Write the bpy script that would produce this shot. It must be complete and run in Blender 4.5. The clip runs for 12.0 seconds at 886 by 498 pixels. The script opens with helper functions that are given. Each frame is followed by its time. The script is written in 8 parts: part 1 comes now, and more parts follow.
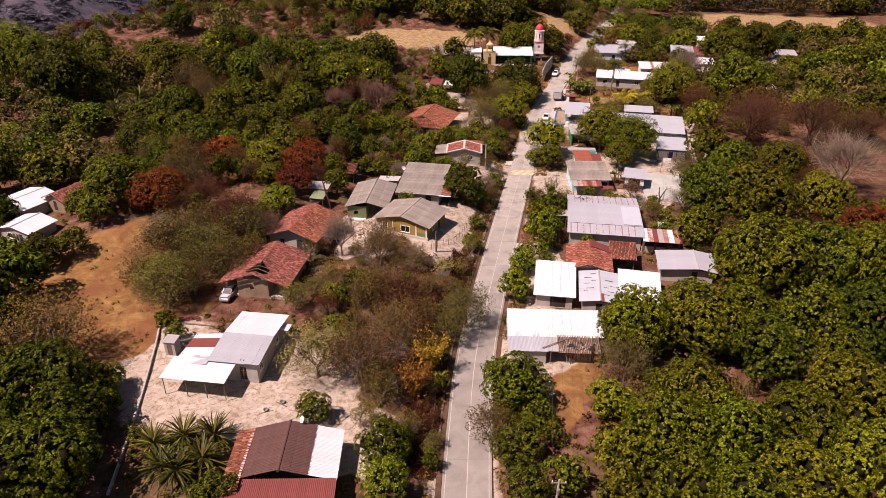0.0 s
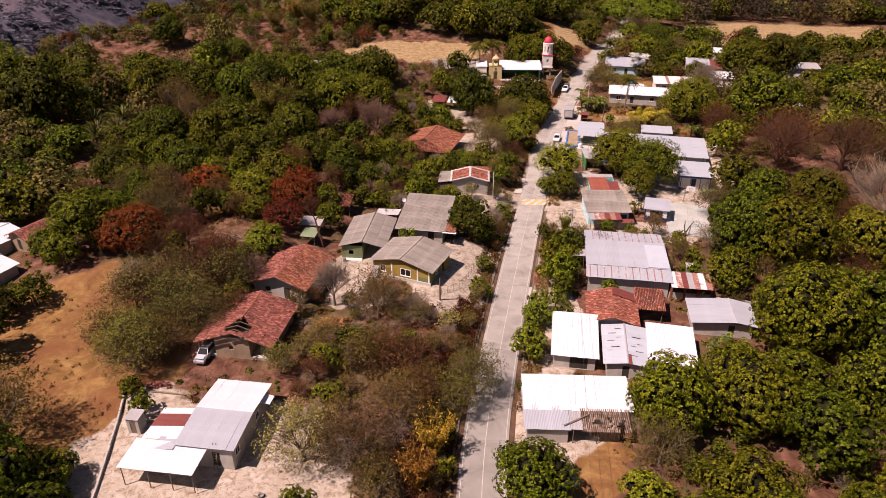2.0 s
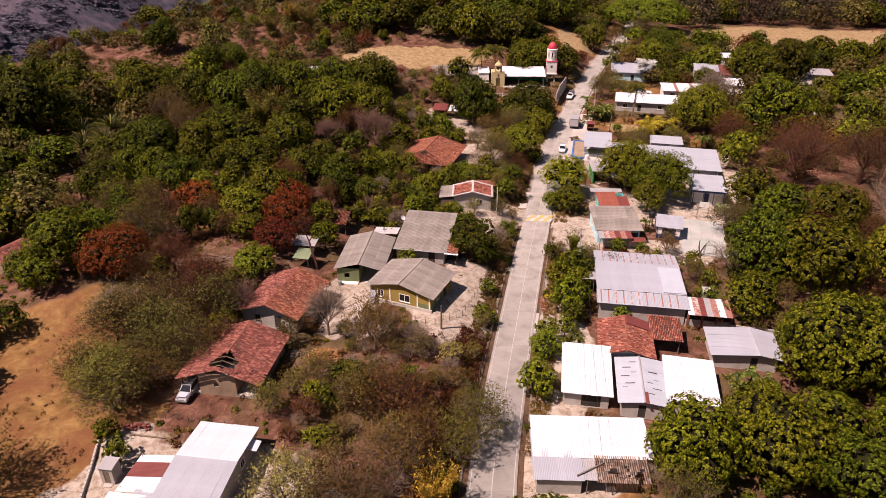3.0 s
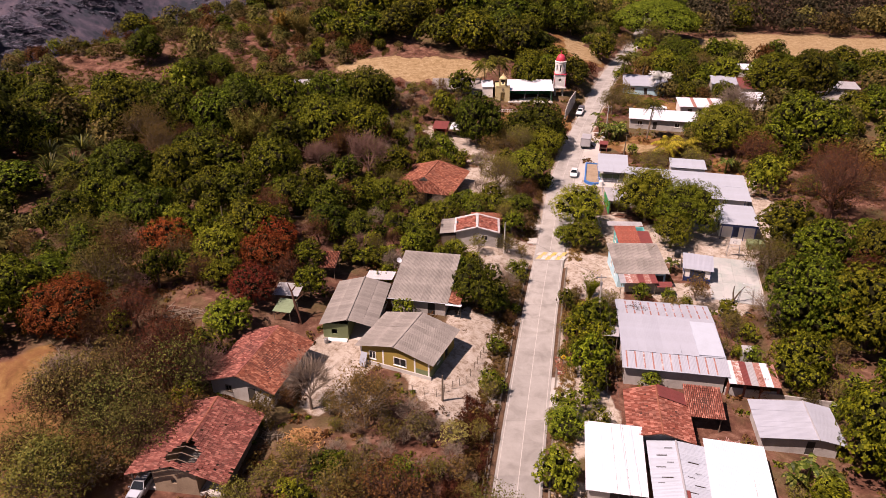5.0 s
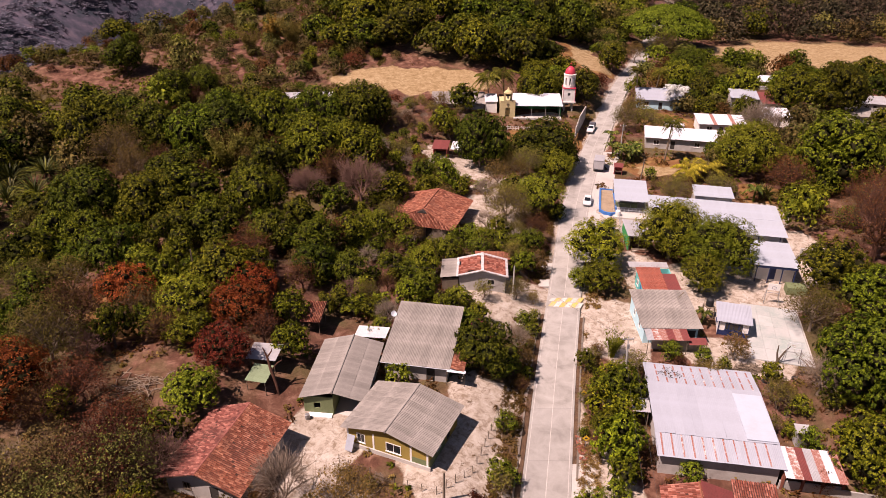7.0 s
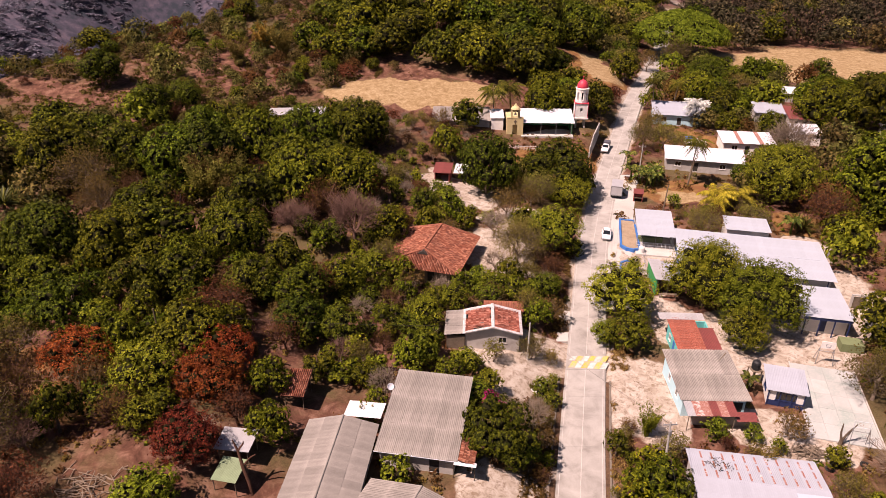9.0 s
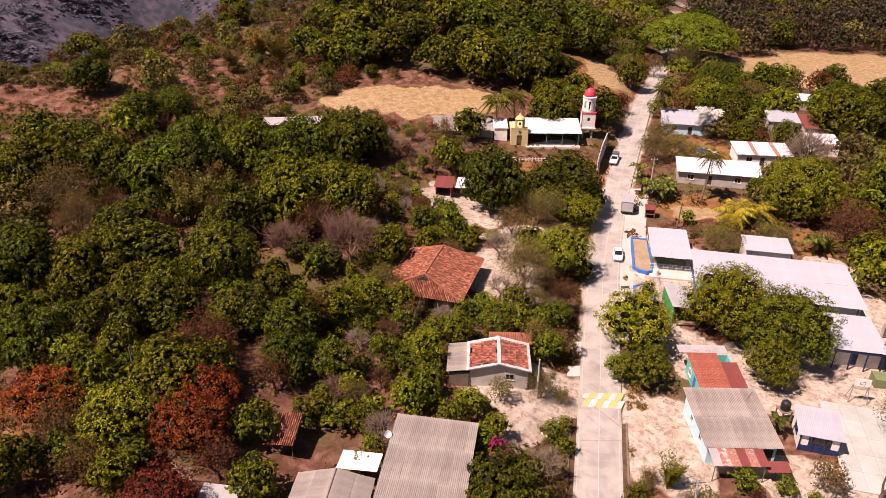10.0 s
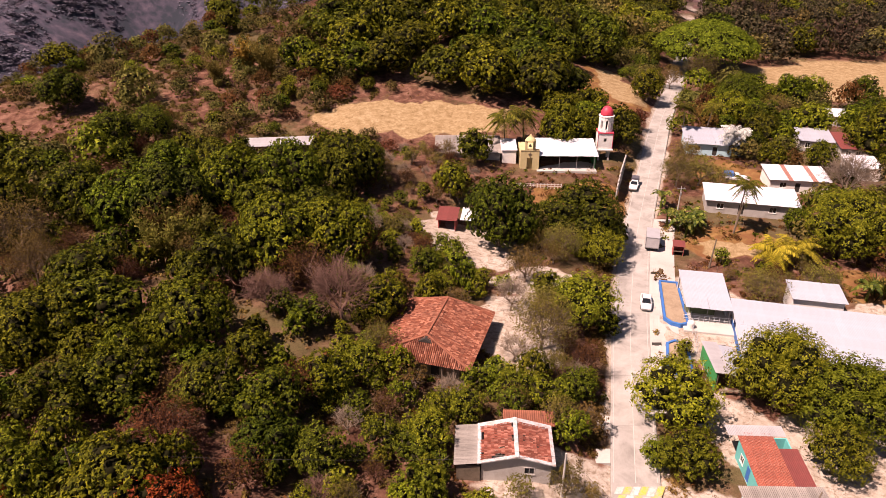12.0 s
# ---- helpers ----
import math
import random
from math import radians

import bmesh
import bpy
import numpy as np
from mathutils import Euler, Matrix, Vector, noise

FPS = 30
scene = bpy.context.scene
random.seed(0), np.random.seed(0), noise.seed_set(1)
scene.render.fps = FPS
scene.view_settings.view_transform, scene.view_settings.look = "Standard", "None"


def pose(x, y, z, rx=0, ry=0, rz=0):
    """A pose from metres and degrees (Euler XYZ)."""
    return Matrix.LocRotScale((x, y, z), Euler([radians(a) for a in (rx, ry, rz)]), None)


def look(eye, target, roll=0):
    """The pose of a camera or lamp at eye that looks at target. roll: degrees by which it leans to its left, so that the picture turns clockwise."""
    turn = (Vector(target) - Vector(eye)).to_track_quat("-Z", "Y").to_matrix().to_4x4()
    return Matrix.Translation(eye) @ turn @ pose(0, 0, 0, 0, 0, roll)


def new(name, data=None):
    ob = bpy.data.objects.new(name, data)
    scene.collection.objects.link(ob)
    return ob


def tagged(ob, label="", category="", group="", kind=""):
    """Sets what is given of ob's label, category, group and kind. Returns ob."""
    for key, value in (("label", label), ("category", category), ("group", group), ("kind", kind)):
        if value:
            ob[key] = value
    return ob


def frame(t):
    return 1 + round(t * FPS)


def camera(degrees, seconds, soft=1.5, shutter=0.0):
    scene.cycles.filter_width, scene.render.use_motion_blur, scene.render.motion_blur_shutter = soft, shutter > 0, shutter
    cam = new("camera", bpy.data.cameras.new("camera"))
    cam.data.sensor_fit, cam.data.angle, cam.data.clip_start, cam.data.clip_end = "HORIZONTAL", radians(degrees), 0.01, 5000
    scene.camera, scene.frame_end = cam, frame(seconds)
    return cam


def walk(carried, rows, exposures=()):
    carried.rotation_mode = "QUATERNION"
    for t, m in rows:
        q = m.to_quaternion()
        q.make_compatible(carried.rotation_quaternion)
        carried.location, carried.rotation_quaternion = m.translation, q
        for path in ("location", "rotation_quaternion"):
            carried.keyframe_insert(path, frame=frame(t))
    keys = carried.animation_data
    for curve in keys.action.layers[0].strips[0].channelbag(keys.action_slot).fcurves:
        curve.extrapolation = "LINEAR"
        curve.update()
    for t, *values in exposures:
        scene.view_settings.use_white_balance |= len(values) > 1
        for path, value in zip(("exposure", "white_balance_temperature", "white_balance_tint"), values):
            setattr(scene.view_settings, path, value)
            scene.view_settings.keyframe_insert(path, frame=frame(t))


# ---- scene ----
cam = camera(66.3, 12.0, 0.7)
METRES, EYE, TILT, LEAN, TURN = 88.1, 57.5, -28.0, 0.0, 0.0
ROWS = [
    (0.0, 0.0, 0.0000, 0.0, 0.00, 0.00, -0.00),
    (0.5, -0.0011, 0.0335, 0.0186, 0.07, 0.09, 0.01),
    (1.0, -0.002, 0.0683, 0.0378, 0.12, 0.19, 0.01),
    (1.5, -0.003, 0.1041, 0.0574, 0.17, 0.24, 0.04),
    (2.0, -0.0043, 0.1411, 0.0772, 0.19, 0.33, 0.05),
    (2.5, -0.0057, 0.1783, 0.0977, 0.19, 0.35, 0.04),
    (3.0, -0.0067, 0.2166, 0.118, 0.21, 0.39, 0.04),
    (5.0, -0.0094, 0.3725, 0.201, 0.21, 0.49, 0.02),
    (5.5, -0.0104, 0.4116, 0.2222, 0.21, 0.47, 0.01),
    (6.0, -0.0119, 0.4514, 0.2428, 0.19, 0.48, -0.01),
    (6.5, -0.0132, 0.4911, 0.2639, 0.15, 0.48, -0.04),
    (7.0, -0.0143, 0.5306, 0.2842, 0.08, 0.49, -0.13),
    (9.0, -0.0225, 0.6891, 0.3691, 0.02, 0.42, -0.03),
    (9.5, -0.0245, 0.7292, 0.3902, 0.03, 0.43, -0.00),
    (10.0, -0.0253, 0.7696, 0.4114, 0.04, 0.45, -0.00),
    (10.5, -0.0275, 0.8103, 0.4323, -0.01, 0.47, -0.00),
    (11.0, -0.029, 0.8504, 0.4531, -0.01, 0.49, 0.00),
    (11.5, -0.0312, 0.8901, 0.4737, 0.00, 0.48, 0.04),
    (12.0, -0.0328, 0.9296, 0.4952, 0.03, 0.45, 0.07),
]
walk(cam, [(t, pose(0, 0, EYE, TILT, LEAN, TURN) @ pose(METRES * x, METRES * y, METRES * z, 90 + pitch, roll, yaw)) for t, x, y, z, yaw, pitch, roll in ROWS],
     [(0.0, 0.47, 7550, 38), (3.0, 0.47, 7500, 38), (6.0, 0.56, 7350, 38), (9.0, 0.68, 7550, 38), (12.0, 0.80, 7850, 39)])

# ---- daylight ----
SUN_FROM = Vector((-0.55, -0.28, 1.0)).normalized()
world = bpy.data.worlds.new("sky")
scene.world = world
world.use_nodes = True
wt = world.node_tree
wt.nodes.clear()
w_out = wt.nodes.new("ShaderNodeOutputWorld")
w_bg = wt.nodes.new("ShaderNodeBackground")
w_sky = wt.nodes.new("ShaderNodeTexSky")
w_sky.sky_type = "NISHITA"
w_sky.sun_disc = False
w_sky.sun_elevation = math.asin(SUN_FROM.z)
w_sky.sun_rotation = math.atan2(SUN_FROM.x, SUN_FROM.y)
w_sky.altitude = 500
w_bg.inputs["Strength"].default_value = 0.042
wt.links.new(w_sky.outputs[0], w_bg.inputs[0])
wt.links.new(w_bg.outputs[0], w_out.inputs[0])
sun = new("sun", bpy.data.lights.new("sun", "SUN"))
sun.data.energy = 5.0
sun.data.angle = radians(0.6)
sun.data.color = (1.0, 0.93, 0.84)
sun.matrix_world = look(SUN_FROM * 300, (0, 0, 0))

# ---- materials ----
def material(name, rough=0.8, metal=0.0, spec=0.3):
    m = bpy.data.materials.new(name)
    m.use_nodes = True
    b = m.node_tree.nodes["Principled BSDF"]
    b.inputs["Roughness"].default_value = rough
    b.inputs["Metallic"].default_value = metal
    b.inputs["Specular IOR Level"].default_value = spec
    return m, m.node_tree, b


def node(nt, kind, **values):
    n = nt.nodes.new(kind)
    for key, value in values.items():
        n.inputs[key].default_value = value
    return n


def noise_of(nt, scale, detail=4.0, rough=0.6, vec=None, distort=0.0):
    n = node(nt, "ShaderNodeTexNoise", Scale=scale, Detail=detail, Roughness=rough, Distortion=distort)
    if vec is not None:
        nt.links.new(vec, n.inputs["Vector"])
    return n.outputs["Fac"]


def ramp(nt, fac, stops):
    r = nt.nodes.new("ShaderNodeValToRGB")
    el = r.color_ramp.elements
    while len(el) < len(stops):
        el.new(0.5)
    for e, (p, c) in zip(el, stops):
        e.position = p
        e.color = (*c, 1) if len(c) == 3 else c
    nt.links.new(fac, r.inputs[0])
    return r.outputs[0]


def grey(v):
    return (v, v, v)


def mixed(nt, fac, a, b, mode="MIX"):
    m = nt.nodes.new("ShaderNodeMix")
    m.data_type, m.blend_type = "RGBA", mode
    for sock, v in ((m.inputs[0], fac), (m.inputs[6], a), (m.inputs[7], b)):
        if isinstance(v, (int, float)):
            sock.default_value = v
        elif isinstance(v, tuple):
            sock.default_value = (*v, 1)
        else:
            nt.links.new(v, sock)
    return m.outputs[2]


def maths(nt, op, a, b=0.5):
    m = nt.nodes.new("ShaderNodeMath")
    m.operation = op
    m.use_clamp = True
    for sock, v in zip(m.inputs, (a, b)):
        if isinstance(v, (int, float)):
            sock.default_value = v
        else:
            nt.links.new(v, sock)
    return m.outputs[0]


def bumped(nt, b, fac, strength=0.3, dist=0.05):
    n = node(nt, "ShaderNodeBump", Strength=strength, Distance=dist)
    nt.links.new(fac, n.inputs["Height"])
    nt.links.new(n.outputs[0], b.inputs["Normal"])


def coords(nt):
    return nt.nodes.new("ShaderNodeTexCoord").outputs["Object"]


def worn(name, base, dark, light, rough=0.85, metal=0.0, scale=0.6, fine=7.0, spec=0.25, bump=0.25, amount=0.5, vary=0.12):
    """A weathered plain surface: base colour, darker stains, lighter scuffs, grain."""
    m, nt, b = material(name, rough, metal, spec)
    v = coords(nt)
    big = noise_of(nt, scale, 5, 0.65, v, 0.4)
    small = noise_of(nt, fine, 6, 0.7, v)
    c = mixed(nt, maths(nt, "MULTIPLY", ramp(nt, big, [(0.42, grey(0)), (0.68, grey(1))]), amount), base, dark)
    c = mixed(nt, maths(nt, "MULTIPLY", ramp(nt, small, [(0.5, grey(0)), (0.75, grey(1))]), amount), c, light)
    rnd = nt.nodes.new("ShaderNodeObjectInfo").outputs["Random"]
    c = mixed(nt, 1.0, c, ramp(nt, rnd, [(0.0, grey(1 - vary)), (1.0, grey(1.0))]), "MULTIPLY")
    nt.links.new(c, b.inputs["Base Color"])
    bumped(nt, b, small, bump, 0.02)
    return m


def rusted(name, sheet, rust, share, metal=0.35, rough=0.5, scale=0.9):
    """Metal sheet with rust that comes up in streaks and patches."""
    m, nt, b = material(name, rough, metal, 0.4)
    v = coords(nt)
    big = noise_of(nt, scale, 6, 0.7, v, 0.8)
    small = noise_of(nt, 9.0, 5, 0.7, v)
    rnd = nt.nodes.new("ShaderNodeObjectInfo").outputs["Random"]
    lean = maths(nt, "MULTIPLY", rnd, 0.16)
    level = maths(nt, "ADD", big, lean)
    mask = ramp(nt, level, [(1 - share - 0.06, grey(0)), (1 - share + 0.08, grey(1))])
    mask = maths(nt, "MULTIPLY", mask, ramp(nt, small, [(0.3, grey(0.55)), (0.6, grey(1))]))
    c1 = mixed(nt, ramp(nt, small, [(0.35, grey(0)), (0.8, grey(0.5))]), sheet, tuple(x * 0.7 for x in sheet))
    c2 = mixed(nt, small, rust, tuple(x * 0.45 for x in rust))
    nt.links.new(mixed(nt, mask, c1, c2), b.inputs["Base Color"])
    nt.links.new(maths(nt, "SUBTRACT", metal, mask), b.inputs["Metallic"])
    nt.links.new(ramp(nt, mask, [(0, grey(rough)), (1, grey(0.9))]), b.inputs["Roughness"])
    bumped(nt, b, small, 0.15, 0.01)
    return m


def leafy(name, dark, mid, light, hue=0.05, clear=0.18, rough=0.72, rare=None, gloss=0.12):
    """Leaves: every leaf its own shade, every tree its own cast."""
    m, nt, b = material(name, rough, 0, gloss)
    isl = nt.nodes.new("ShaderNodeNewGeometry").outputs["Random Per Island"]
    tone = nt.nodes.new("ShaderNodeAttribute")
    tone.attribute_name = "tone"
    rnd = maths(nt, "FRACT", maths_sum(nt, nt.nodes.new("ShaderNodeObjectInfo").outputs["Random"], tone.outputs["Fac"]))
    stops = [(0.0, dark), (0.5, mid), (0.97, light)]
    if rare:
        stops.append((0.97, rare))
    c = ramp(nt, isl, stops)
    h = node(nt, "ShaderNodeHueSaturation", Saturation=1.0)
    hue_v = nt.nodes.new("ShaderNodeMapRange")
    hue_v.inputs[3].default_value, hue_v.inputs[4].default_value = 0.5 - hue, 0.5 + hue * 0.6
    val_v = nt.nodes.new("ShaderNodeMapRange")
    val_v.inputs[3].default_value, val_v.inputs[4].default_value = 0.62, 1.38
    other = maths(nt, "FRACT", maths_free(nt, rnd, 7.13))
    nt.links.new(rnd, hue_v.inputs[0])
    nt.links.new(other, val_v.inputs[0])
    nt.links.new(hue_v.outputs[0], h.inputs["Hue"])
    nt.links.new(val_v.outputs[0], h.inputs["Value"])
    nt.links.new(c, h.inputs["Color"])
    nt.links.new(h.outputs[0], b.inputs["Base Color"])
    tr = nt.nodes.new("ShaderNodeBsdfTranslucent")
    nt.links.new(h.outputs[0], tr.inputs[0])
    mx = nt.nodes.new("ShaderNodeMixShader")
    mx.inputs[0].default_value = clear
    nt.links.new(b.outputs[0], mx.inputs[1])
    nt.links.new(tr.outputs[0], mx.inputs[2])
    nt.links.new(mx.outputs[0], nt.nodes["Material Output"].inputs[0])
    return m


def maths_free(nt, a, k):
    m = nt.nodes.new("ShaderNodeMath")
    m.operation = "MULTIPLY"
    nt.links.new(a, m.inputs[0])
    m.inputs[1].default_value = k
    return m.outputs[0]


def maths_sum(nt, a, b):
    m = nt.nodes.new("ShaderNodeMath")
    nt.links.new(a, m.inputs[0])
    nt.links.new(b, m.inputs[1])
    return m.outputs[0]


def clay(name, a, b_, c_, moss):
    """Fired clay tiles, each with its own tone, dark with lichen in places."""
    m, nt, b = material(name, 0.9, 0, 0.15)
    v = coords(nt)
    isl = nt.nodes.new("ShaderNodeNewGeometry").outputs["Random Per Island"]
    c = ramp(nt, isl, [(0.0, a), (0.45, b_), (0.8, c_), (1.0, tuple(min(1, x * 1.3) for x in c_))])
    big = noise_of(nt, 0.55, 5, 0.7, v, 0.5)
    fine = noise_of(nt, 11.0, 4, 0.7, v)
    c = mixed(nt, maths(nt, "MULTIPLY", ramp(nt, big, [(0.45, grey(0)), (0.7, grey(1))]), 0.65), c, moss)
    c = mixed(nt, 0.5, c, mixed(nt, fine, (0.3, 0.3, 0.3), (1, 1, 1)), "MULTIPLY")
    nt.links.new(c, b.inputs["Base Color"])
    bumped(nt, b, fine, 0.3, 0.02)
    return m


ZINC = worn("zinc_sheet", (0.48, 0.48, 0.50), (0.34, 0.33, 0.33), (0.58, 0.58, 0.60), 0.42, 0.25, 0.5, 5, 0.4, 0.06, 0.5)
WHITE_SHEET = worn("white_sheet", (0.61, 0.64, 0.69), (0.46, 0.47, 0.49), (0.68, 0.71, 0.75), 0.45, 0.0, 0.5, 4, 0.4, 0.04, 0.3, 0.06)
PALE_SHEET = worn("pale_sheet", (0.42, 0.475, 0.55), (0.34, 0.38, 0.42), (0.49, 0.545, 0.62), 0.5, 0.0, 0.4, 4, 0.35, 0.05, 0.4, 0.08)
SCHOOL_SHEET = worn("school_sheet", (0.38, 0.42, 0.48), (0.31, 0.335, 0.365), (0.43, 0.475, 0.53), 0.5, 0.0, 0.4, 4, 0.35, 0.03, 0.4, 0.05)
GREY_SHEET = worn("grey_sheet", (0.36, 0.39, 0.45), (0.28, 0.30, 0.335), (0.43, 0.465, 0.525), 0.55, 0.0, 0.4, 4, 0.4, 0.05, 0.4, 0.08)
PATCHY_SHEET = rusted("patchy_sheet", (0.66, 0.67, 0.70), (0.30, 0.10, 0.06), 0.34, 0.0, 0.55)
RUST_SHEET = rusted("rust_sheet", (0.60, 0.56, 0.54), (0.34, 0.09, 0.05), 0.55, 0.0, 0.6, 1.4)
RED_SHEET = worn("red_sheet", (0.20, 0.050, 0.045), (0.12, 0.04, 0.035), (0.28, 0.09, 0.075), 0.6, 0, 0.8, 6, 0.3, 0.1)
FIBRE = worn("fibre_cement", (0.30, 0.275, 0.25), (0.17, 0.155, 0.14), (0.40, 0.37, 0.34), 0.95, 0, 0.35, 9, 0.1, 0.3, 0.75, 0.22)
FIBRE_BROWN = worn("brown_fibre_tile", (0.115, 0.06, 0.055), (0.07, 0.04, 0.035), (0.17, 0.095, 0.085), 0.85, 0, 0.6, 8, 0.15, 0.3, 0.6)
CLAY = clay("clay_tile", (0.18, 0.056, 0.034), (0.285, 0.095, 0.056), (0.40, 0.17, 0.11), (0.10, 0.042, 0.032))
DARK_CLAY = worn("clay_bedding", (0.075, 0.035, 0.026), (0.04, 0.022, 0.018), (0.12, 0.06, 0.045), 0.95)
CLAY_GREY = clay("grey_clay_tile", (0.16, 0.11, 0.085), (0.27, 0.19, 0.15), (0.40, 0.31, 0.26), (0.10, 0.075, 0.06))
CLAY_OLD = clay("old_clay_tile", (0.17, 0.055, 0.044), (0.28, 0.092, 0.072), (0.39, 0.155, 0.12), (0.06, 0.032, 0.028))
CLAY_ORANGE = clay("orange_clay_tile", (0.21, 0.060, 0.040), (0.32, 0.098, 0.068), (0.46, 0.19, 0.14), (0.10, 0.042, 0.032))
STAINED = worn("stained_stone", (0.20, 0.17, 0.14), (0.11, 0.09, 0.075), (0.30, 0.27, 0.23), 0.95, 0, 0.5, 7, 0.1, 0.4, 0.8)
CONCRETE = worn("concrete", (0.46, 0.44, 0.41), (0.33, 0.305, 0.275), (0.56, 0.54, 0.505), 0.9, 0, 0.25, 6, 0.2, 0.25, 0.6)
BLOCK = worn("cement_plaster", (0.45, 0.43, 0.405), (0.29, 0.265, 0.24), (0.55, 0.53, 0.50), 0.92, 0, 0.5, 6, 0.15, 0.3, 0.7)
ADOBE = worn("adobe", (0.34, 0.26, 0.18), (0.22, 0.16, 0.11), (0.44, 0.35, 0.26), 0.95, 0, 0.6, 8, 0.1, 0.4, 0.8)
WHITE_WALL = worn("white_wall", (0.78, 0.77, 0.74), (0.55, 0.51, 0.45), (0.85, 0.84, 0.82), 0.85, 0, 0.6, 5, 0.25, 0.12, 0.4)
OCHRE = worn("ochre_wall", (0.33, 0.24, 0.06), (0.23, 0.16, 0.045), (0.42, 0.32, 0.11), 0.85, 0, 0.6, 6, 0.2, 0.15, 0.5)
GREEN_WALL = worn("dull_green_wall", (0.16, 0.20, 0.10), (0.10, 0.12, 0.06), (0.23, 0.27, 0.15), 0.85, 0, 0.6, 6, 0.2, 0.15, 0.5)
GREEN_PAINT = worn("green_paint", (0.02, 0.30, 0.09), (0.015, 0.2, 0.06), (0.05, 0.4, 0.14), 0.6, 0, 0.6, 6, 0.35, 0.1, 0.4)
BLUE_PAINT = worn("blue_paint", (0.03, 0.16, 0.46), (0.02, 0.10, 0.3), (0.08, 0.25, 0.55), 0.6, 0, 0.7, 6, 0.35, 0.1, 0.5)
NAVY = worn("navy_paint", (0.015, 0.03, 0.10), (0.01, 0.02, 0.06), (0.04, 0.06, 0.16), 0.6, 0, 0.7, 6, 0.35, 0.1, 0.4)
PALE_BLUE = worn("pale_blue_wall", (0.42, 0.66, 0.74), (0.32, 0.50, 0.55), (0.55, 0.75, 0.80), 0.85, 0, 0.6, 6, 0.2, 0.12, 0.4)
TURQUOISE = worn("turquoise_wall", (0.10, 0.48, 0.46), (0.08, 0.34, 0.32), (0.2, 0.56, 0.54), 0.8, 0, 0.6, 6, 0.25, 0.12, 0.4)
CREAM = worn("cream_wall", (0.62, 0.52, 0.28), (0.45, 0.36, 0.18), (0.72, 0.62, 0.38), 0.85, 0, 0.6, 6, 0.2, 0.15, 0.5)
PINK_RED = worn("rose_red_paint", (0.62, 0.05, 0.085), (0.45, 0.04, 0.06), (0.7, 0.1, 0.13), 0.5, 0, 0.8, 6, 0.4, 0.05, 0.4)
FADED_LINE = worn("faded_road_paint", (0.46, 0.44, 0.41), (0.35, 0.33, 0.30), (0.52, 0.50, 0.47), 0.85, 0, 1.0, 8, 0.2, 0.1, 0.9)
YELLOW_LINE = worn("yellow_road_paint", (0.60, 0.42, 0.07), (0.40, 0.36, 0.29), (0.60, 0.52, 0.30), 0.8, 0, 2.2, 9, 0.2, 0.1, 1.0)
YELLOW_PANEL = worn("yellow_sign_panel", (0.72, 0.45, 0.03), (0.5, 0.32, 0.04), (0.78, 0.55, 0.1), 0.5, 0, 1.0, 6, 0.3, 0.02, 0.4)
WHITE_LINE = worn("white_road_paint", (0.56, 0.54, 0.51), (0.37, 0.345, 0.31), (0.66, 0.64, 0.60), 0.8, 0, 2.2, 9, 0.2, 0.1, 1.0)
WOOD = worn("grey_timber", (0.20, 0.155, 0.115), (0.11, 0.085, 0.06), (0.30, 0.25, 0.20), 0.9, 0, 1.0, 9, 0.15, 0.3, 0.7, 0.3)
BRICK = worn("red_brick", (0.33, 0.12, 0.08), (0.2, 0.075, 0.05), (0.42, 0.2, 0.15), 0.9, 0, 1.5, 9, 0.15, 0.3, 0.6, 0.3)
BARK = worn("bark", (0.12, 0.09, 0.065), (0.06, 0.045, 0.035), (0.2, 0.165, 0.13), 0.95, 0, 1.2, 9, 0.1, 0.5, 0.7)
PALE_BARK = worn("pale_bark", (0.24, 0.185, 0.14), (0.14, 0.105, 0.08), (0.34, 0.28, 0.22), 0.95, 0, 1.2, 9, 0.1, 0.5, 0.6)
PINK_BARK = worn("pinkish_bare_twigs", (0.20, 0.115, 0.090), (0.13, 0.075, 0.058), (0.29, 0.18, 0.145), 0.95, 0, 1.2, 9, 0.1, 0.4, 0.6)
RED_BARK = worn("reddish_twigs", (0.095, 0.046, 0.032), (0.060, 0.030, 0.020), (0.155, 0.085, 0.062), 0.95, 0, 1.2, 9, 0.1, 0.4, 0.6)
# near-black: the shade inside openings put into a colour, also used on doors
DARK = worn("opening_shade_dark", (0.05, 0.045, 0.04), (0.03, 0.028, 0.025), (0.08, 0.07, 0.06), 0.9, 0, 0.8, 5, 0.2, 0.1)
BLACK_PLASTIC = worn("black_plastic", (0.02, 0.02, 0.022), (0.012, 0.012, 0.012), (0.05, 0.05, 0.055), 0.5, 0, 0.8, 5, 0.4, 0.05)
STEEL = worn("painted_steel", (0.30, 0.30, 0.31), (0.2, 0.18, 0.16), (0.42, 0.42, 0.43), 0.5, 0.5, 0.8, 6, 0.4, 0.05)
CABLE = worn("cable", (0.05, 0.05, 0.05), (0.03, 0.03, 0.03), (0.1, 0.1, 0.1), 0.7)
CAR_WHITE = worn("white_car_paint", (0.80, 0.81, 0.82), (0.7, 0.7, 0.7), (0.86, 0.86, 0.87), 0.25, 0, 0.8, 3, 0.5, 0.0, 0.2)
CAR_GREY = worn("grey_car_paint", (0.32, 0.33, 0.35), (0.25, 0.25, 0.26), (0.4, 0.41, 0.43), 0.35, 0.2, 0.8, 3, 0.5, 0.0, 0.3)
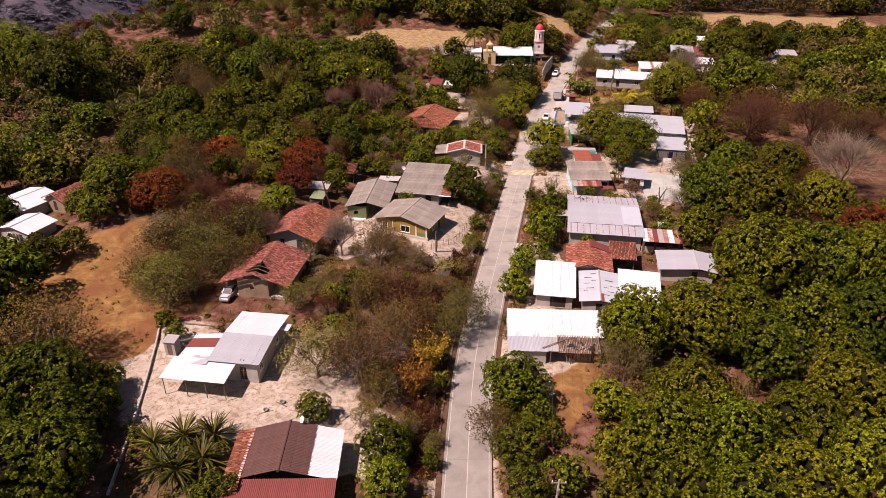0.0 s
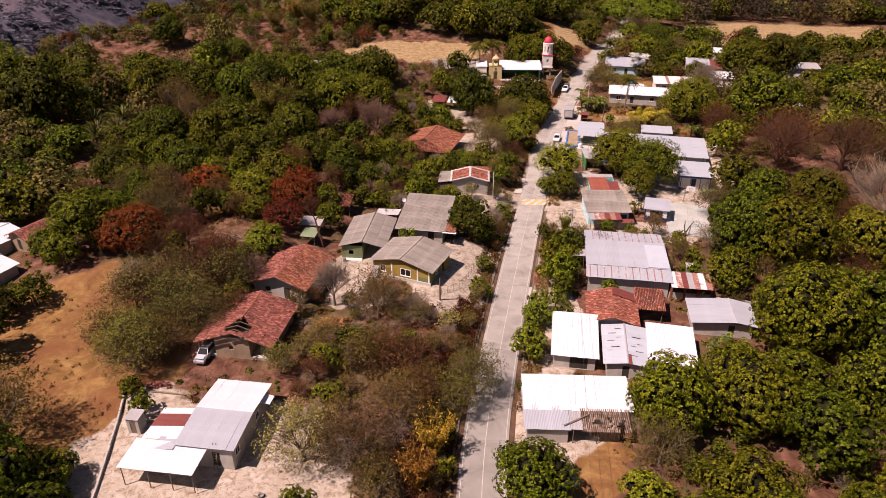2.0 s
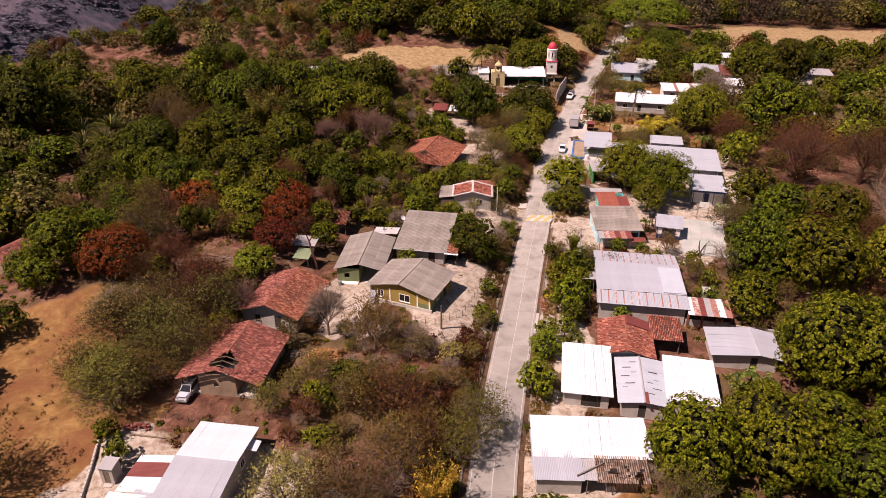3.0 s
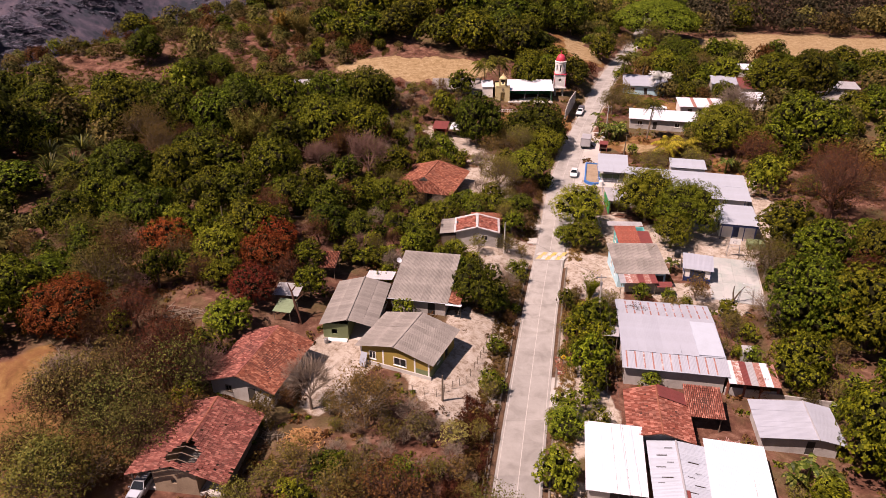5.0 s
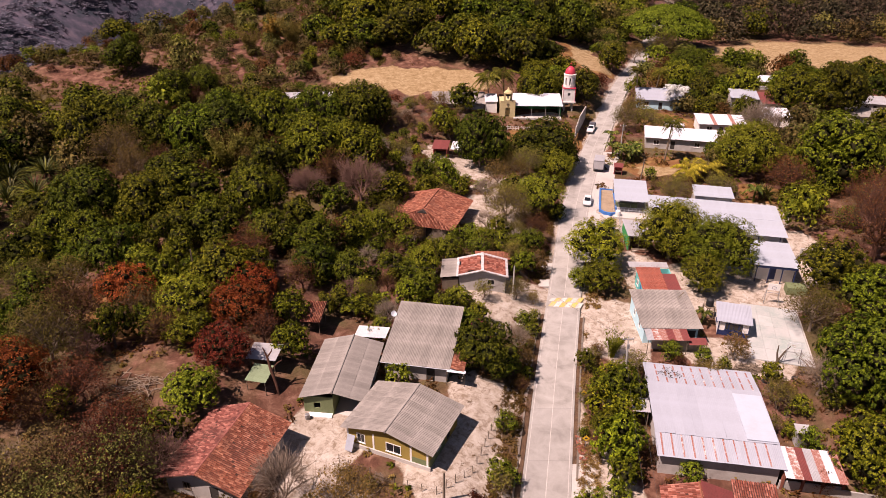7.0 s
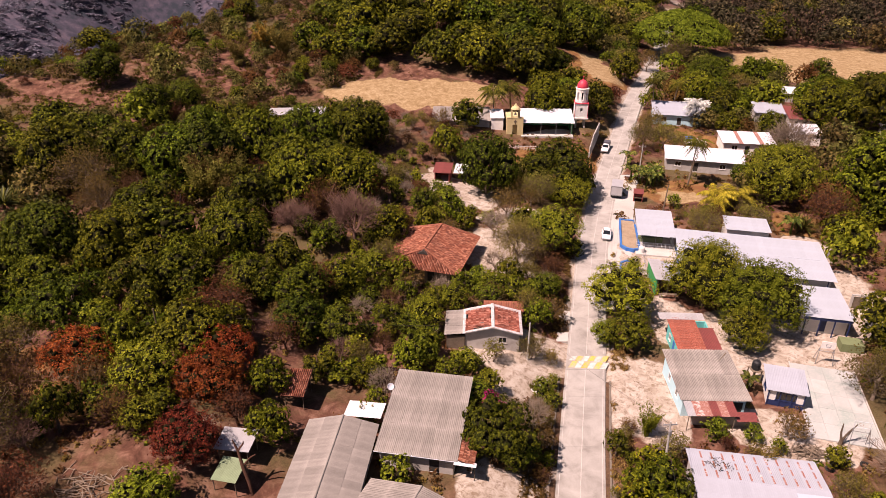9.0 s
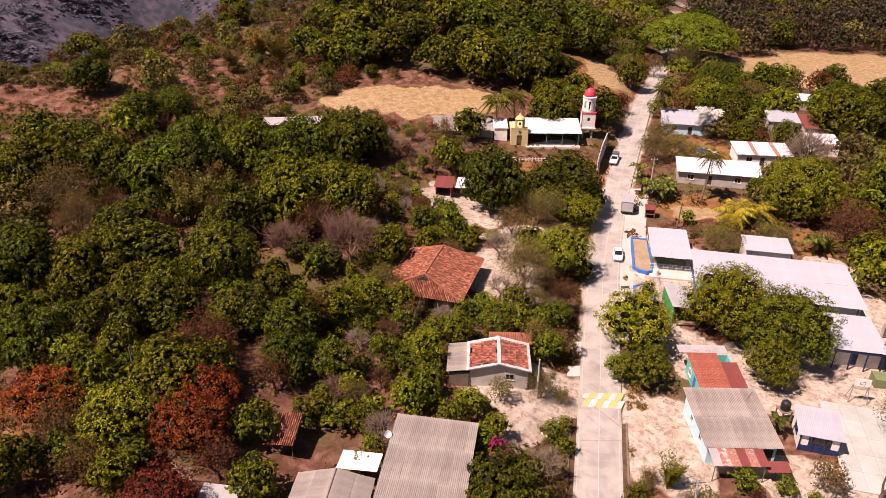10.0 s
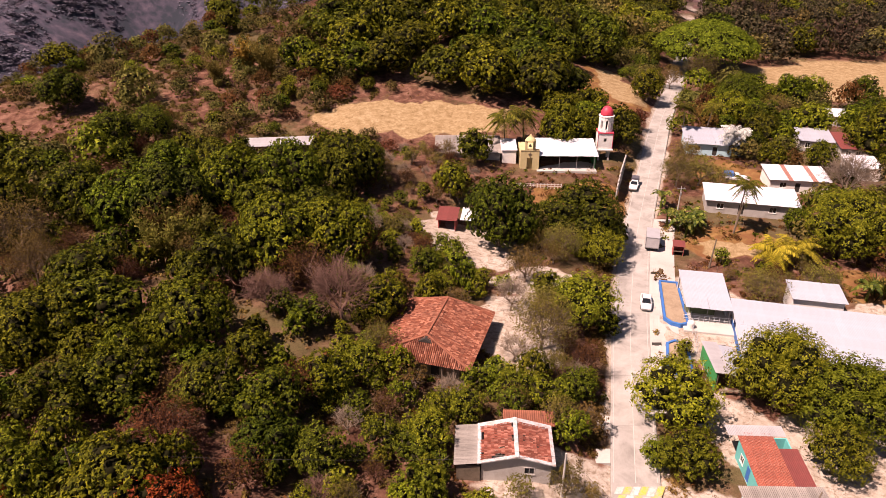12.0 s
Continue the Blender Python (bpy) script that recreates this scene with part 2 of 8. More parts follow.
TARP = worn("dark_tarpaulin", (0.09, 0.09, 0.11), (0.06, 0.06, 0.07), (0.15, 0.15, 0.17), 0.7, 0, 0.9, 6, 0.3, 0.2)
TYRE = worn("tyre_rubber", (0.025, 0.024, 0.023), (0.015, 0.015, 0.015), (0.06, 0.055, 0.05), 0.85)
STRAW = worn("dry_wood_chips", (0.42, 0.22, 0.09), (0.26, 0.12, 0.05), (0.55, 0.34, 0.17), 0.9, 0, 1.6, 12, 0.1, 0.4, 0.8, 0.4)
TERRACOTTA_WALL = worn("faded_red_wall", (0.40, 0.10, 0.09), (0.28, 0.07, 0.06), (0.5, 0.2, 0.17), 0.85, 0, 0.6, 6, 0.2, 0.12, 0.5)
GLASS, g_nt, g_b = material("dark_glass", 0.08, 0.0, 0.6)
g_b.inputs["Base Color"].default_value = (0.012, 0.016, 0.02, 1)

LEAF = {
    "mango": leafy("mango_leaves", (0.014, 0.020, 0.001), (0.046, 0.061, 0.002), (0.132, 0.150, 0.008), 0.035, 0.10, 0.72, None, 0.1),
    "fresh": leafy("fresh_mango_leaves", (0.018, 0.027, 0.001), (0.066, 0.084, 0.003), (0.185, 0.205, 0.010), 0.03, 0.12, 0.72, None, 0.1),
    "green": leafy("bright_green_leaves", (0.042, 0.058, 0.003), (0.098, 0.125, 0.007), (0.22, 0.245, 0.018), 0.03, 0.25),
    "yellow": leafy("yellow_green_leaves", (0.042, 0.052, 0.002), (0.094, 0.110, 0.006), (0.22, 0.23, 0.015), 0.03),
    "drab": leafy("drab_thorn_leaves", (0.045, 0.045, 0.009), (0.100, 0.094, 0.021), (0.19, 0.165, 0.042), 0.05),
    # the haze of distance is put into these blue-grey leaf colours
    "slope": leafy("haze_tinted_slope_leaves", (0.085, 0.088, 0.118), (0.118, 0.112, 0.146), (0.155, 0.138, 0.170), 0.03, 0.0),
    # darker brown leaves for the farthest woods in the east
    "dark_brown": leafy("dark_brown_leaves", (0.016, 0.013, 0.007), (0.036, 0.030, 0.015), (0.085, 0.060, 0.032), 0.04, 0.05),
    "lime": leafy("lime_green_leaves", (0.058, 0.076, 0.003), (0.125, 0.152, 0.008), (0.25, 0.275, 0.020), 0.02, 0.3),
    "rain": leafy("rain_tree_leaves", (0.036, 0.056, 0.003), (0.078, 0.108, 0.006), (0.17, 0.21, 0.016), 0.015, 0.25),
    "sword": leafy("sword_leaves", (0.016, 0.022, 0.003), (0.045, 0.052, 0.006), (0.16, 0.15, 0.022), 0.02, 0.08, 0.55, None, 0.2),
    "olive": leafy("olive_dry_leaves", (0.095, 0.078, 0.016), (0.145, 0.118, 0.025), (0.22, 0.175, 0.045), 0.045, 0.4),
    "pale": leafy("pale_dry_leaves", (0.16, 0.148, 0.036), (0.23, 0.212, 0.058), (0.33, 0.30, 0.10), 0.03, 0.42),
    "rust": leafy("rust_red_leaves", (0.07, 0.015, 0.004), (0.17, 0.036, 0.008), (0.30, 0.085, 0.017), 0.012),
    "crimson": leafy("dark_red_leaves", (0.035, 0.006, 0.004), (0.085, 0.012, 0.007), (0.17, 0.03, 0.013), 0.01),
    "brown": leafy("brown_dry_leaves", (0.062, 0.028, 0.008), (0.100, 0.046, 0.013), (0.165, 0.080, 0.025), 0.035, 0.35),
    "golden": leafy("golden_bamboo_leaves", (0.13, 0.075, 0.010), (0.28, 0.17, 0.022), (0.48, 0.33, 0.055), 0.03, 0.3),
    "palm": leafy("palm_fronds", (0.026, 0.034, 0.004), (0.075, 0.082, 0.008), (0.20, 0.19, 0.022), 0.02),
    "palm_yellow": leafy("yellow_palm_fronds", (0.13, 0.12, 0.010), (0.30, 0.25, 0.02), (0.46, 0.37, 0.04), 0.01),
    "palm_grey": leafy("grey_fan_palm_fronds", (0.28, 0.29, 0.27), (0.46, 0.47, 0.44), (0.62, 0.63, 0.59), 0.01),
    "banana": leafy("banana_leaves", (0.020, 0.034, 0.006), (0.060, 0.085, 0.012), (0.20, 0.21, 0.045), 0.02, 0.3, 0.4),
    "bloom": leafy("magenta_bloom", (0.30, 0.01, 0.08), (0.5, 0.02, 0.16), (0.6, 0.06, 0.25), 0.01),
    "straw": leafy("straw_grass", (0.12, 0.06, 0.02), (0.25, 0.14, 0.045), (0.46, 0.29, 0.11), 0.02),
}


def soil_material():
    m, nt, b = material("dry_ground", 0.95, 0, 0.1)
    v = coords(nt)
    at = nt.nodes.new("ShaderNodeAttribute")
    at.attribute_name = "soil"
    sep = nt.nodes.new("ShaderNodeSeparateColor")
    nt.links.new(at.outputs["Color"], sep.inputs[0])
    big = noise_of(nt, 0.06, 6, 0.65, v, 0.6)
    mid = noise_of(nt, 0.45, 6, 0.7, v, 0.5)
    fine = noise_of(nt, 5.0, 6, 0.75, v)
    litter = ramp(nt, mid, [(0.32, (0.058, 0.026, 0.018)), (0.5, (0.145, 0.068, 0.046)), (0.70, (0.30, 0.168, 0.122))])
    weeds = ramp(nt, fine, [(0.3, (0.055, 0.05, 0.02)), (0.6, (0.13, 0.115, 0.05)), (0.8, (0.2, 0.17, 0.085))])
    c = mixed(nt, ramp(nt, big, [(0.46, grey(0)), (0.62, grey(0.75))]), litter, weeds)
    yard = ramp(nt, mid, [(0.25, (0.34, 0.275, 0.215)), (0.5, (0.49, 0.43, 0.365)), (0.75, (0.60, 0.55, 0.495))])
    specks = ramp(nt, noise_of(nt, 1.1, 8, 0.8, v, 0.6), [(0.47, grey(0)), (0.62, grey(0.85))])
    yard = mixed(nt, specks, yard, (0.21, 0.145, 0.095))
    grass = ramp(nt, mid, [(0.3, (0.13, 0.066, 0.024)), (0.5, (0.25, 0.138, 0.052)), (0.72, (0.40, 0.25, 0.10))])
    grass = mixed(nt, ramp(nt, noise_of(nt, 0.16, 5, 0.7, v, 0.6), [(0.42, grey(0)), (0.62, grey(0.85))]), grass, (0.20, 0.085, 0.042))
    pasture = ramp(nt, noise_of(nt, 0.7, 8, 0.8, v, 0.4), [(0.30, (0.17, 0.105, 0.05)), (0.48, (0.33, 0.23, 0.12)), (0.7, (0.50, 0.39, 0.24))])
    # far slopes: blue-violet haze painted into the ground colour
    dots = node(nt, "ShaderNodeTexVoronoi", Scale=0.09)
    nt.links.new(v, dots.inputs["Vector"])
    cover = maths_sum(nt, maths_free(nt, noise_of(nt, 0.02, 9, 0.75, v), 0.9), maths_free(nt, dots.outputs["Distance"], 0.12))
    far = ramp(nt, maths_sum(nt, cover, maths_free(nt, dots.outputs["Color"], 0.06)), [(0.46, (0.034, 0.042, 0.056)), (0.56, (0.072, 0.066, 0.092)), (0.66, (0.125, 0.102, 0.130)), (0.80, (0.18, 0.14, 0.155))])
    edge = maths(nt, "MULTIPLY", maths_sum(nt, maths_free(nt, mid, 0.75), maths_free(nt, fine, 0.45)), 0.95)
    for weight, col in ((sep.outputs[1], grass), (at.outputs["Alpha"], pasture), (sep.outputs[0], yard)):
        w = ramp(nt, maths(nt, "SUBTRACT", maths_free(nt, weight, 1.5), edge), [(0.0, grey(0)), (0.25, grey(1))])
        c = mixed(nt, w, c, col)
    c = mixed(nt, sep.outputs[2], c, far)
    c = mixed(nt, 0.55, c, mixed(nt, fine, (0.35, 0.33, 0.3), (1, 1, 1)), "MULTIPLY")
    nt.links.new(c, b.inputs["Base Color"])
    bumped(nt, b, fine, 0.5, 0.08)
    return m


def road_material(name, grime):
    """Slab concrete; grime: how far tyre dust and weather have greyed it."""
    m, nt, b = material(name, 0.85, 0, 0.2)
    v = coords(nt)
    rnd = nt.nodes.new("ShaderNodeObjectInfo").outputs["Random"]
    mid = noise_of(nt, 0.35, 6, 0.65, v, 0.5)
    fine = noise_of(nt, 6.0, 6, 0.7, v)
    c = ramp(nt, mid, [(0.3, (0.26, 0.245, 0.225)), (0.5, (0.37, 0.355, 0.33)), (0.72, (0.45, 0.435, 0.41))])
    c = mixed(nt, grime, c, (0.17, 0.165, 0.16))
    c = mixed(nt, 0.35, c, mixed(nt, fine, (0.5, 0.48, 0.45), (1, 1, 1)), "MULTIPLY")
    c = mixed(nt, 1.0, c, ramp(nt, rnd, [(0, grey(0.88)), (1, grey(1.0))]), "MULTIPLY")
    nt.links.new(c, b.inputs["Base Color"])
    bumped(nt, b, fine, 0.15, 0.01)
    return m


LITTER = worn("leaf_litter", (0.11, 0.065, 0.04), (0.05, 0.032, 0.022), (0.22, 0.14, 0.085), 0.95, 0, 0.9, 9, 0.1, 0.5, 0.9)
SOIL = soil_material()
ROAD = road_material("road_concrete", 0.0)
OLD_ROAD = road_material("weathered_road_concrete", 0.42)
MID_ROAD = road_material("greyed_road_concrete", 0.2)


# ---- mesh helpers ----
class Geo:
    """Collects corners and faces of one mesh."""

    def __init__(self):
        self.v, self.f = [], []

    def add(self, verts, faces):
        n = len(self.v)
        self.v += [tuple(p) for p in verts]
        self.f += [tuple(i + n for i in face) for face in faces]
        return self

    def box(self, x0, x1, y0, y1, z0, z1):
        return self.add([(x0, y0, z0), (x1, y0, z0), (x1, y1, z0), (x0, y1, z0), (x0, y0, z1), (x1, y0, z1), (x1, y1, z1), (x0, y1, z1)],
                        [(3, 2, 1, 0), (4, 5, 6, 7), (0, 1, 5, 4), (1, 2, 6, 5), (2, 3, 7, 6), (3, 0, 4, 7)])

    def slab(self, low, high):
        """A solid between two loops of equal length."""
        n = len(low)
        return self.add(list(low) + list(high), [tuple(range(n - 1, -1, -1)), tuple(range(n, 2 * n))] + [(i, (i + 1) % n, n + (i + 1) % n, n + i) for i in range(n)])

    def tube(self, pts, radii, sides=6, cap=True):
        pts = [Vector(p) for p in pts]
        rings = []
        for i, p in enumerate(pts):
            d = (pts[min(i + 1, len(pts) - 1)] - pts[max(i - 1, 0)]).normalized()
            a = d.orthogonal().normalized()
            b = d.cross(a)
            r = radii[i] if isinstance(radii, (list, tuple)) else radii
            rings.append([p + r * (math.cos(k * math.tau / sides) * a + math.sin(k * math.tau / sides) * b) for k in range(sides)])
        verts = [q for ring in rings for q in ring]
        faces = [(i * sides + k, i * sides + (k + 1) % sides, (i + 1) * sides + (k + 1) % sides, (i + 1) * sides + k) for i in range(len(pts) - 1) for k in range(sides)]
        if cap:
            faces += [tuple(range(sides - 1, -1, -1)), tuple(range((len(pts) - 1) * sides, len(pts) * sides))]
        return self.add(verts, faces)

    def lathe(self, profile, sides=16, cx=0, cy=0):
        verts = [(cx + r * math.cos(k * math.tau / sides), cy + r * math.sin(k * math.tau / sides), z) for r, z in profile for k in range(sides)]
        faces = [(i * sides + k, i * sides + (k + 1) % sides, (i + 1) * sides + (k + 1) % sides, (i + 1) * sides + k) for i in range(len(profile) - 1) for k in range(sides)]
        faces += [tuple(range(sides - 1, -1, -1)), tuple(range((len(profile) - 1) * sides, len(profile) * sides))]
        return self.add(verts, faces)

    def mesh(self, name, mat):
        me = bpy.data.meshes.new(name)
        me.from_pydata(self.v, [], self.f)
        me.materials.append(mat)
        me.update()
        return me


def part(name, geo, mat, parent, label="", smooth=False):
    me = geo.mesh(name, mat) if isinstance(geo, Geo) else geo
    if smooth:
        me.polygons.foreach_set("use_smooth", [True] * len(me.polygons))
    ob = new(name, me)
    ob.parent = parent
    return tagged(ob, label)


def thing(name, label, category, at, group="", kind=""):
    ob = new(name)
    ob.matrix_world = at
    return tagged(ob, label, category, group, kind)


def smooth01(a, b, v):
    u = min(1.0, max(0.0, (v - a) / (b - a)))
    return u * u * (3 - 2 * u)


# ---- lie of the land ----
ROAD_Y = (-400, 40, 54.4, 75.2, 100.2, 128.3, 147.2, 175.6, 198, 213, 231, 267, 309, 343, 400, 520, 900)
ROAD_X = (-30, 2, 2.6, 4.2, 8.7, 14.2, 18.3, 24.4, 30.6, 35.4, 41.8, 54.4, 71.0, 83.5, 104, 150, 300)
ROAD_HALF = 2.75


def road_x(y):
    return float(np.mean(np.interp(np.array((y - 7, y - 3.5, y, y + 3.5, y + 7)), ROAD_Y, ROAD_X)))


def crest_y(x):
    return 300 + (x + 92) * 0.9


def ground_z(x, y):
    """Height of the ground: a level road, a bank west of it, a terrace by the church, a ridge and a valley behind."""
    d = road_x(y) - x
    z = 2.0 * smooth01(3.2, 12, d) * smooth01(58, 98, y) * (1 - smooth01(190, 215, y))
    z += 3.0 * smooth01(24, 52, d) * (1 - smooth01(68, 95, d)) * smooth01(90, 122, y) * (1 - smooth01(170, 200, y)) + 3.0 * smooth01(24, 52, d) * smooth01(165, 200, y) * (1 - smooth01(222, 248, y))
    z += 1.4 * smooth01(145, 180, y) + 2.2 * smooth01(200, 245, y)
    z += 2.0 * smooth01(3.5, 9, d) * smooth01(205, 232, y)
    c = crest_y(x)
    west = smooth01(70, 0, x)
    rise = 0.2 * max(0.0, min(y, c) - 240) * west
    fall = max(0.0, y - c)
    z += rise - (0.10 * min(fall, 60) + 0.5 * max(0.0, min(fall, 420) - 60)) * west
    if d > 12:
        z += 0.8 * noise.noise((x * 0.045, y * 0.045, 3.0)) * smooth01(12, 30, d)
    far = max(0.0, math.hypot(x, y) - 820)
    if far and x < 150:
        z += 0.42 * far * (1 + 0.35 * noise.noise((x * 0.004, y * 0.004, 0))) + 95 * noise.noise((x * 0.009, y * 0.0045, 5)) * smooth01(0, 200, far)
    return z


# pale trodden yards and dry golden grass, as ellipses: middle, half axes
BARE_HILL = ((-104, 248, 20, 13), (-93, 266, 10, 7), (-88, 240, 9, 6))
YARDS = (
    (-26, 70, 14, 10), (-36, 74, 7, 9), (-12, 60, 9, 6), (13, 79, 5, 12), (16, 105, 5, 9), (1, 111, 4, 8), (-16, 112, 6, 5), (24, 138, 6, 9),
    (47, 150, 11, 9), (40, 131, 7, 4), (8, 172, 5, 9), (3, 196, 7, 7), (8, 146, 7, 6), (33, 155, 4, 7), (60, 160, 8, 10), (36, 178, 8, 12), (-2, 205, 6, 5), (-1, 107, 4, 7), (3, 119, 4, 6), (-15, 104, 4, 3), (6, 139, 4, 4), (40, 170, 8, 5), (60, 176, 6, 6), (12, 186, 5, 5),
)
FIELDS = (
    (-48, 86, 12, 18), (-56, 98, 9, 12), (44, 285, 9, 18), (50, 202, 9, 6), (26, 219, 11, 5),
    (-42, 240, 9, 6), (15, 70, 4, 9), (-52.9, 139.8, 3.5, 3), (-47.5, 131.0, 3.5, 2.5), (60, 228, 8, 10), (66, 186, 5, 5),
)

PASTURES = ((-14, 256, 20, 8), (3, 256, 11, 7), (142, 314, 50, 26), (48, 290, 5, 14), (50, 200, 6, 4))


def patch_weight(patches, x, y):
    best = 0.0
    x, y = x + 3.5 * noise.noise((x * 0.16, y * 0.16, 1.0)) + 1.6 * noise.noise((x * 0.5, y * 0.5, 4.0)), y + 3.5 * noise.noise((x * 0.16, y * 0.16, 7.0)) + 1.6 * noise.noise((x * 0.5, y * 0.5, 9.0))
    for cx, cy, rx, ry in patches:
        q = ((x - cx) / rx) ** 2 + ((y - cy) / ry) ** 2
        if q < 1.7:
            best = max(best, 1 - smooth01(0.55, 1.7, q))
    return best


def make_ground():
    near_x = np.arange(-110, 130.1, 1.25)
    near_y = np.arange(30, 300.1, 1.25)
    xs = np.concatenate(([-3000, -2400, -2000, -1700, -1400, -1200, -1050, -900, -780, -680, -590, -510, -440, -380, -320, -270, -225, -190, -160, -140, -124], near_x,
                         [136, 146, 160, 180, 205, 240, 290, 360, 480, 700, 1100, 1800, 3000]))
    ys = np.concatenate(([-1500, -600, -250, -100, -40, 0, 16, 24], near_y,
                         [304, 310, 318, 328, 340, 355, 372, 392, 415, 440, 470, 505, 545, 590, 640, 700, 770, 850, 930, 1010, 1090, 1170, 1260, 1360, 1480, 1620, 1800, 2100, 2600, 3200]))
    verts, soil = [], []
    for y in ys:
        rx = road_x(float(y))
        for x in xs:
            x, y = float(x), float(y)
            d = abs(x - rx)
            z = ground_z(x, y) - 0.5 * (1 - smooth01(ROAD_HALF - 0.6, ROAD_HALF + 0.9, d))
            if d > ROAD_HALF + 0.6:
                z += 0.12 * noise.noise((x * 0.35, y * 0.35, 0))
            verts.append((x, y, z))
            yard = max(patch_weight(YARDS, x, y), 0.62 * (1 - smooth01(ROAD_HALF, ROAD_HALF + 2.4, d + 1.2 * noise.noise((x * 0.2, y * 0.2, 8.0)))))
            # how far the haze-coloured ground takes over with distance
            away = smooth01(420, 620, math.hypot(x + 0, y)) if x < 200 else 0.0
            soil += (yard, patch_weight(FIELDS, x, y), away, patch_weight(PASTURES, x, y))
    nx = len(xs)
    faces = [(j * nx + i, j * nx + i + 1, (j + 1) * nx + i + 1, (j + 1) * nx + i) for j in range(len(ys) - 1) for i in range(nx - 1)]
    me = bpy.data.meshes.new("ground")
    me.from_pydata(verts, [], faces)
    me.materials.append(SOIL)
    me.color_attributes.new("soil", "FLOAT_COLOR", "POINT").data.foreach_set("color", soil)
    me.polygons.foreach_set("use_smooth", [True] * len(me.polygons))
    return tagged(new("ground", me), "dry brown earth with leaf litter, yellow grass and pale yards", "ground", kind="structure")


make_ground()


def strip(y0, y1, off0, off1, z0, z1, step=2.5):
    """A band along the road between two offsets from its middle line, with a top at z1 and a foot at z0."""
    n = max(1, round((y1 - y0) / step))
    verts = []
    for i in range(n + 1):
        y = y0 + (y1 - y0) * i / n
        x, z = road_x(y), ground_z(road_x(y), y)
        verts += [(x + off0, y, z + z0), (x + off1, y, z + z0), (x + off1, y, z + z1), (x + off0, y, z + z1)]
    faces = [(0, 1, 2, 3), (4 * n + 3, 4 * n + 2, 4 * n + 1, 4 * n)]
    faces += [(4 * i + k, 4 * i + 4 + k, 4 * i + 4 + (k + 1) % 4, 4 * i + (k + 1) % 4) for i in range(n) for k in range(4)]
    g = Geo().add(verts, faces)
    return g


road = thing("road", "pale worn concrete village road with painted lines", "road", Matrix.Identity(4), kind="structure")
for lane in (-1, 1):
    y = -60.0
    while y < 420:
        length = 9.0
        inner, outer = (0.015, ROAD_HALF)
        part("road_slab", strip(y + 0.018, y + length, *((-outer, -inner) if lane < 0 else (inner, outer)), -0.4, 0.04), OLD_ROAD if y < 93 else MID_ROAD if y < 116 else ROAD, road)
        y += length
for off, wide in ((0.0, 0.09), (-2.42, 0.08), (2.42, 0.08)):
    part("painted_line", strip(20, 330, off - wide / 2, off + wide / 2, 0.041, 0.046), FADED_LINE, road, "faded white road line")
# speed hump with two rows of slanted blocks, yellow and white
hump = strip(143.6, 147.2, -2.6, 2.6, 0.0, 0.075, 0.6)
part("speed_hump", hump, ROAD, road, "low concrete speed hump")
for row in range(2):
    for k in range(6):
        y0 = 143.8 + row * 1.6
        x0 = -2.5 + k * 0.85
        g = Geo()
        xr = road_x(y0 + 0.7)
        shift = 0.85
        low = [(xr + x0, y0 - 0.25 * (x0 / 2.5), 0.078), (xr + x0 + 0.8, y0 - 0.25 * (x0 / 2.5), 0.078),
               (xr + x0 + 0.8 + shift, y0 + 1.45 - 0.25 * (x0 / 2.5), 0.078), (xr + x0 + shift, y0 + 1.45 - 0.25 * (x0 / 2.5), 0.078)]
        g.slab(low, [(x, y, z + 0.006) for x, y, z in low])
        part("painted_block", g, YELLOW_LINE if (k + row) % 2 == 0 else WHITE_LINE, road)
# litter-filled side drain
for y0, y1, off in ((40, 124, -3.44), (126, 142, -3.4), (60, 104, 2.78), (108, 141, 2.78)):
    part("drain_bed", strip(y0, y1, off, off + 0.64, -0.45, -0.06), LITTER, road, "side drain filled with dark leaf litter")
# low kerb walls of the side drains
for y0, y1, off in ((58, 120, -3.55), (126, 142, -3.5), (88, 104, 3.5), (108, 141, 3.35), (148, 152, 3.3)):
    k = part("drain_kerb", strip(y0, y1, off - 0.11, off + 0.11, -0.4, 0.12), STAINED, road, "low dark stained drain kerb")


# ---- building pieces ----
def wave_sheet(name, width, length, pitch, depth, mat, edge=0.02):
    """One corrugated sheet lying in x (across) and -y (down the slope), with its edges turned down."""
    n = max(2, round(width / pitch)) * 2
    top = [(width * i / n, 0 if (i % 2) else depth) for i in range(n + 1)]
    g = Geo()
    upper = [(x, 0.0, z) for x, z in top]
    lower = [(x, -length, z) for x, z in top]
    foot = [(x, -length, z - edge) for x, z in top]
    k = n + 1
    faces = [(i, i + k, i + 1 + k, i + 1) for i in range(n)] + [(i + k, i + 2 * k, i + 1 + 2 * k, i + 1 + k) for i in range(n)]
    g.add(upper + lower + foot, faces)
    return g.mesh(name, mat)


SHEET_CACHE = {}
RNG = random.Random(11)


def slope_matrix(corner, along, down):
    """Local frame of a roof slope: x along the ridge, -y down the slope."""
    x = Vector(along).normalized()
    y = -Vector(down).normalized()
    z = x.cross(y).normalized()
    m = Matrix((x, y, z)).transposed().to_4x4()
    m.translation = Vector(corner)
    return m


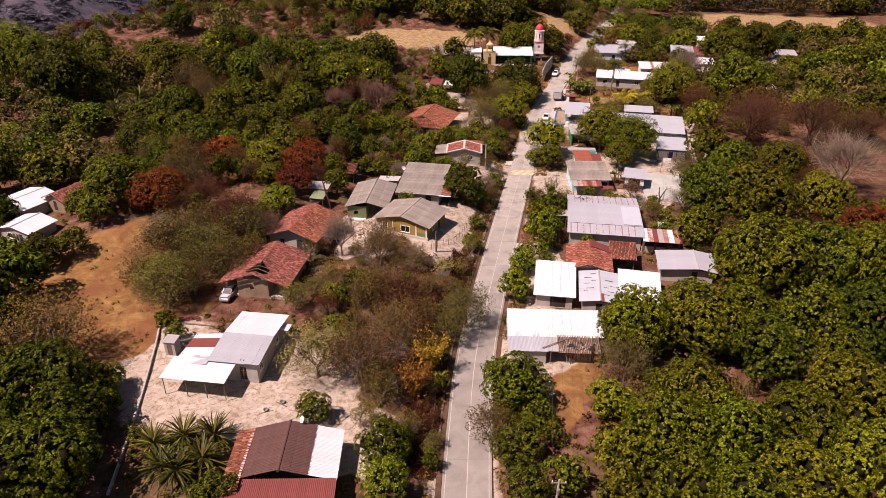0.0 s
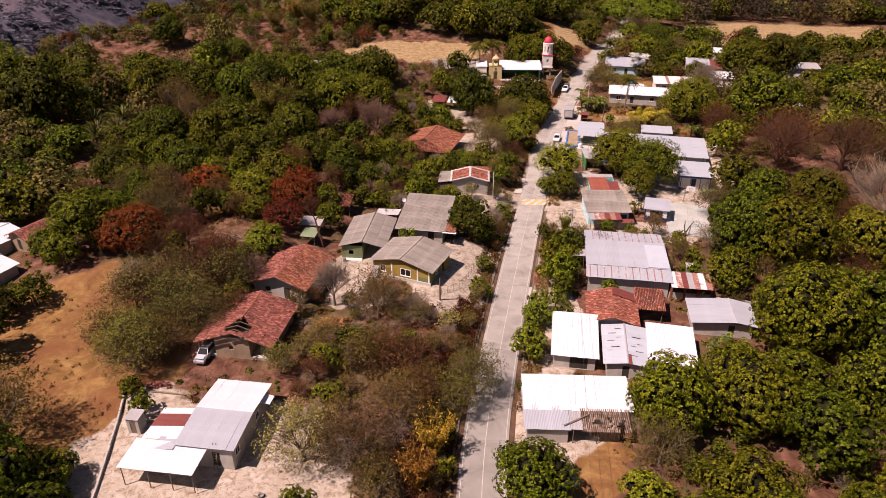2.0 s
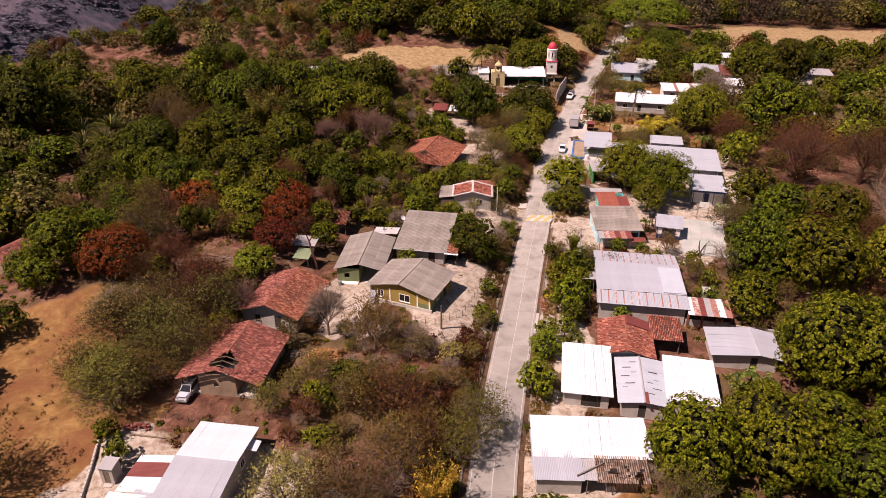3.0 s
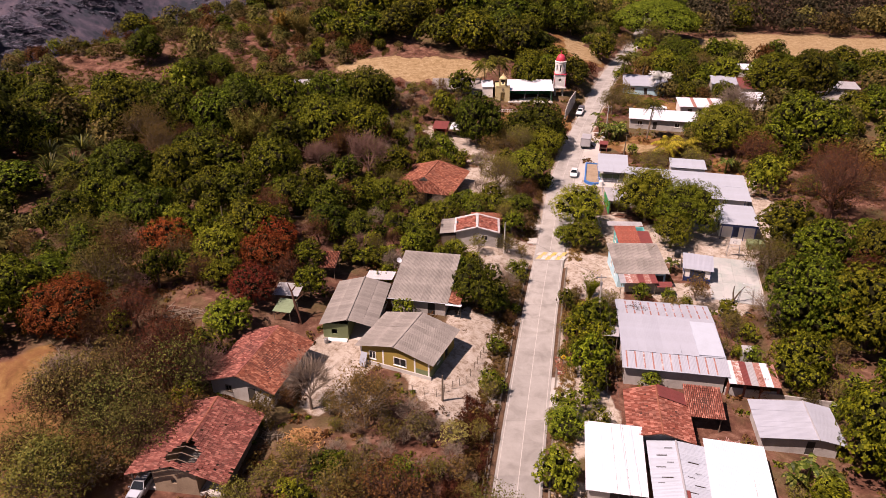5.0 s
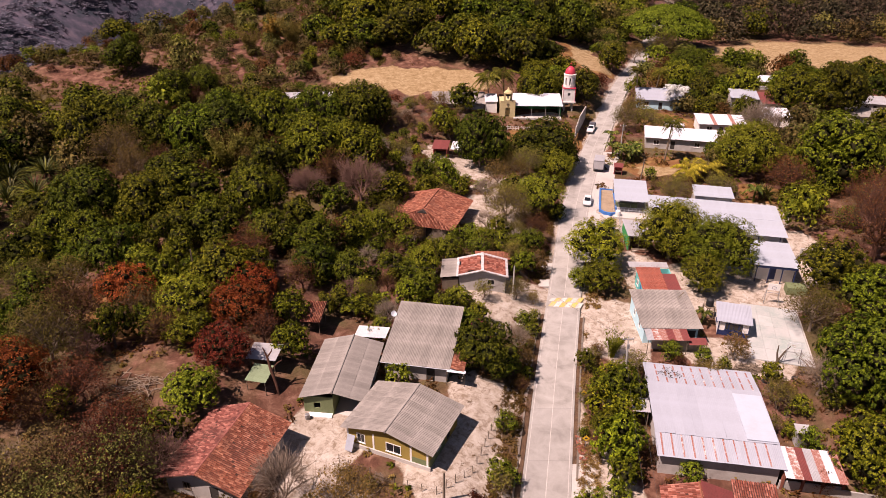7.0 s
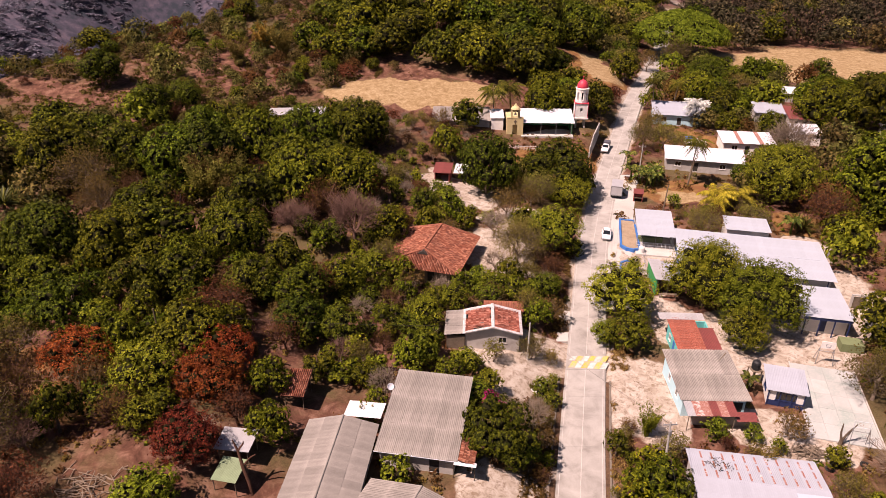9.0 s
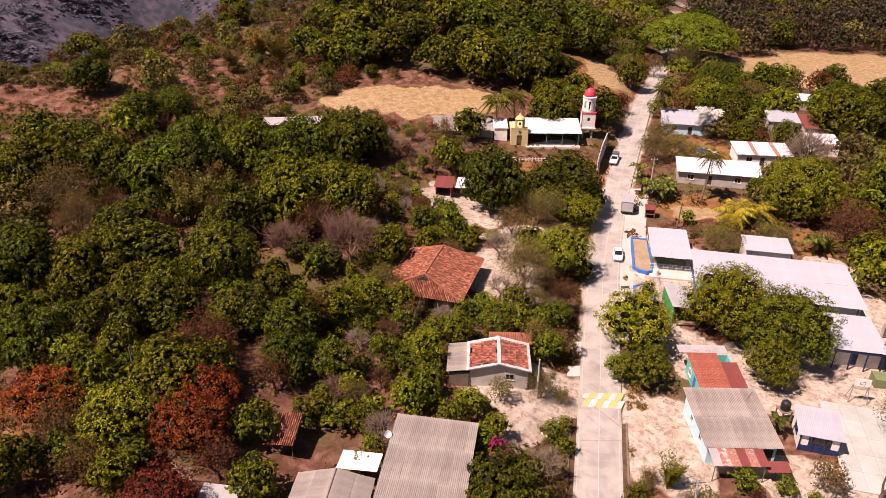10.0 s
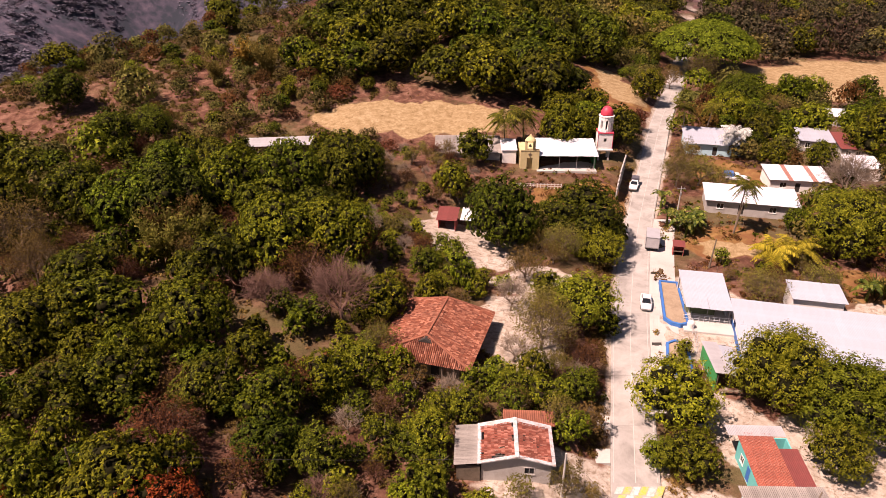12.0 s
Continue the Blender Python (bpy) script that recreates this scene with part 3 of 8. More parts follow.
def sheet_slope(parent, corner, along, down, mats, width=0.95, pitch=0.19, depth=0.035, courses=1, label="", loose=0.012):
    """Covers a slope with separate sheets; mats: one material, or several that follow one another."""
    mats = mats if isinstance(mats, (list, tuple)) else [mats]
    m = slope_matrix(corner, along, down)
    total, run = Vector(along).length, Vector(down).length
    n = max(1, round(total / width))
    w, length = total / n, run / courses + (0.12 if courses > 1 else 0)
    for j in range(courses):
        for i in range(n):
            mat = mats[(i + j * 7) % len(mats)]
            key = (round(w, 3), round(length, 3), pitch, mat.name)
            if key not in SHEET_CACHE:
                SHEET_CACHE[key] = wave_sheet("roof_sheet", w + 0.04, length, pitch, depth, mat)
            ob = part("roof_sheet", SHEET_CACHE[key], mat, parent, label if i == j == 0 else "")
            ob.matrix_local = m @ pose(i * w - 0.02, -j * run / courses, 0.025 * (courses - j) + (i % 2) * 0.008 + RNG.uniform(0, loose), RNG.uniform(-0.25, 0.25), 0, RNG.uniform(-0.3, 0.3))


def tile_slope(parent, corner, along, down, mat, holes=(), label="", pitch=0.235, row=0.38, sag=0.05, clip=None):
    """Rows of half-round clay tiles on a slope, each tile its own shell; clip(u, v) leaves tiles out."""
    m = slope_matrix(corner, along, down)
    total, run = Vector(along).length, Vector(down).length
    cols, rows = max(1, round(total / pitch)), max(1, round(run / row))
    p, r = total / cols, run / rows
    rng = random.Random(int(total * 100 + run * 10))
    g = Geo()
    arc = [(-0.5, 0.0), (-0.3, 0.65), (0.0, 0.9), (0.3, 0.65), (0.5, 0.0)]
    for i in range(cols):
        for j in range(rows):
            u, v = (i + 0.5) / cols, (j + 0.5) / rows
            if clip and not clip(u, v):
                continue
            if any((u - a) ** 2 / c ** 2 + (v - b) ** 2 / d ** 2 < 1 for a, b, c, d in holes):
                continue
            if rng.random() < 0.012:
                continue
            x, y = (i + 0.5) * p + rng.uniform(-0.015, 0.015), -j * r
            lift = 0.10 + rng.uniform(-0.012, 0.018) - sag * math.sin(math.pi * u) * math.sin(math.pi * v) * 2
            turn = rng.uniform(-0.02, 0.02)
            upper = [(x + a * p * 0.76, y + 0.05, lift + b * 0.11 - 0.03) for a, b in arc]
            lower = [(x + a * p * 0.88 + turn, y - r * 1.12, lift + b * 0.13 + 0.015) for a, b in arc]
            g.add(upper + lower, [(k, k + 5, k + 6, k + 1) for k in range(4)])
    deck = Geo()
    if not clip:
        deck.slab([(0, 0, 0.0), (0, -run, 0.0), (total, -run, 0.0), (total, 0, 0.0)], [(0, 0, 0.06), (0, -run, 0.06), (total, -run, 0.06), (total, 0, 0.06)])
    ob = part("roof_tiles", g, mat, parent, label or "rows of curved clay tiles")
    tagged(ob, kind="stuff")
    ob.matrix_local = m
    if not clip and not holes:
        d = part("roof_deck", deck, DARK_CLAY, parent)
        d.matrix_local = m @ pose(0, 0, -0.03)
    return ob


def wall_run(length, height, openings=(), thick=0.15, peak=None, peak_at=0.5):
    """A wall along x from 0, outer face at y = 0, with openings right through, as one closed shell; peak adds a gable or a sloping top."""
    g = Geo()
    xs = sorted({0.0, length, *[v for o in openings for v in o[:2]]})
    zs = sorted({-0.6, height, *[v for o in openings for v in o[2:]]})
    nx, nz = len(xs), len(zs)
    verts = [(x, y, z) for y in (0.0, thick) for z in zs for x in xs]
    at = lambda i, j, k: k * nx * nz + j * nx + i
    solid = {(i, j) for i in range(nx - 1) for j in range(nz - 1)
             if not any(o[0] < (xs[i] + xs[i + 1]) / 2 < o[1] and o[2] < (zs[j] + zs[j + 1]) / 2 < o[3] for o in openings)}
    faces = []
    for i, j in solid:
        faces.append((at(i, j, 0), at(i + 1, j, 0), at(i + 1, j + 1, 0), at(i, j + 1, 0)))
        faces.append((at(i, j, 1), at(i, j + 1, 1), at(i + 1, j + 1, 1), at(i + 1, j, 1)))
        for di, dj, a, b in ((-1, 0, (i, j), (i, j + 1)), (1, 0, (i + 1, j + 1), (i + 1, j)), (0, -1, (i + 1, j), (i, j)), (0, 1, (i, j + 1), (i + 1, j + 1))):
            if (i + di, j + dj) not in solid and not (peak and dj == 1 and j == nz - 2):
                faces.append((at(*a, 0), at(*b, 0), at(*b, 1), at(*a, 1)))
    if peak:
        n = len(verts)
        verts += [(length * peak_at, 0.0, peak), (length * peak_at, thick, peak)]
        top = [at(i, nz - 1, 0) for i in range(nx)]
        back = [at(i, nz - 1, 1) for i in range(nx)]
        faces += [(*top, n), (*reversed(back), n + 1), (top[0], n, n + 1, back[0]), (top[-1], back[-1], n + 1, n)]
    return g.add(verts, faces)


def window(parent, at, wide, high, trim_mat=WHITE_WALL, pane=GLASS):
    """A window with a trim_mat, two panes and a sill, its outer face at y = 0 of the matrix at."""
    w = new("window")
    w.parent = parent
    w.matrix_local = at
    t = 0.09
    g = Geo().box(-t, wide + t, -0.04, 0.05, -t, 0.0).box(-t, wide + t, -0.04, 0.05, high, high + t).box(-t, 0, -0.04, 0.05, 0, high).box(wide, wide + t, -0.04, 0.05, 0, high)
    part("frame", g.box(wide / 2 - 0.025, wide / 2 + 0.025, -0.01, 0.04, 0, high), trim_mat, w)
    for k in range(2):
        part("pane", Geo().box(k * wide / 2 + 0.025, (k + 1) * wide / 2 - 0.025, 0.03, 0.045, 0, high), pane, w)
    part("sill", Geo().box(-0.14, wide + 0.14, -0.09, 0.05, -t - 0.06, -t), trim_mat, w)
    return w


def door(parent, at, wide, high, mat):
    d = part("door", Geo().box(0, wide, 0.05, 0.1, 0, high).box(0.08, wide - 0.08, 0.035, 0.05, 0.15, high * 0.45).box(0.08, wide - 0.08, 0.035, 0.05, high * 0.52, high - 0.12), mat, parent)
    d.matrix_local = at
    part("handle", Geo().box(wide - 0.14, wide - 0.1, -0.0, 0.035, 1.0, 1.14), STEEL, d)
    return d


SIDES = {"front": lambda w, d: pose(-w / 2, -d / 2, 0), "right": lambda w, d: pose(w / 2, -d / 2, 0, 0, 0, 90),
         "back": lambda w, d: pose(w / 2, d / 2, 0, 0, 0, 180), "left": lambda w, d: pose(-w / 2, d / 2, 0, 0, 0, 270)}


def walls(parent, w, d, h, mat, wins=(), doors=(), peaks=None, skip=(), slopes=None, trim_mat=WHITE_WALL, door_mat=WOOD):
    """Four walls; wins and doors: (side, along, sill, width, height); peaks: side -> peak height; slopes: (front h, back h)."""
    hf, hb = slopes or (h, h)
    for side, where in SIDES.items():
        if side in skip:
            continue
        length = w if side in ("front", "back") else d
        low = {"front": hf, "back": hb}.get(side, min(hf, hb))
        cut = [(a, a + ww, s, s + hh) for sd, a, s, ww, hh in list(wins) + list(doors) if sd == side]
        at = where(w, d)
        if side in ("left", "right"):
            at = at @ pose(0.15, 0, 0)
            length -= 0.3
        top, where_top = (peaks or {}).get(side), 0.5
        if slopes and hf != hb and side in ("left", "right"):
            top, where_top = max(hf, hb), 0.0 if (hf > hb) == (side == "right") else 1.0
        geo = wall_run(length, low, cut, peak=top, peak_at=where_top)
        ob = part("wall", geo, mat, parent)
        ob.matrix_local = at
        for sd, a, s, ww, hh in wins:
            if sd == side:
                window(parent, at @ pose(a, 0, s), ww, hh, trim_mat)
        for sd, a, s, ww, hh in doors:
            if sd == side:
                door(parent, at @ pose(a, 0, s), ww, hh, door_mat)
    fl = part("floor_slab", Geo().box(-w / 2 + 0.02, w / 2 - 0.02, -d / 2 + 0.02, d / 2 - 0.02, -0.6, 0.03), CONCRETE, parent)
    return fl


def house(name, label, x, y, angle, z=None, category="house", group=""):
    return thing(name, label, category, pose(x, y, ground_z(x, y) + 0.05 if z is None else z, 0, 0, angle), group)


def gable_over(parent, w, d, eave, ridge, over, left, right, **opt):
    """A gable roof whose ridge runs along y. left, right: ('sheet' or 'tile', material)."""
    half = w / 2 + over
    rise = (ridge - eave) * half / (w / 2)
    top, y0, y1 = ridge + 0.06, -d / 2 - over, d / 2 + over
    for kind, mat, corner, along, down, more in ((*left, (0, y1, top), (0, y0 - y1, 0), (-half, 0, -rise), "left"), (*right, (0, y0, top), (0, y1 - y0, 0), (half, 0, -rise), "right")):
        (sheet_slope if kind == "sheet" else tile_slope)(parent, corner, along, down, mat, **opt.get(kind, {}), **opt.get(more, {}))
    rc = Geo().tube([(0, y0, top + 0.06), (0, (y0 + y1) / 2, top + 0.04), (0, y1, top + 0.06)], 0.13, 8)
    part("ridge_cap", rc, opt.get("cap", left[1]), parent)
    part("ridge_beam", Geo().box(-0.06, 0.06, y0 + 0.1, y1 - 0.1, ridge - 0.2, ridge - 0.02), WOOD, parent)


def shed_over(parent, w, d, front, back, over, mat, kind="sheet", **opt):
    """A single slope that falls towards -y (or towards +y where back is the lower)."""
    y0, y1 = -d / 2 - over, d / 2 + over
    rise = (back - front) / d
    if back >= front:
        corner, along, down = (-w / 2 - over, y1, back + rise * over + 0.06), (w + 2 * over, 0, 0), (0, y0 - y1, -rise * (y1 - y0))
    else:
        corner, along, down = (w / 2 + over, y0, front - rise * over + 0.06), (-w - 2 * over, 0, 0), (0, y1 - y0, rise * (y1 - y0))
    (sheet_slope if kind == "sheet" else tile_slope)(parent, corner, along, down, mat, **opt)


def side_shed(parent, x0, x1, y0, y1, z0, z1, mat, kind="sheet", **opt):
    """A single slope that falls along x: height z0 at x0, z1 at x1."""
    if z0 >= z1:
        (sheet_slope if kind == "sheet" else tile_slope)(parent, (x0, y0, z0), (0, y1 - y0, 0), (x1 - x0, 0, z1 - z0), mat, **opt)
    else:
        (sheet_slope if kind == "sheet" else tile_slope)(parent, (x1, y1, z1), (0, y0 - y1, 0), (x0 - x1, 0, z0 - z1), mat, **opt)


def post(parent, x, y, h, r=0.06, mat=WOOD, z=-0.3):
    return part("post", Geo().tube([(x, y, z), (x + 0.01, y, h * 0.5), (x, y, h)], [r, r * 0.95, r * 0.9], 7), mat, parent)


FIBRE_OPT = {"width": 1.0, "pitch": 0.2, "depth": 0.045}

# ---- houses west of the road ----
h = house("yellow_house", "ochre house with white trim under a grey fibre-cement gable roof", -5.9, 113.2, -23.6)
walls(h, 10.2, 7.9, 2.65, OCHRE, wins=[("front", 5.0, 0.9, 1.7, 1.1), ("front", 1.3, 0.9, 0.9, 1.1), ("right", 2.0, 1.0, 0.8, 0.9)], doors=[("right", 4.6, 0.05, 1.0, 2.05)],
      peaks={"front": 3.85, "back": 3.85}, door_mat=DARK)
for cx in (0.05, 3.35, 8.0, 10.0):
    o = part("white_strip", Geo().box(cx - 0.11, cx + 0.11, -0.035, -0.003, -0.3, 2.6), WHITE_WALL, h, "white painted corner strip")
    o.matrix_local = SIDES["front"](10.2, 7.9)
o = part("plinth", Geo().box(-5.3, 5.3, -4.12, -3.98, -1.2, 0.45), CONCRETE, h, "pale concrete plinth")
o = part("green_band", Geo().box(2.95, 5.12, -3.975, -3.955, 0.45, 1.2).box(5.104, 5.13, -3.95, 0.2, 0.0, 1.2), GREEN_WALL, h, "dull green painted band")
gable_over(h, 10.2, 7.9, 2.65, 3.85, 0.55, ("sheet", FIBRE), ("sheet", FIBRE), sheet={**FIBRE_OPT, "courses": 2}, cap=FIBRE)
part("leaning_sheet", wave_sheet("leaning_sheet", 0.95, 1.9, 0.12, 0.02, GREY_SHEET), GREY_SHEET, h, "corrugated sheet leaning on the wall").matrix_local = pose(-4.9, -4.2, 1.75, 62)

h = house("grey_roofed_house", "low green-walled house with carport under a brown-grey sheet roof", -13.9, 122.1, -6.0)
walls(h, 7.2, 11.4, 2.6, GREEN_WALL, peaks={"back": 3.5}, skip=("front", "right"))
o = part("front_wall", wall_run(3.6, 2.6, [(1.2, 2.0, 0.9, 1.7)]), GREEN_WALL, h)
o.matrix_local = pose(-3.6, -5.7, 0)
o = part("partition", wall_run(11.4, 2.6, []), GREEN_WALL, h)
o.matrix_local = pose(0.0, -5.55, 0, 0, 0, 90)
for py in (-5.4, -1.0, 3.4):
    post(h, 3.4, py, 2.6, 0.07)
part("white_ledge", Geo().box(-3.7, -0.1, -6.5, -5.72, -0.6, 0.25), WHITE_WALL, h, "white washed concrete ledge")
gable_over(h, 7.2, 11.4, 2.6, 3.5, 0.35, ("sheet", FIBRE), ("sheet", FIBRE), sheet={"width": 1.1, "pitch": 0.55, "depth": 0.012, "courses": 2}, cap=FIBRE)
part("water_drum", Geo().lathe([(0.28, 0), (0.3, 0.05), (0.29, 0.45), (0.31, 0.48), (0.29, 0.85), (0.25, 0.88)], 14, -2.9, -6.9), STEEL, h, "metal drum with a pale lid")

h = house("corrugated_house", "large shed house under weathered grey corrugated sheets", -3.9, 128.9, -10.0)
walls(h, 8.2, 11.2, 2.6, BLOCK, slopes=(2.55, 4.1), doors=[("front", 5.5, 0.05, 1.1, 2.0)], door_mat=DARK)
shed_over(h, 8.2, 11.2, 2.55, 4.1, 0.45, FIBRE, courses=3, **FIBRE_OPT)
side_shed(h, 4.65, 6.3, -6.2, -2.5, 2.75, 2.3, CLAY, "tile")
side_shed(h, -9.4, -5.0, -1.6, 1.0, 2.75, 2.95, ZINC, pitch=0.16)
side_shed(h, 4.2, 6.6, -6.6, -6.0, 2.45, 2.4, WHITE_SHEET)
part("gutter", Geo().tube([(-4.6, -6.1, 2.5), (4.9, -6.1, 2.45)], 0.09, 8), WHITE_SHEET, h)
for px in (5.6, 7.9):
    post(h, px - 1.5, -6.0, 2.4, 0.05)
d = part("satellite_dish", Geo().lathe([(0.02, 0.0), (0.25, 0.05), (0.42, 0.16), (0.40, 0.17), (0.24, 0.075), (0.02, 0.03)], 18), WHITE_SHEET, h, "white satellite dish")
d.matrix_local = pose(-4.9, 2.8, 4.1, 50, 0, 40)
post(h, -4.9, 2.9, 4.0, 0.03, STEEL)

h = house("white_roofed_house", "block house with white and grey metal roofs in a swept yard", -26.2, 75.6, -8.0)
walls(h, 6.0, 10.6, 2.7, BLOCK, wins=[("right", 0.7, 1.0, 0.9, 0.9), ("right", 6.5, 1.0, 0.9, 0.9)], doors=[("front", 3.6, 0.05, 0.9, 2.0)], slopes=None, peaks={}, door_mat=DARK)
for corner, along, down, mat in (((-3.5, 0, 3.45), (7.0, 0, 0), (0, -5.7, -0.55), GREY_SHEET), ((3.5, -0.02, 3.46), (-7.0, 0, 0), (0, 5.9, -0.5), WHITE_SHEET)):
    sheet_slope(h, corner, along, down, mat, width=1.0, pitch=0.16, depth=0.02)
for side in (-2.98, 2.83):
    tri = [(side, -5.3, 2.7), (side, 5.3, 2.7), (side, 0, 3.4)]
    part("gable", Geo().slab(tri, [(x + 0.15, y, z) for x, y, z in tri]), BLOCK, h)
sheet_slope(h, (-3.45, -4.6, 2.85), (0, 5.2, 0), (-4.6, 0, -0.5), [WHITE_SHEET, WHITE_SHEET, RED_SHEET, RED_SHEET, WHITE_SHEET], pitch=0.16, depth=0.02)
sheet_slope(h, (-3.4, -6.2, 2.8), (0, 1.9, 0), (-2.4, 0, -0.15), GREY_SHEET, pitch=0.16, depth=0.02)
sheet_slope(h, (-8.3, -5.0, 2.66), (8.6, 0, 0), (0, -4.2, -0.3), WHITE_SHEET, width=1.05, pitch=0.16, depth=0.02)
sheet_slope(h, (3.3, 2.6, 2.7), (0, 1.6, 0), (1.1, 0, -0.2), WHITE_SHEET, pitch=0.16, depth=0.02)
for px, py in ((-8.0, -9.0), (-5.0, -9.0), (-2.4, -9.0), (0.1, -9.0), (-8.0, -5.2), (-7.8, 0.4), (-7.8, -4.0)):
    post(h, px, py, 2.4, 0.06)
part("back_partition", Geo().box(-7.6, -3.1, -5.3, -5.16, -0.5, 2.5), BLOCK, h)
l = new("ladder")
l.parent = h
l.matrix_local = pose(1.0, -5.75, 0, -12)
part("rail", Geo().box(-0.22, -0.17, -0.02, 0.03, 0, 3.3), WOOD, l)
part("rail", Geo().box(0.17, 0.22, -0.02, 0.03, 0, 3.3), WOOD, l)
for k in range(9):
    part("rung", Geo().box(-0.2, 0.2, -0.01, 0.02, 0.25 + k * 0.34, 0.29 + k * 0.34), WOOD, l)

h = house("latrine", "small cement latrine on concrete steps", -37.1, 75.9, -8, category="outhouse")
walls(h, 1.5, 1.5, 2.1, BLOCK, slopes=(2.1, 2.25), doors=[("front", 0.4, 0.0, 0.7, 1.8)], door_mat=WOOD)
shed_over(h, 1.5, 1.5, 2.1, 2.25, 0.12, ZINC, pitch=0.15, depth=0.02)
for k in range(3):
    part("step", Geo().box(-0.5, 0.5, -1.2 - k * 0.45, -0.75 - k * 0.45, -0.5, -0.02 - k * 0.16), CONCRETE, h)

h = house("brown_roofed_house", "long house roofed in brown sheets, clay tiles and white metal", -17.1, 51.2, 1.0)
walls(h, 10.6, 14.0, 2.7, WHITE_WALL, wins=[("right", 9.0, 1.0, 1.0, 1.0)], peaks={"front": 4.0, "back": 4.0})
sheet_slope(h, (0, 7.4, 4.15), (0, -7.4, 0), (-4.0, 0, -0.98), FIBRE_BROWN, **FIBRE_OPT, courses=4)
tile_slope(h, (-4.0, 7.4, 3.15), (0, -9.0, 0), (-1.9, 0, -0.45), CLAY)
sheet_slope(h, (-4.05, 7.4, 3.19), (0, -7.4, 0), (-0.3, 0, -0.06), WHITE_SHEET)
sheet_slope(h, (0, 0, 4.15), (0, 7.4, 0), (3.0, 0, -0.74), FIBRE_BROWN, **FIBRE_OPT, courses=3)
sheet_slope(h, (3.0, 0, 3.42), (0, 7.4, 0), (3.0, 0, -0.74), WHITE_SHEET, pitch=0.2)
part("ridge_cap", Geo().tube([(0, -0.1, 4.2), (0, 7.5, 4.2)], 0.16, 8), FIBRE_BROWN, h)
sheet_slope(h, (-5.7, 0.0, 3.0), (11.7, 0, 0), (0, -6.8, -0.8), RED_SHEET, pitch=0.2)
d = part("satellite_dish", Geo().lathe([(0.02, 0.0), (0.25, 0.05), (0.42, 0.16), (0.40, 0.17), (0.24, 0.075), (0.02, 0.03)], 18), WHITE_SHEET, h, "white satellite dish")
d.matrix_local = pose(1.4, 7.5, 4.3, 60, 0, -60)

h = house("ruined_tile_house", "old adobe house with a broken hole in its clay tile roof", -28.0, 93.6, -8.0)
walls(h, 9.4, 9.6, 2.4, ADOBE, peaks={"front": 4.05, "back": 4.05}, skip=("front",))
o = part("wall", wall_run(4.9, 2.9, [(2.0, 2.6, 1.0, 1.6)]), ADOBE, h, "cracked adobe front wall")
o.matrix_local = pose(-2.9, -4.8, 0)
part("partition", Geo().box(1.85, 2.0, -4.65, 4.6, -0.4, 2.9).box(-2.9, -2.75, -4.65, 4.6, -0.4, 2.9), ADOBE, h)
for px in (-5.0, 4.7):
    post(h, px, -5.1, 2.3, 0.1, PALE_BARK)
tile_slope(h, (0, 5.55, 4.12), (0, -11.1, 0), (-5.45, 0, -1.92), CLAY_OLD, holes=((0.80, 0.02, 0.12, 0.30), (0.70, 0.0, 0.07, 0.14)), sag=0.12)
tile_slope(h, (0, -5.55, 4.12), (0, 11.1, 0), (5.45, 0, -1.92), CLAY_OLD, holes=((0.20, 0.02, 0.13, 0.34), (0.32, 0.0, 0.06, 0.16)), sag=0.12)
part("ridge_cap", Geo().tube([(0, -2.0, 4.2), (0.05, 2.0, 4.12), (0, 5.5, 4.2)], 0.14, 8), CLAY, h)
for k in range(12):
    yy = -5.2 + k * 0.95
    part("rafter", Geo().tube([(0, yy, 4.0), (-5.3, yy, 2.13)], 0.05, 5), WOOD, h)
    part("rafter", Geo().tube([(0, yy, 4.0), (5.3, yy, 2.13)], 0.05, 5), WOOD, h)

h = house("tile_roofed_house", "old plastered house under a faded red clay tile roof", -24.6, 107.6, -15.0)
walls(h, 8.2, 9.6, 2.5, BLOCK, wins=[("front", 2.0, 1.0, 0.7, 0.8)], doors=[("front", 5.0, 0.0, 1.0, 2.0)], peaks={"front": 4.0, "back": 4.0}, trim_mat=WOOD, door_mat=DARK)
gable_over(h, 8.2, 9.6, 2.5, 4.0, 0.8, ("tile", CLAY_OLD), ("tile", CLAY), tile={"sag": 0.07}, cap=CLAY_OLD)

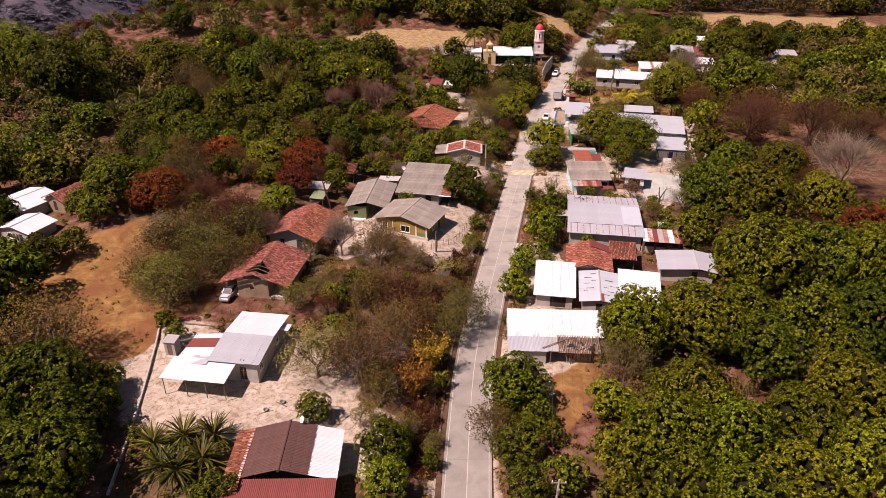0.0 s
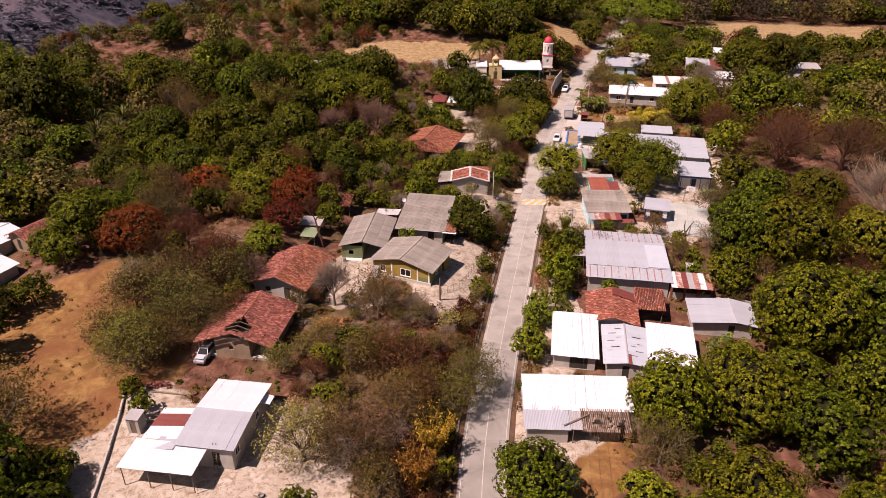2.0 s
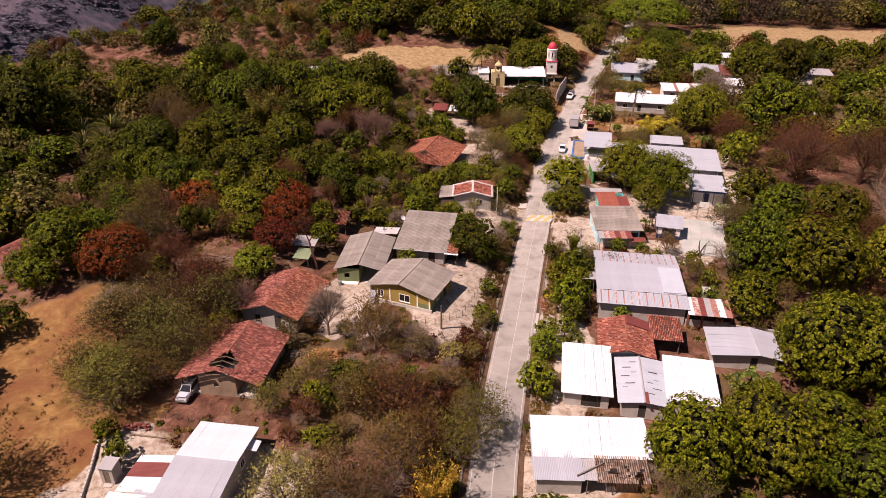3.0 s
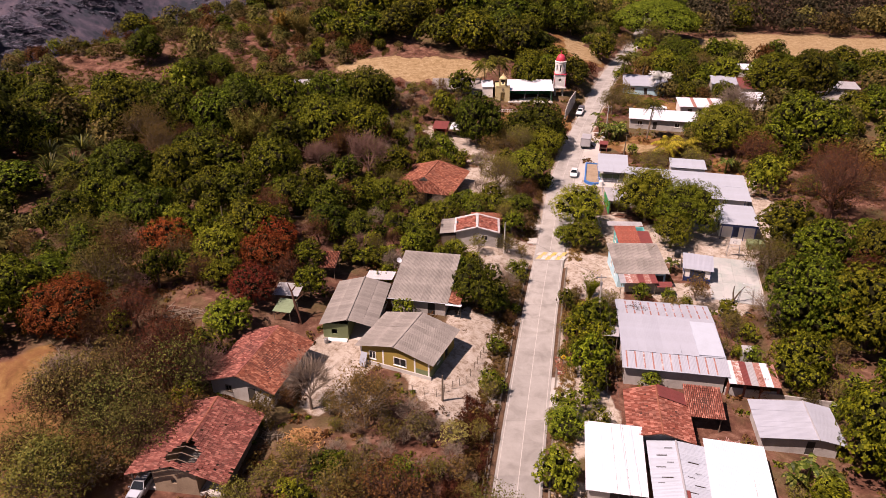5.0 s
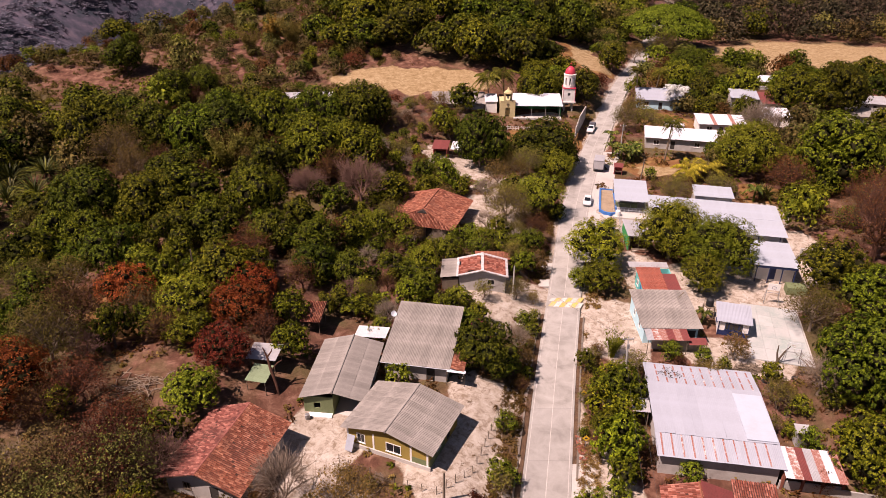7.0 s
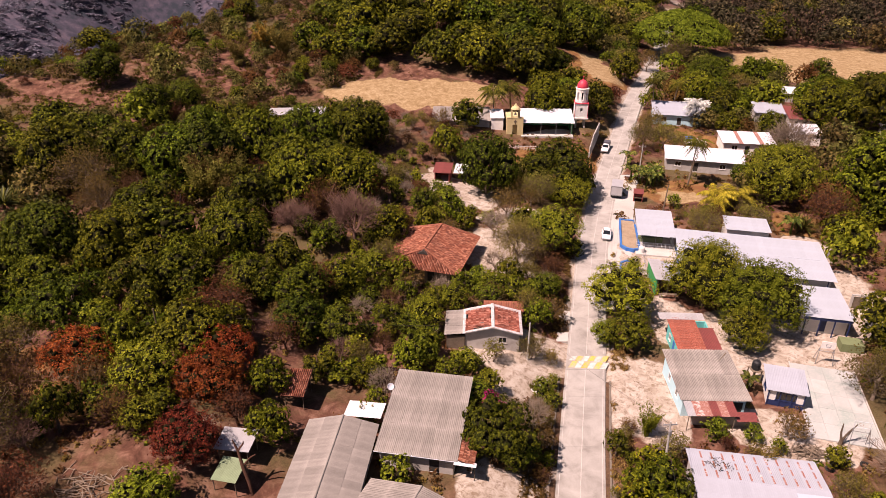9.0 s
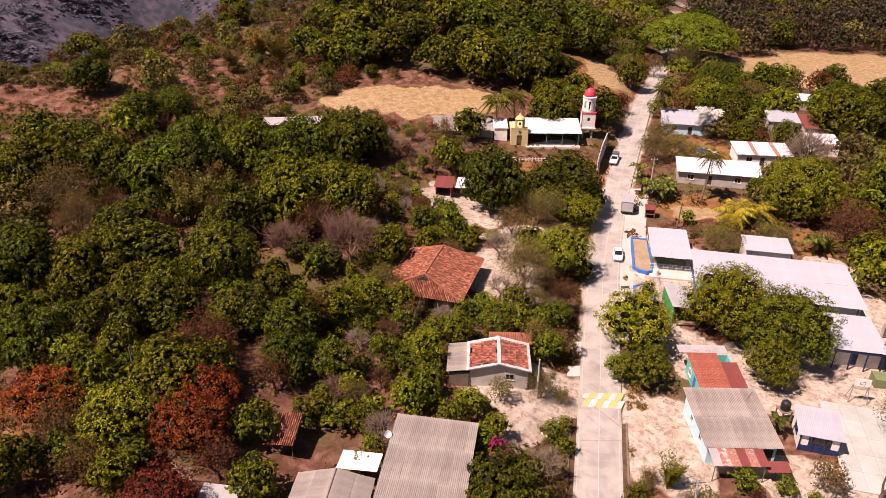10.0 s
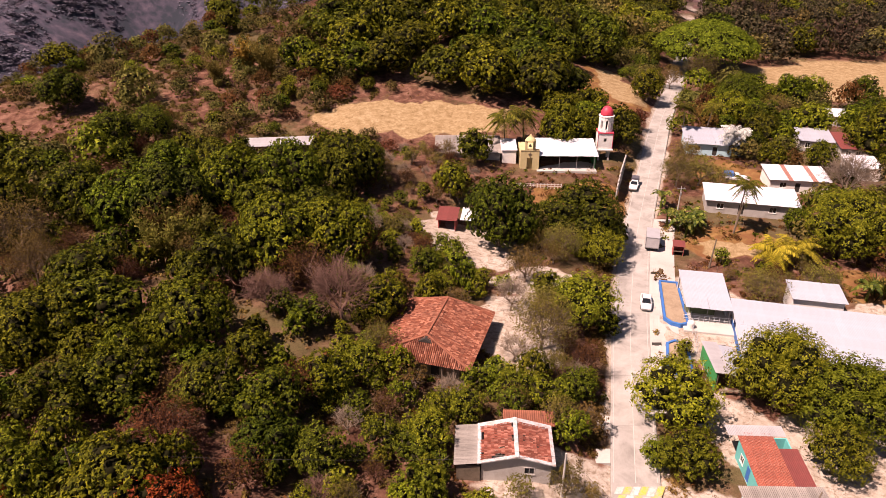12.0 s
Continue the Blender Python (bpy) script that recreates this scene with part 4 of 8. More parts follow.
h = house("small_house", "cement house whose clay tile roof has whitewashed borders", 4.9, 148.2, -3.0)
walls(h, 7.4, 5.2, 2.55, BLOCK, wins=[("front", 4.6, 1.1, 1.0, 0.8)], doors=[("right", 2.0, 0.0, 0.9, 2.0)], peaks={"front": 3.5, "back": 3.5}, trim_mat=BLOCK, door_mat=DARK)
half, rise = 4.1, 1.05
LIME = worn("flaking_limewash", (0.52, 0.53, 0.55), (0.33, 0.25, 0.21), (0.62, 0.62, 0.63), 0.9, 0, 1.8, 6, 0.2, 0.3, 1.0)
for sx in (-1, 1):
    y0, y1 = -3.05, 3.05
    if sx < 0:
        tile_slope(h, (-0.05, y1 - 0.55, 3.62), (0, y0 - y1 + 0.9, 0), (-half + 0.45, 0, -rise + 0.1), CLAY_ORANGE, holes=((0.1, 0.05, 0.09, 0.1), (0.5, 0.0, 0.2, 0.06), (0.95, 0.5, 0.08, 0.2), (0.3, 1.0, 0.15, 0.1), (0.7, 0.4, 0.05, 0.08)))
    else:
        tile_slope(h, (0.3, y0 + 0.35, 3.58), (0, y1 - y0 - 0.9, 0), (half - 0.8, 0, -rise + 0.18), CLAY_ORANGE)
    a, b = sx * 0.0, sx * half
    za, zb = 3.66, 3.66 - rise
    def lip(x0, z0, x1, z1, ya, yb):
        low = [(x0, ya, z0), (x1, ya, z1), (x1, yb, z1), (x0, yb, z0)]
        return Geo().slab(low, [(x, y, z + 0.14) for x, y, z in low])
    part("white_border", lip(a, za, b, zb, y0, y0 + 0.4), LIME, h, "whitewashed mortar border")
    part("white_border", lip(a, za, b, zb, y1 - 0.75, y1), LIME, h)
    part("white_border", lip(b - sx * 0.4, zb + 0.1, b, zb, y0 + 0.4, y1 - 0.75), LIME, h)
part("white_ridge", Geo().box(-0.22, 0.22, -3.05, 3.05, 3.68, 3.82), LIME, h, "whitewashed ridge band")
side_shed(h, -6.6, -4.1, -3.0, 3.0, 2.3, 2.6, FIBRE, **FIBRE_OPT)
part("side_wall", Geo().box(-6.3, -6.15, -2.8, 2.7, -0.5, 2.2).box(-6.15, -3.8, -2.8, -2.65, -0.5, 2.1), WOOD, h)
sheet_slope(h, (4.6, 5.4, 2.9), (-5.8, 0, 0), (0, -2.2, -0.35), [CLAY], width=0.9, pitch=0.25, depth=0.06)

h = house("hip_roofed_house", "house under a large hipped roof of orange-red clay tiles", -3.8, 168.2, -17.0)
h.matrix_world = h.matrix_world @ Matrix.Diagonal((1.12, 1.08, 1.0, 1))
W2, D2, EV, RG = 5.7, 6.3, 2.5, 4.7
walls(h, 8.6, 10.6, 2.5, ADOBE, wins=[("front", 2.2, 0.9, 1.0, 1.0)], doors=[("right", 4.0, 0.0, 1.0, 2.0), ("front", 5.2, 0.0, 1.0, 2.0)], trim_mat=WOOD, door_mat=DARK)
ry0, ry1 = -D2 + 2.6, D2 - 1.3
def hip_clip(front_cut, back_cut, flip):
    # trapezium: full length at the eave, ridge length at the top
    def keep(u, v):
        a, b = front_cut * (1 - v), 1 - back_cut * (1 - v)
        return (a < u < b) if not flip else (1 - b < u < 1 - a)
    return keep
full = 2 * D2
tile_slope(h, (0, -D2, RG), (0, full, 0), (W2, 0, EV - RG), CLAY, clip=hip_clip((ry0 + D2) / full, (D2 - ry1) / full, False))
tile_slope(h, (0, D2, RG), (0, -full, 0), (-W2, 0, EV - RG), CLAY, clip=hip_clip((ry0 + D2) / full, (D2 - ry1) / full, True))
tri_clip = lambda u, v: abs(u - 0.5) < 0.5 * v
tile_slope(h, (-W2, ry0 - 0.1, RG), (2 * W2, 0, 0), (0, -D2 - ry0, EV - RG), CLAY, clip=tri_clip)
tile_slope(h, (W2, ry1, RG), (-2 * W2, 0, 0), (0, D2 - ry1, EV - RG), CLAY, clip=tri_clip)
deck = Geo().add([(-W2, -D2, EV), (W2, -D2, EV), (W2, D2, EV), (-W2, D2, EV), (0, ry0, RG), (0, ry1, RG)], [(0, 1, 4), (1, 2, 5, 4), (2, 3, 5), (3, 0, 4, 5)])
part("roof_deck", deck, CLAY_OLD, h)
for a, b in (((0, ry0, RG), (0, ry1, RG)), ((0, ry0, RG), (-W2, -D2, EV)), ((0, ry0, RG), (W2, -D2, EV)), ((0, ry1, RG), (W2, D2, EV)), ((0, ry1, RG), (-W2, D2, EV))):
    part("hip_cap", Geo().tube([(a[0], a[1], a[2] + 0.16), (b[0], b[1], b[2] + 0.16)], 0.14, 7), CLAY, h)
# no opening is cut: the gablet's inner shade is its dark colour
part("gablet", Geo().slab([(-0.8, ry0 - 0.9, RG - 0.42), (0.8, ry0 - 0.9, RG - 0.42), (0, ry0 - 0.9, RG + 0.1)], [(-0.8, ry0 - 0.1, RG - 0.42), (0.8, ry0 - 0.1, RG - 0.42), (0, ry0 - 0.1, RG + 0.1)]), DARK, h, "solid gablet, dark in colour for the shade of its opening")
for px in (-5.0, -2.5, 0, 2.5, 5.0):
    post(h, px, -6.2, 2.45, 0.08)

h = house("garden_hut", "small hut with a rust-red sheet roof", -2.0, 207.0, -8.0, category="hut")
walls(h, 3.2, 4.4, 2.2, TERRACOTTA_WALL, slopes=(2.1, 2.6), skip=("front",))
shed_over(h, 3.2, 4.4, 2.1, 2.6, 0.3, RED_SHEET, pitch=0.16, depth=0.02)
h = house("garden_hut", "open hut with a white sheet roof", 3.0, 208.0, -8.0, category="hut")
for px, py in ((-2, -2), (2, -2), (2, 2), (-2, 2)):
    post(h, px, py, 2.4)
shed_over(h, 4.4, 4.4, 2.3, 2.6, 0.3, WHITE_SHEET, pitch=0.16, depth=0.02)

h = house("green_lean_to", "small pole shelter with a faded green sheet roof", -23.9, 120.0, -12.0, category="shelter")
shed_over(h, 2.4, 2.6, 1.7, 2.1, 0.15, worn("faded_green_sheet", (0.20, 0.27, 0.16), (0.13, 0.17, 0.1), (0.32, 0.38, 0.26), 0.6), pitch=0.16, depth=0.02)
for px, py in ((-1.2, -1.3), (1.2, -1.3), (1.2, 1.2), (-1.2, 1.2)):
    post(h, px, py, 1.75, 0.05)
h = house("pole_shelter", "pole shelter with a grey sheet roof", -24.2, 124.0, -8.0, category="shelter")
shed_over(h, 3.6, 2.8, 1.9, 2.2, 0.15, ZINC, pitch=0.16, depth=0.02)
for px, py in ((-1.6, -1.2), (1.6, -1.2), (1.6, 1.2), (-1.6, 1.2)):
    post(h, px, py, 1.9, 0.05)
h = house("pole_shelter", "pole shelter with a small red tile roof", -19.7, 134.2, -5.0, category="shelter")
shed_over(h, 2.6, 4.0, 1.9, 2.6, 0.15, CLAY, "tile")
for px, py in ((-1.1, -1.7), (1.1, -1.7), (1.1, 1.7), (-1.1, 1.7)):
    post(h, px, py, 1.95, 0.05)

for x, y, ang, w, d, mat in ((-81.0, 120.0, -25, 8.5, 9.0, WHITE_SHEET), (-74.2, 108.8, -20, 7.0, 5.6, WHITE_SHEET)):
    h = house("white_roofed_cottage", "cottage with a white metal roof among trees", x, y, ang)
    walls(h, w, d, 2.5, BLOCK, wins=[("front", 2.0, 1.0, 0.9, 0.9)], doors=[("front", 4.5, 0.0, 0.9, 2.0)], peaks={"front": 3.3, "back": 3.3}, door_mat=DARK)
    gable_over(h, w, d, 2.5, 3.3, 0.4, ("sheet", mat), ("sheet", mat), sheet={"pitch": 0.2, "depth": 0.02})
h = house("tiled_cottage", "cottage with a weathered clay tile roof", -73.0, 121.5, -25)
walls(h, 5.0, 6.0, 2.4, ADOBE, doors=[("front", 2.0, 0.0, 0.9, 2.0)], peaks={"front": 3.5, "back": 3.5}, door_mat=DARK)
gable_over(h, 5.0, 6.0, 2.4, 3.5, 0.5, ("tile", CLAY_OLD), ("tile", CLAY_OLD))

# ---- houses east of the road ----
h = house("white_shed_house", "block house under bright white corrugated sheets", 17.9, 93.3, -9.5)
walls(h, 5.6, 9.0, 2.4, BLOCK, slopes=(2.1, 2.9), doors=[("front", 2.2, 0.0, 2.4, 1.9)], door_mat=DARK)
shed_over(h, 5.6, 9.0, 2.15, 2.85, 0.45, WHITE_SHEET, pitch=0.2, depth=0.02)
h = house("patched_shed_house", "house under patched white sheets, rust holes drawn as dark strips", 24.5, 90.9, -9.5)
walls(h, 5.2, 8.6, 2.3, BLOCK, doors=[("front", 2.0, 0.0, 0.9, 2.0)], peaks={"front": 2.75, "back": 2.75}, door_mat=DARK)
# solid dark strips on the sheets paint the shade of gaps between them
for k, (u, v, l) in enumerate(((1.2, 0.5, 1.1), (2.3, 1.2, 1.4), (3.4, 0.6, 0.9), (4.1, 1.5, 1.3), (5.6, 0.9, 1.5), (6.4, 1.9, 0.8))):
    for side in (-1, 1):
        o = part("roof_gap", Geo().box(u + side * 0.4, u + side * 0.4 + l * 0.11, -v - l * 0.8, -v, 0.085, 0.1), DARK, h, "dark strip laid on worn sheets for the shade in a gap" if k == 0 else "")
        o.matrix_local = slope_matrix((0, 4.4 * -side, 2.74), (0, side, 0), (side * 3.0, 0, -0.46))
gable_over(h, 5.6, 8.6, 2.3, 2.7, 0.4, ("sheet", PALE_SHEET), ("sheet", PALE_SHEET), sheet={"pitch": 0.2, "depth": 0.02}, cap=ZINC)
part("red_strip", Geo().box(0.15, 0.5, -4.9, -2.6, 2.79, 2.83), RED_SHEET, h, "rust-red strip of sheet")
h = house("white_shed_house", "house under broad bright white sheets", 30.7, 90.9, -12.0)
walls(h, 5.8, 8.2, 2.4, BLOCK, slopes=(2.3, 2.7))
shed_over(h, 5.8, 8.2, 2.3, 2.75, 0.35, WHITE_SHEET, pitch=0.2, depth=0.02)
h = house("roadside_shed_house", "roadside house under stepped white and grey sheets", 15.9, 80.6, -2.5)
walls(h, 12.6, 5.6, 2.4, BLOCK, slopes=(2.3, 2.75), doors=[("front", 3.0, 0.0, 0.9, 2.0)], door_mat=DARK)
shed_over(h, 12.6, 5.6, 2.35, 2.75, 0.35, WHITE_SHEET, pitch=0.2, depth=0.02)
sheet_slope(h, (-6.8, 0.9, 2.62), (5.4, 0, 0), (0, -7.2, -0.45), GREY_SHEET, pitch=0.2, depth=0.02)
sheet_slope(h, (-3.0, -2.9, 2.3), (3.0, 0, 0), (0, -3.2, -0.2), ZINC, pitch=0.2, depth=0.02)
part("side_wall", Geo().box(-6.4, -6.25, -6.0, -2.8, -0.5, 2.1).box(-6.25, -1.6, -6.0, -5.85, -0.5, 2.05), BLOCK, h)
for px in (-1.0, 1.8):
    post(h, px, -6.0, 2.05)
for k in range(9):
    part("fence_board", Geo().box(2.2 + k * 0.27, 2.4 + k * 0.27, -5.6 + (k % 2) * 0.02, -5.56 + (k % 2) * 0.02, -0.3, 2.2 + 0.1 * math.sin(k * 2.3)), WOOD, h)
tile_slope(h, (0.0, -2.8, 2.36), (5.8, 0, 0), (0, -3.4, -0.5), CLAY_GREY, holes=((0.35, 0.6, 0.1, 0.12), (0.8, 0.8, 0.08, 0.2)), sag=0.06)
part("plank", Geo().box(-2.2, 1.6, -0.07, 0.07, 0.0, 0.06), WOOD, h, "plank weighing down the sheets").matrix_local = pose(-0.3, -4.6, 2.42, 0, 0, 32)

h = house("clay_roofed_house", "house under a rust-orange clay tile gable", 24.6, 100.2, -9.5)
walls(h, 6.6, 7.8, 2.4, BLOCK, doors=[("left", 3.0, 0.0, 0.9, 2.0)], peaks={"front": 3.4, "back": 3.4}, door_mat=DARK)
gable_over(h, 6.6, 7.8, 2.4, 3.4, 0.45, ("tile", CLAY_ORANGE), ("tile", CLAY_ORANGE), tile={"sag": 0.05}, cap=CLAY)
sheet_slope(h, (0.15, 2.2, 3.62), (0, 2.3, 0), (3.4, 0, -1.05), RED_SHEET, width=0.8, pitch=0.16, depth=0.02)
h = house("open_tile_shelter", "open shelter under a sagging clay tile slope", 30.8, 102.4, -9.5, category="shelter")
shed_over(h, 3.8, 4.4, 2.2, 2.9, 0.35, CLAY_ORANGE, "tile", sag=0.08)
for px, py in ((-1.8, -2.1), (1.8, -2.1), (1.8, 2.1), (-1.8, 2.1)):
    post(h, px, py, 2.25, 0.07)

h = house("long_grey_house", "long plastered house under a wide pale roof with rust-streaked bands", 30.3, 116.1, -9.0)
walls(h, 12.6, 15.8, 3.0, BLOCK, slopes=None, doors=[("left", 6.0, 0.0, 1.2, 2.1)], wins=[("left", 3.0, 1.0, 1.2, 1.1)], door_mat=DARK)
sheet_slope(h, (-6.75, -5.0, 3.42), (13.5, 0, 0), (0, -3.5, -0.42), GREY_SHEET, width=1.12, pitch=0.19, depth=0.02)
sheet_slope(h, (-6.75, 3.8, 3.62), (13.5, 0, 0), (0, -9.0, -0.12), GREY_SHEET, width=1.12, pitch=0.24, depth=0.006)
sheet_slope(h, (6.75, 3.6, 3.62), (-13.5, 0, 0), (0, 4.9, -0.5), GREY_SHEET, width=1.12, pitch=0.19, depth=0.02)
part("white_panel", Geo().box(3.3, 6.6, -5.0, 3.0, 3.60, 3.70), PALE_SHEET, h, "newer pale sheets")
for k in range(11):
    g = Geo().box(-6.2 + k * 1.13, -6.02 + k * 1.13, -3.3, -0.1, 0.055, 0.062)
    o = part("rust_streak", g, RUST_SHEET, h, "rusted overlap of two sheets" if k == 0 else "")
    o.matrix_local = slope_matrix((0, -5.0, 3.42), (1, 0, 0), (0, -3.5, -0.42))
    for a, b in ((0.4, 1.6), (2.0, 3.0), (3.4, 4.5)):
        g = Geo().box(-6.1 + k * 1.13, -5.9 + k * 1.13, -b, -a, 0.055, 0.062)
        o = part("rust_streak", g, RUST_SHEET, h)
        o.matrix_local = slope_matrix((0, 3.6, 3.62), (-1, 0, 0), (0, 4.9, -0.5))
sheet_slope(h, (6.5, -4.9, 3.1), (6.2, 0, 0), (0, -4.4, -0.45), [WHITE_SHEET, RUST_SHEET, RED_SHEET, ZINC, RUST_SHEET], width=0.9, pitch=0.16, depth=0.025)
part("half_wall", Geo().box(6.45, 13.0, -8.2, -8.05, -0.5, 1.15), BLOCK, h)
for k in range(4):
    c = part("brick_pillar", Geo().box(6.6 + k * 2.05, 6.9 + k * 2.05, -8.3, -8.0, -0.4, 2.6), BRICK, h, "red brick pillar" if k == 0 else "")
sheet_slope(h, (-8.7, 1.2, 3.0), (2.0, 0, 0), (0, -2.4, -0.2), ZINC, pitch=0.2, depth=0.02)
sheet_slope(h, (-9.9, 1.2, 2.9), (1.2, 0, 0), (0, -2.4, -0.2), RUST_SHEET, pitch=0.2, depth=0.02)
for px in (-9.6, -6.9):
    post(h, px, -1.0, 2.7)

h = house("yard_wall", "long low wall of grey cement blocks", 42.8, 105.6, -12.5, category="wall")
for row in range(6):
    for k in range(27):
        off = 0.2 if row % 2 else 0.0
        part("block", Geo().box(-6.4 + k * 0.405 * 1.2 + off, -6.4 + k * 0.405 * 1.2 + off + 0.475, -0.075, 0.075, -0.25 + row * 0.2, -0.06 + row * 0.2), BLOCK, h)

h = house("grey_gabled_house", "house with a pale grey metal gable roof", 40.6, 99.2, -10.0)
walls(h, 8.2, 5.6, 2.2, BLOCK, doors=[("front", 4.8, 0.0, 0.9, 2.0)], door_mat=DARK)
sheet_slope(h, (1.6, -3.4, 2.85), (0, 6.8, 0), (3.2, 0, -0.6), GREY_SHEET, pitch=0.2, depth=0.02)
sheet_slope(h, (1.6, 3.4, 2.85), (0, -6.8, 0), (-6.3, 0, -0.6), GREY_SHEET, pitch=0.2, depth=0.02)
part("ridge_cap", Geo().tube([(1.6, -3.45, 2.9), (1.6, 3.45, 2.9)], 0.1, 8), ZINC, h)

h = house("blue_house", "pale blue house under a weathered grey corrugated roof", 31.6, 138.6, -1.5)
walls(h, 7.7, 8.6, 2.6, PALE_BLUE, slopes=(2.7, 3.4), wins=[("left", 2.4, 1.1, 0.7, 0.9), ("left", 5.6, 1.1, 0.7, 0.9)], doors=[("front", 6.0, 0.0, 1.4, 2.2)], door_mat=DARK)
shed_over(h, 7.9, 8.6, 2.75, 3.45, 0.4, FIBRE, courses=2, **FIBRE_OPT)
sheet_slope(h, (-4.1, -4.4, 2.75), (6.0, 0, 0), (0, -2.8, -0.35), [ZINC, RUST_SHEET, RUST_SHEET, RED_SHEET, RUST_SHEET, RED_SHEET], pitch=0.16, depth=0.025)
sheet_slope(h, (1.8, -5.9, 2.0), (2.6, 0, 0), (0, -1.5, -0.2), RED_SHEET, pitch=0.16, depth=0.025)
for px, py in ((-3.9, -7.0), (-1.0, -7.0), (1.6, -7.0), (4.2, -7.2)):
    post(h, px, py, 2.2)
part("porch_wall", Geo().box(-3.0, 1.8, -5.9, -5.75, -0.4, 1.9).box(1.8, 4.3, -5.9, -5.75, -0.4, 1.7), BLOCK, h)
part("roof_pipe", Geo().tube([(2.5, 2.4, 3.35), (3.9, 4.0, 3.6)], 0.08, 7), WOOD, h, "loose timber on the roof")
h = house("turquoise_shed", "turquoise house under a red sheet roof", 33.1, 147.6, -2.5)
walls(h, 5.2, 6.6, 2.4, TURQUOISE, slopes=(2.5, 3.1), doors=[("left", 3.0, 0.0, 0.9, 2.0)], wins=[("left", 1.2, 1.0, 0.8, 0.8)], door_mat=BLUE_PAINT)
ORANGE_RED = worn("orange_red_sheet", (0.31, 0.082, 0.05), (0.18, 0.05, 0.035), (0.50, 0.30, 0.24), 0.65, 0, 0.7, 5, 0.3, 0.15, 0.7)
sheet_slope(h, (-2.9, 3.8, 3.3), (3.9, 0, 0), (0, -7.5, -0.75), [ORANGE_RED], width=0.85, pitch=0.14, depth=0.04)
sheet_slope(h, (1.0, 1.6, 3.08), (2.1, 0, 0), (0, -5.2, -0.52), RED_SHEET, pitch=0.2, depth=0.02)
sheet_slope(h, (-3.9, 4.9, 3.4), (6.4, 0, 0), (0, -1.6, -0.12), ZINC, pitch=0.2, depth=0.02)

h = house("school_kiosk", "white and navy kiosk with a pale metal roof", 41.9, 138.1, -17.0, category="kiosk")
walls(h, 4.2, 4.4, 2.4, WHITE_WALL, slopes=(2.4, 2.7), wins=[("front", 1.0, 1.0, 2.2, 1.0), ("left", 1.2, 1.0, 1.4, 0.9)], trim_mat=NAVY)
for px in (-2.1, -0.7, 0.7, 2.1):
    part("navy_post", Geo().box(px - 0.06, px + 0.06, -2.32, -2.21, -0.2, 2.4), NAVY, h)
part("navy_band", Geo().box(-2.14, 2.14, -2.24, -2.205, 0.0, 0.8), NAVY, h)
shed_over(h, 4.2, 4.4, 2.4, 2.75, 0.35, GREY_SHEET, pitch=0.2, depth=0.02)

SCHOOL = -12.5
h = house("school_wing", "school wing with white metal roof and navy veranda", 54.8, 155.5, SCHOOL)
walls(h, 6.2, 6.6, 2.9, WHITE_WALL, wins=[("left", 1.0, 1.0, 1.4, 1.1), ("left", 4.0, 1.0, 1.4, 1.1)], doors=[("front", 2.4, 0.0, 1.0, 2.1)], trim_mat=NAVY, door_mat=NAVY)
shed_over(h, 6.8, 8.8, 3.0, 3.2, 0.15, SCHOOL_SHEET, pitch=0.2, depth=0.01)
for px in (-3.0, -1.0, 1.0, 3.0):
    part("veranda_post", Geo().box(px - 0.07, px + 0.07, -4.4, -4.26, -0.2, 3.0), NAVY, h)
part("fascia", Geo().box(-3.3, 3.3, -4.45, -4.41, 2.6, 3.0), NAVY, h)
part("green_cistern", Geo().box(1.4, 4.4, -7.6, -5.6, -0.3, 1.0), GREEN_WALL, h, "pale green cement cistern")
h = house("school_hall", "long school hall under white metal roofs", 49.5, 169.2, SCHOOL - 1.0)
walls(h, 22.6, 11.0, 2.9, WHITE_WALL, wins=[("front", 3.0, 1.0, 1.6, 1.1), ("front", 8.0, 1.0, 1.6, 1.1), ("left", 2.0, 1.0, 1.2, 1.1)], doors=[("front", 1.0, 0.0, 1.1, 2.1), ("front", 12.0, 0.0, 1.1, 2.1)], trim_mat=NAVY, door_mat=BLUE_PAINT)
shed_over(h, 23.2, 12.4, 3.0, 3.55, 0.25, SCHOOL_SHEET, width=1.05, pitch=0.2, depth=0.01, courses=2)
part("blue_dado", Geo().box(-11.32, 11.32, -5.54, -5.505, 0.0, 0.9).box(-11.34, -11.305, -5.5, 5.5, 0.0, 1.1), BLUE_PAINT, h)
for k in range(7):
    part("veranda_post", Geo().box(-11.0 + k * 3.6, -10.88 + k * 3.6, -6.3, -6.18, -0.2, 3.0), NAVY, h)
h = house("school_annex", "school annex with a pale metal roof", 53.0, 180.0, SCHOOL)
walls(h, 7.0, 4.6, 2.9, WHITE_WALL, wins=[("right", 2, 1, 1.2, 1.0)])
shed_over(h, 7.2, 5.0, 3.1, 3.4, 0.2, SCHOOL_SHEET, pitch=0.2, depth=0.01)
h = house("school_canteen", "open school canteen with white roof and railed terrace", 36.7, 181.0, -11.0)
shed_over(h, 6.0, 9.8, 2.8, 3.3, 0.3, SCHOOL_SHEET, width=1.05, pitch=0.2, depth=0.01)
for px in (-3.1, 0.0, 3.1):
    for py in (-4.2, 4.2):
        post(h, px, py, 2.8 if py < 0 else 3.25, 0.06, STEEL)
part("terrace", Geo().box(-3.4, 3.6, -7.2, 4.4, -0.6, 0.12), CONCRETE, h, "pale concrete terrace")
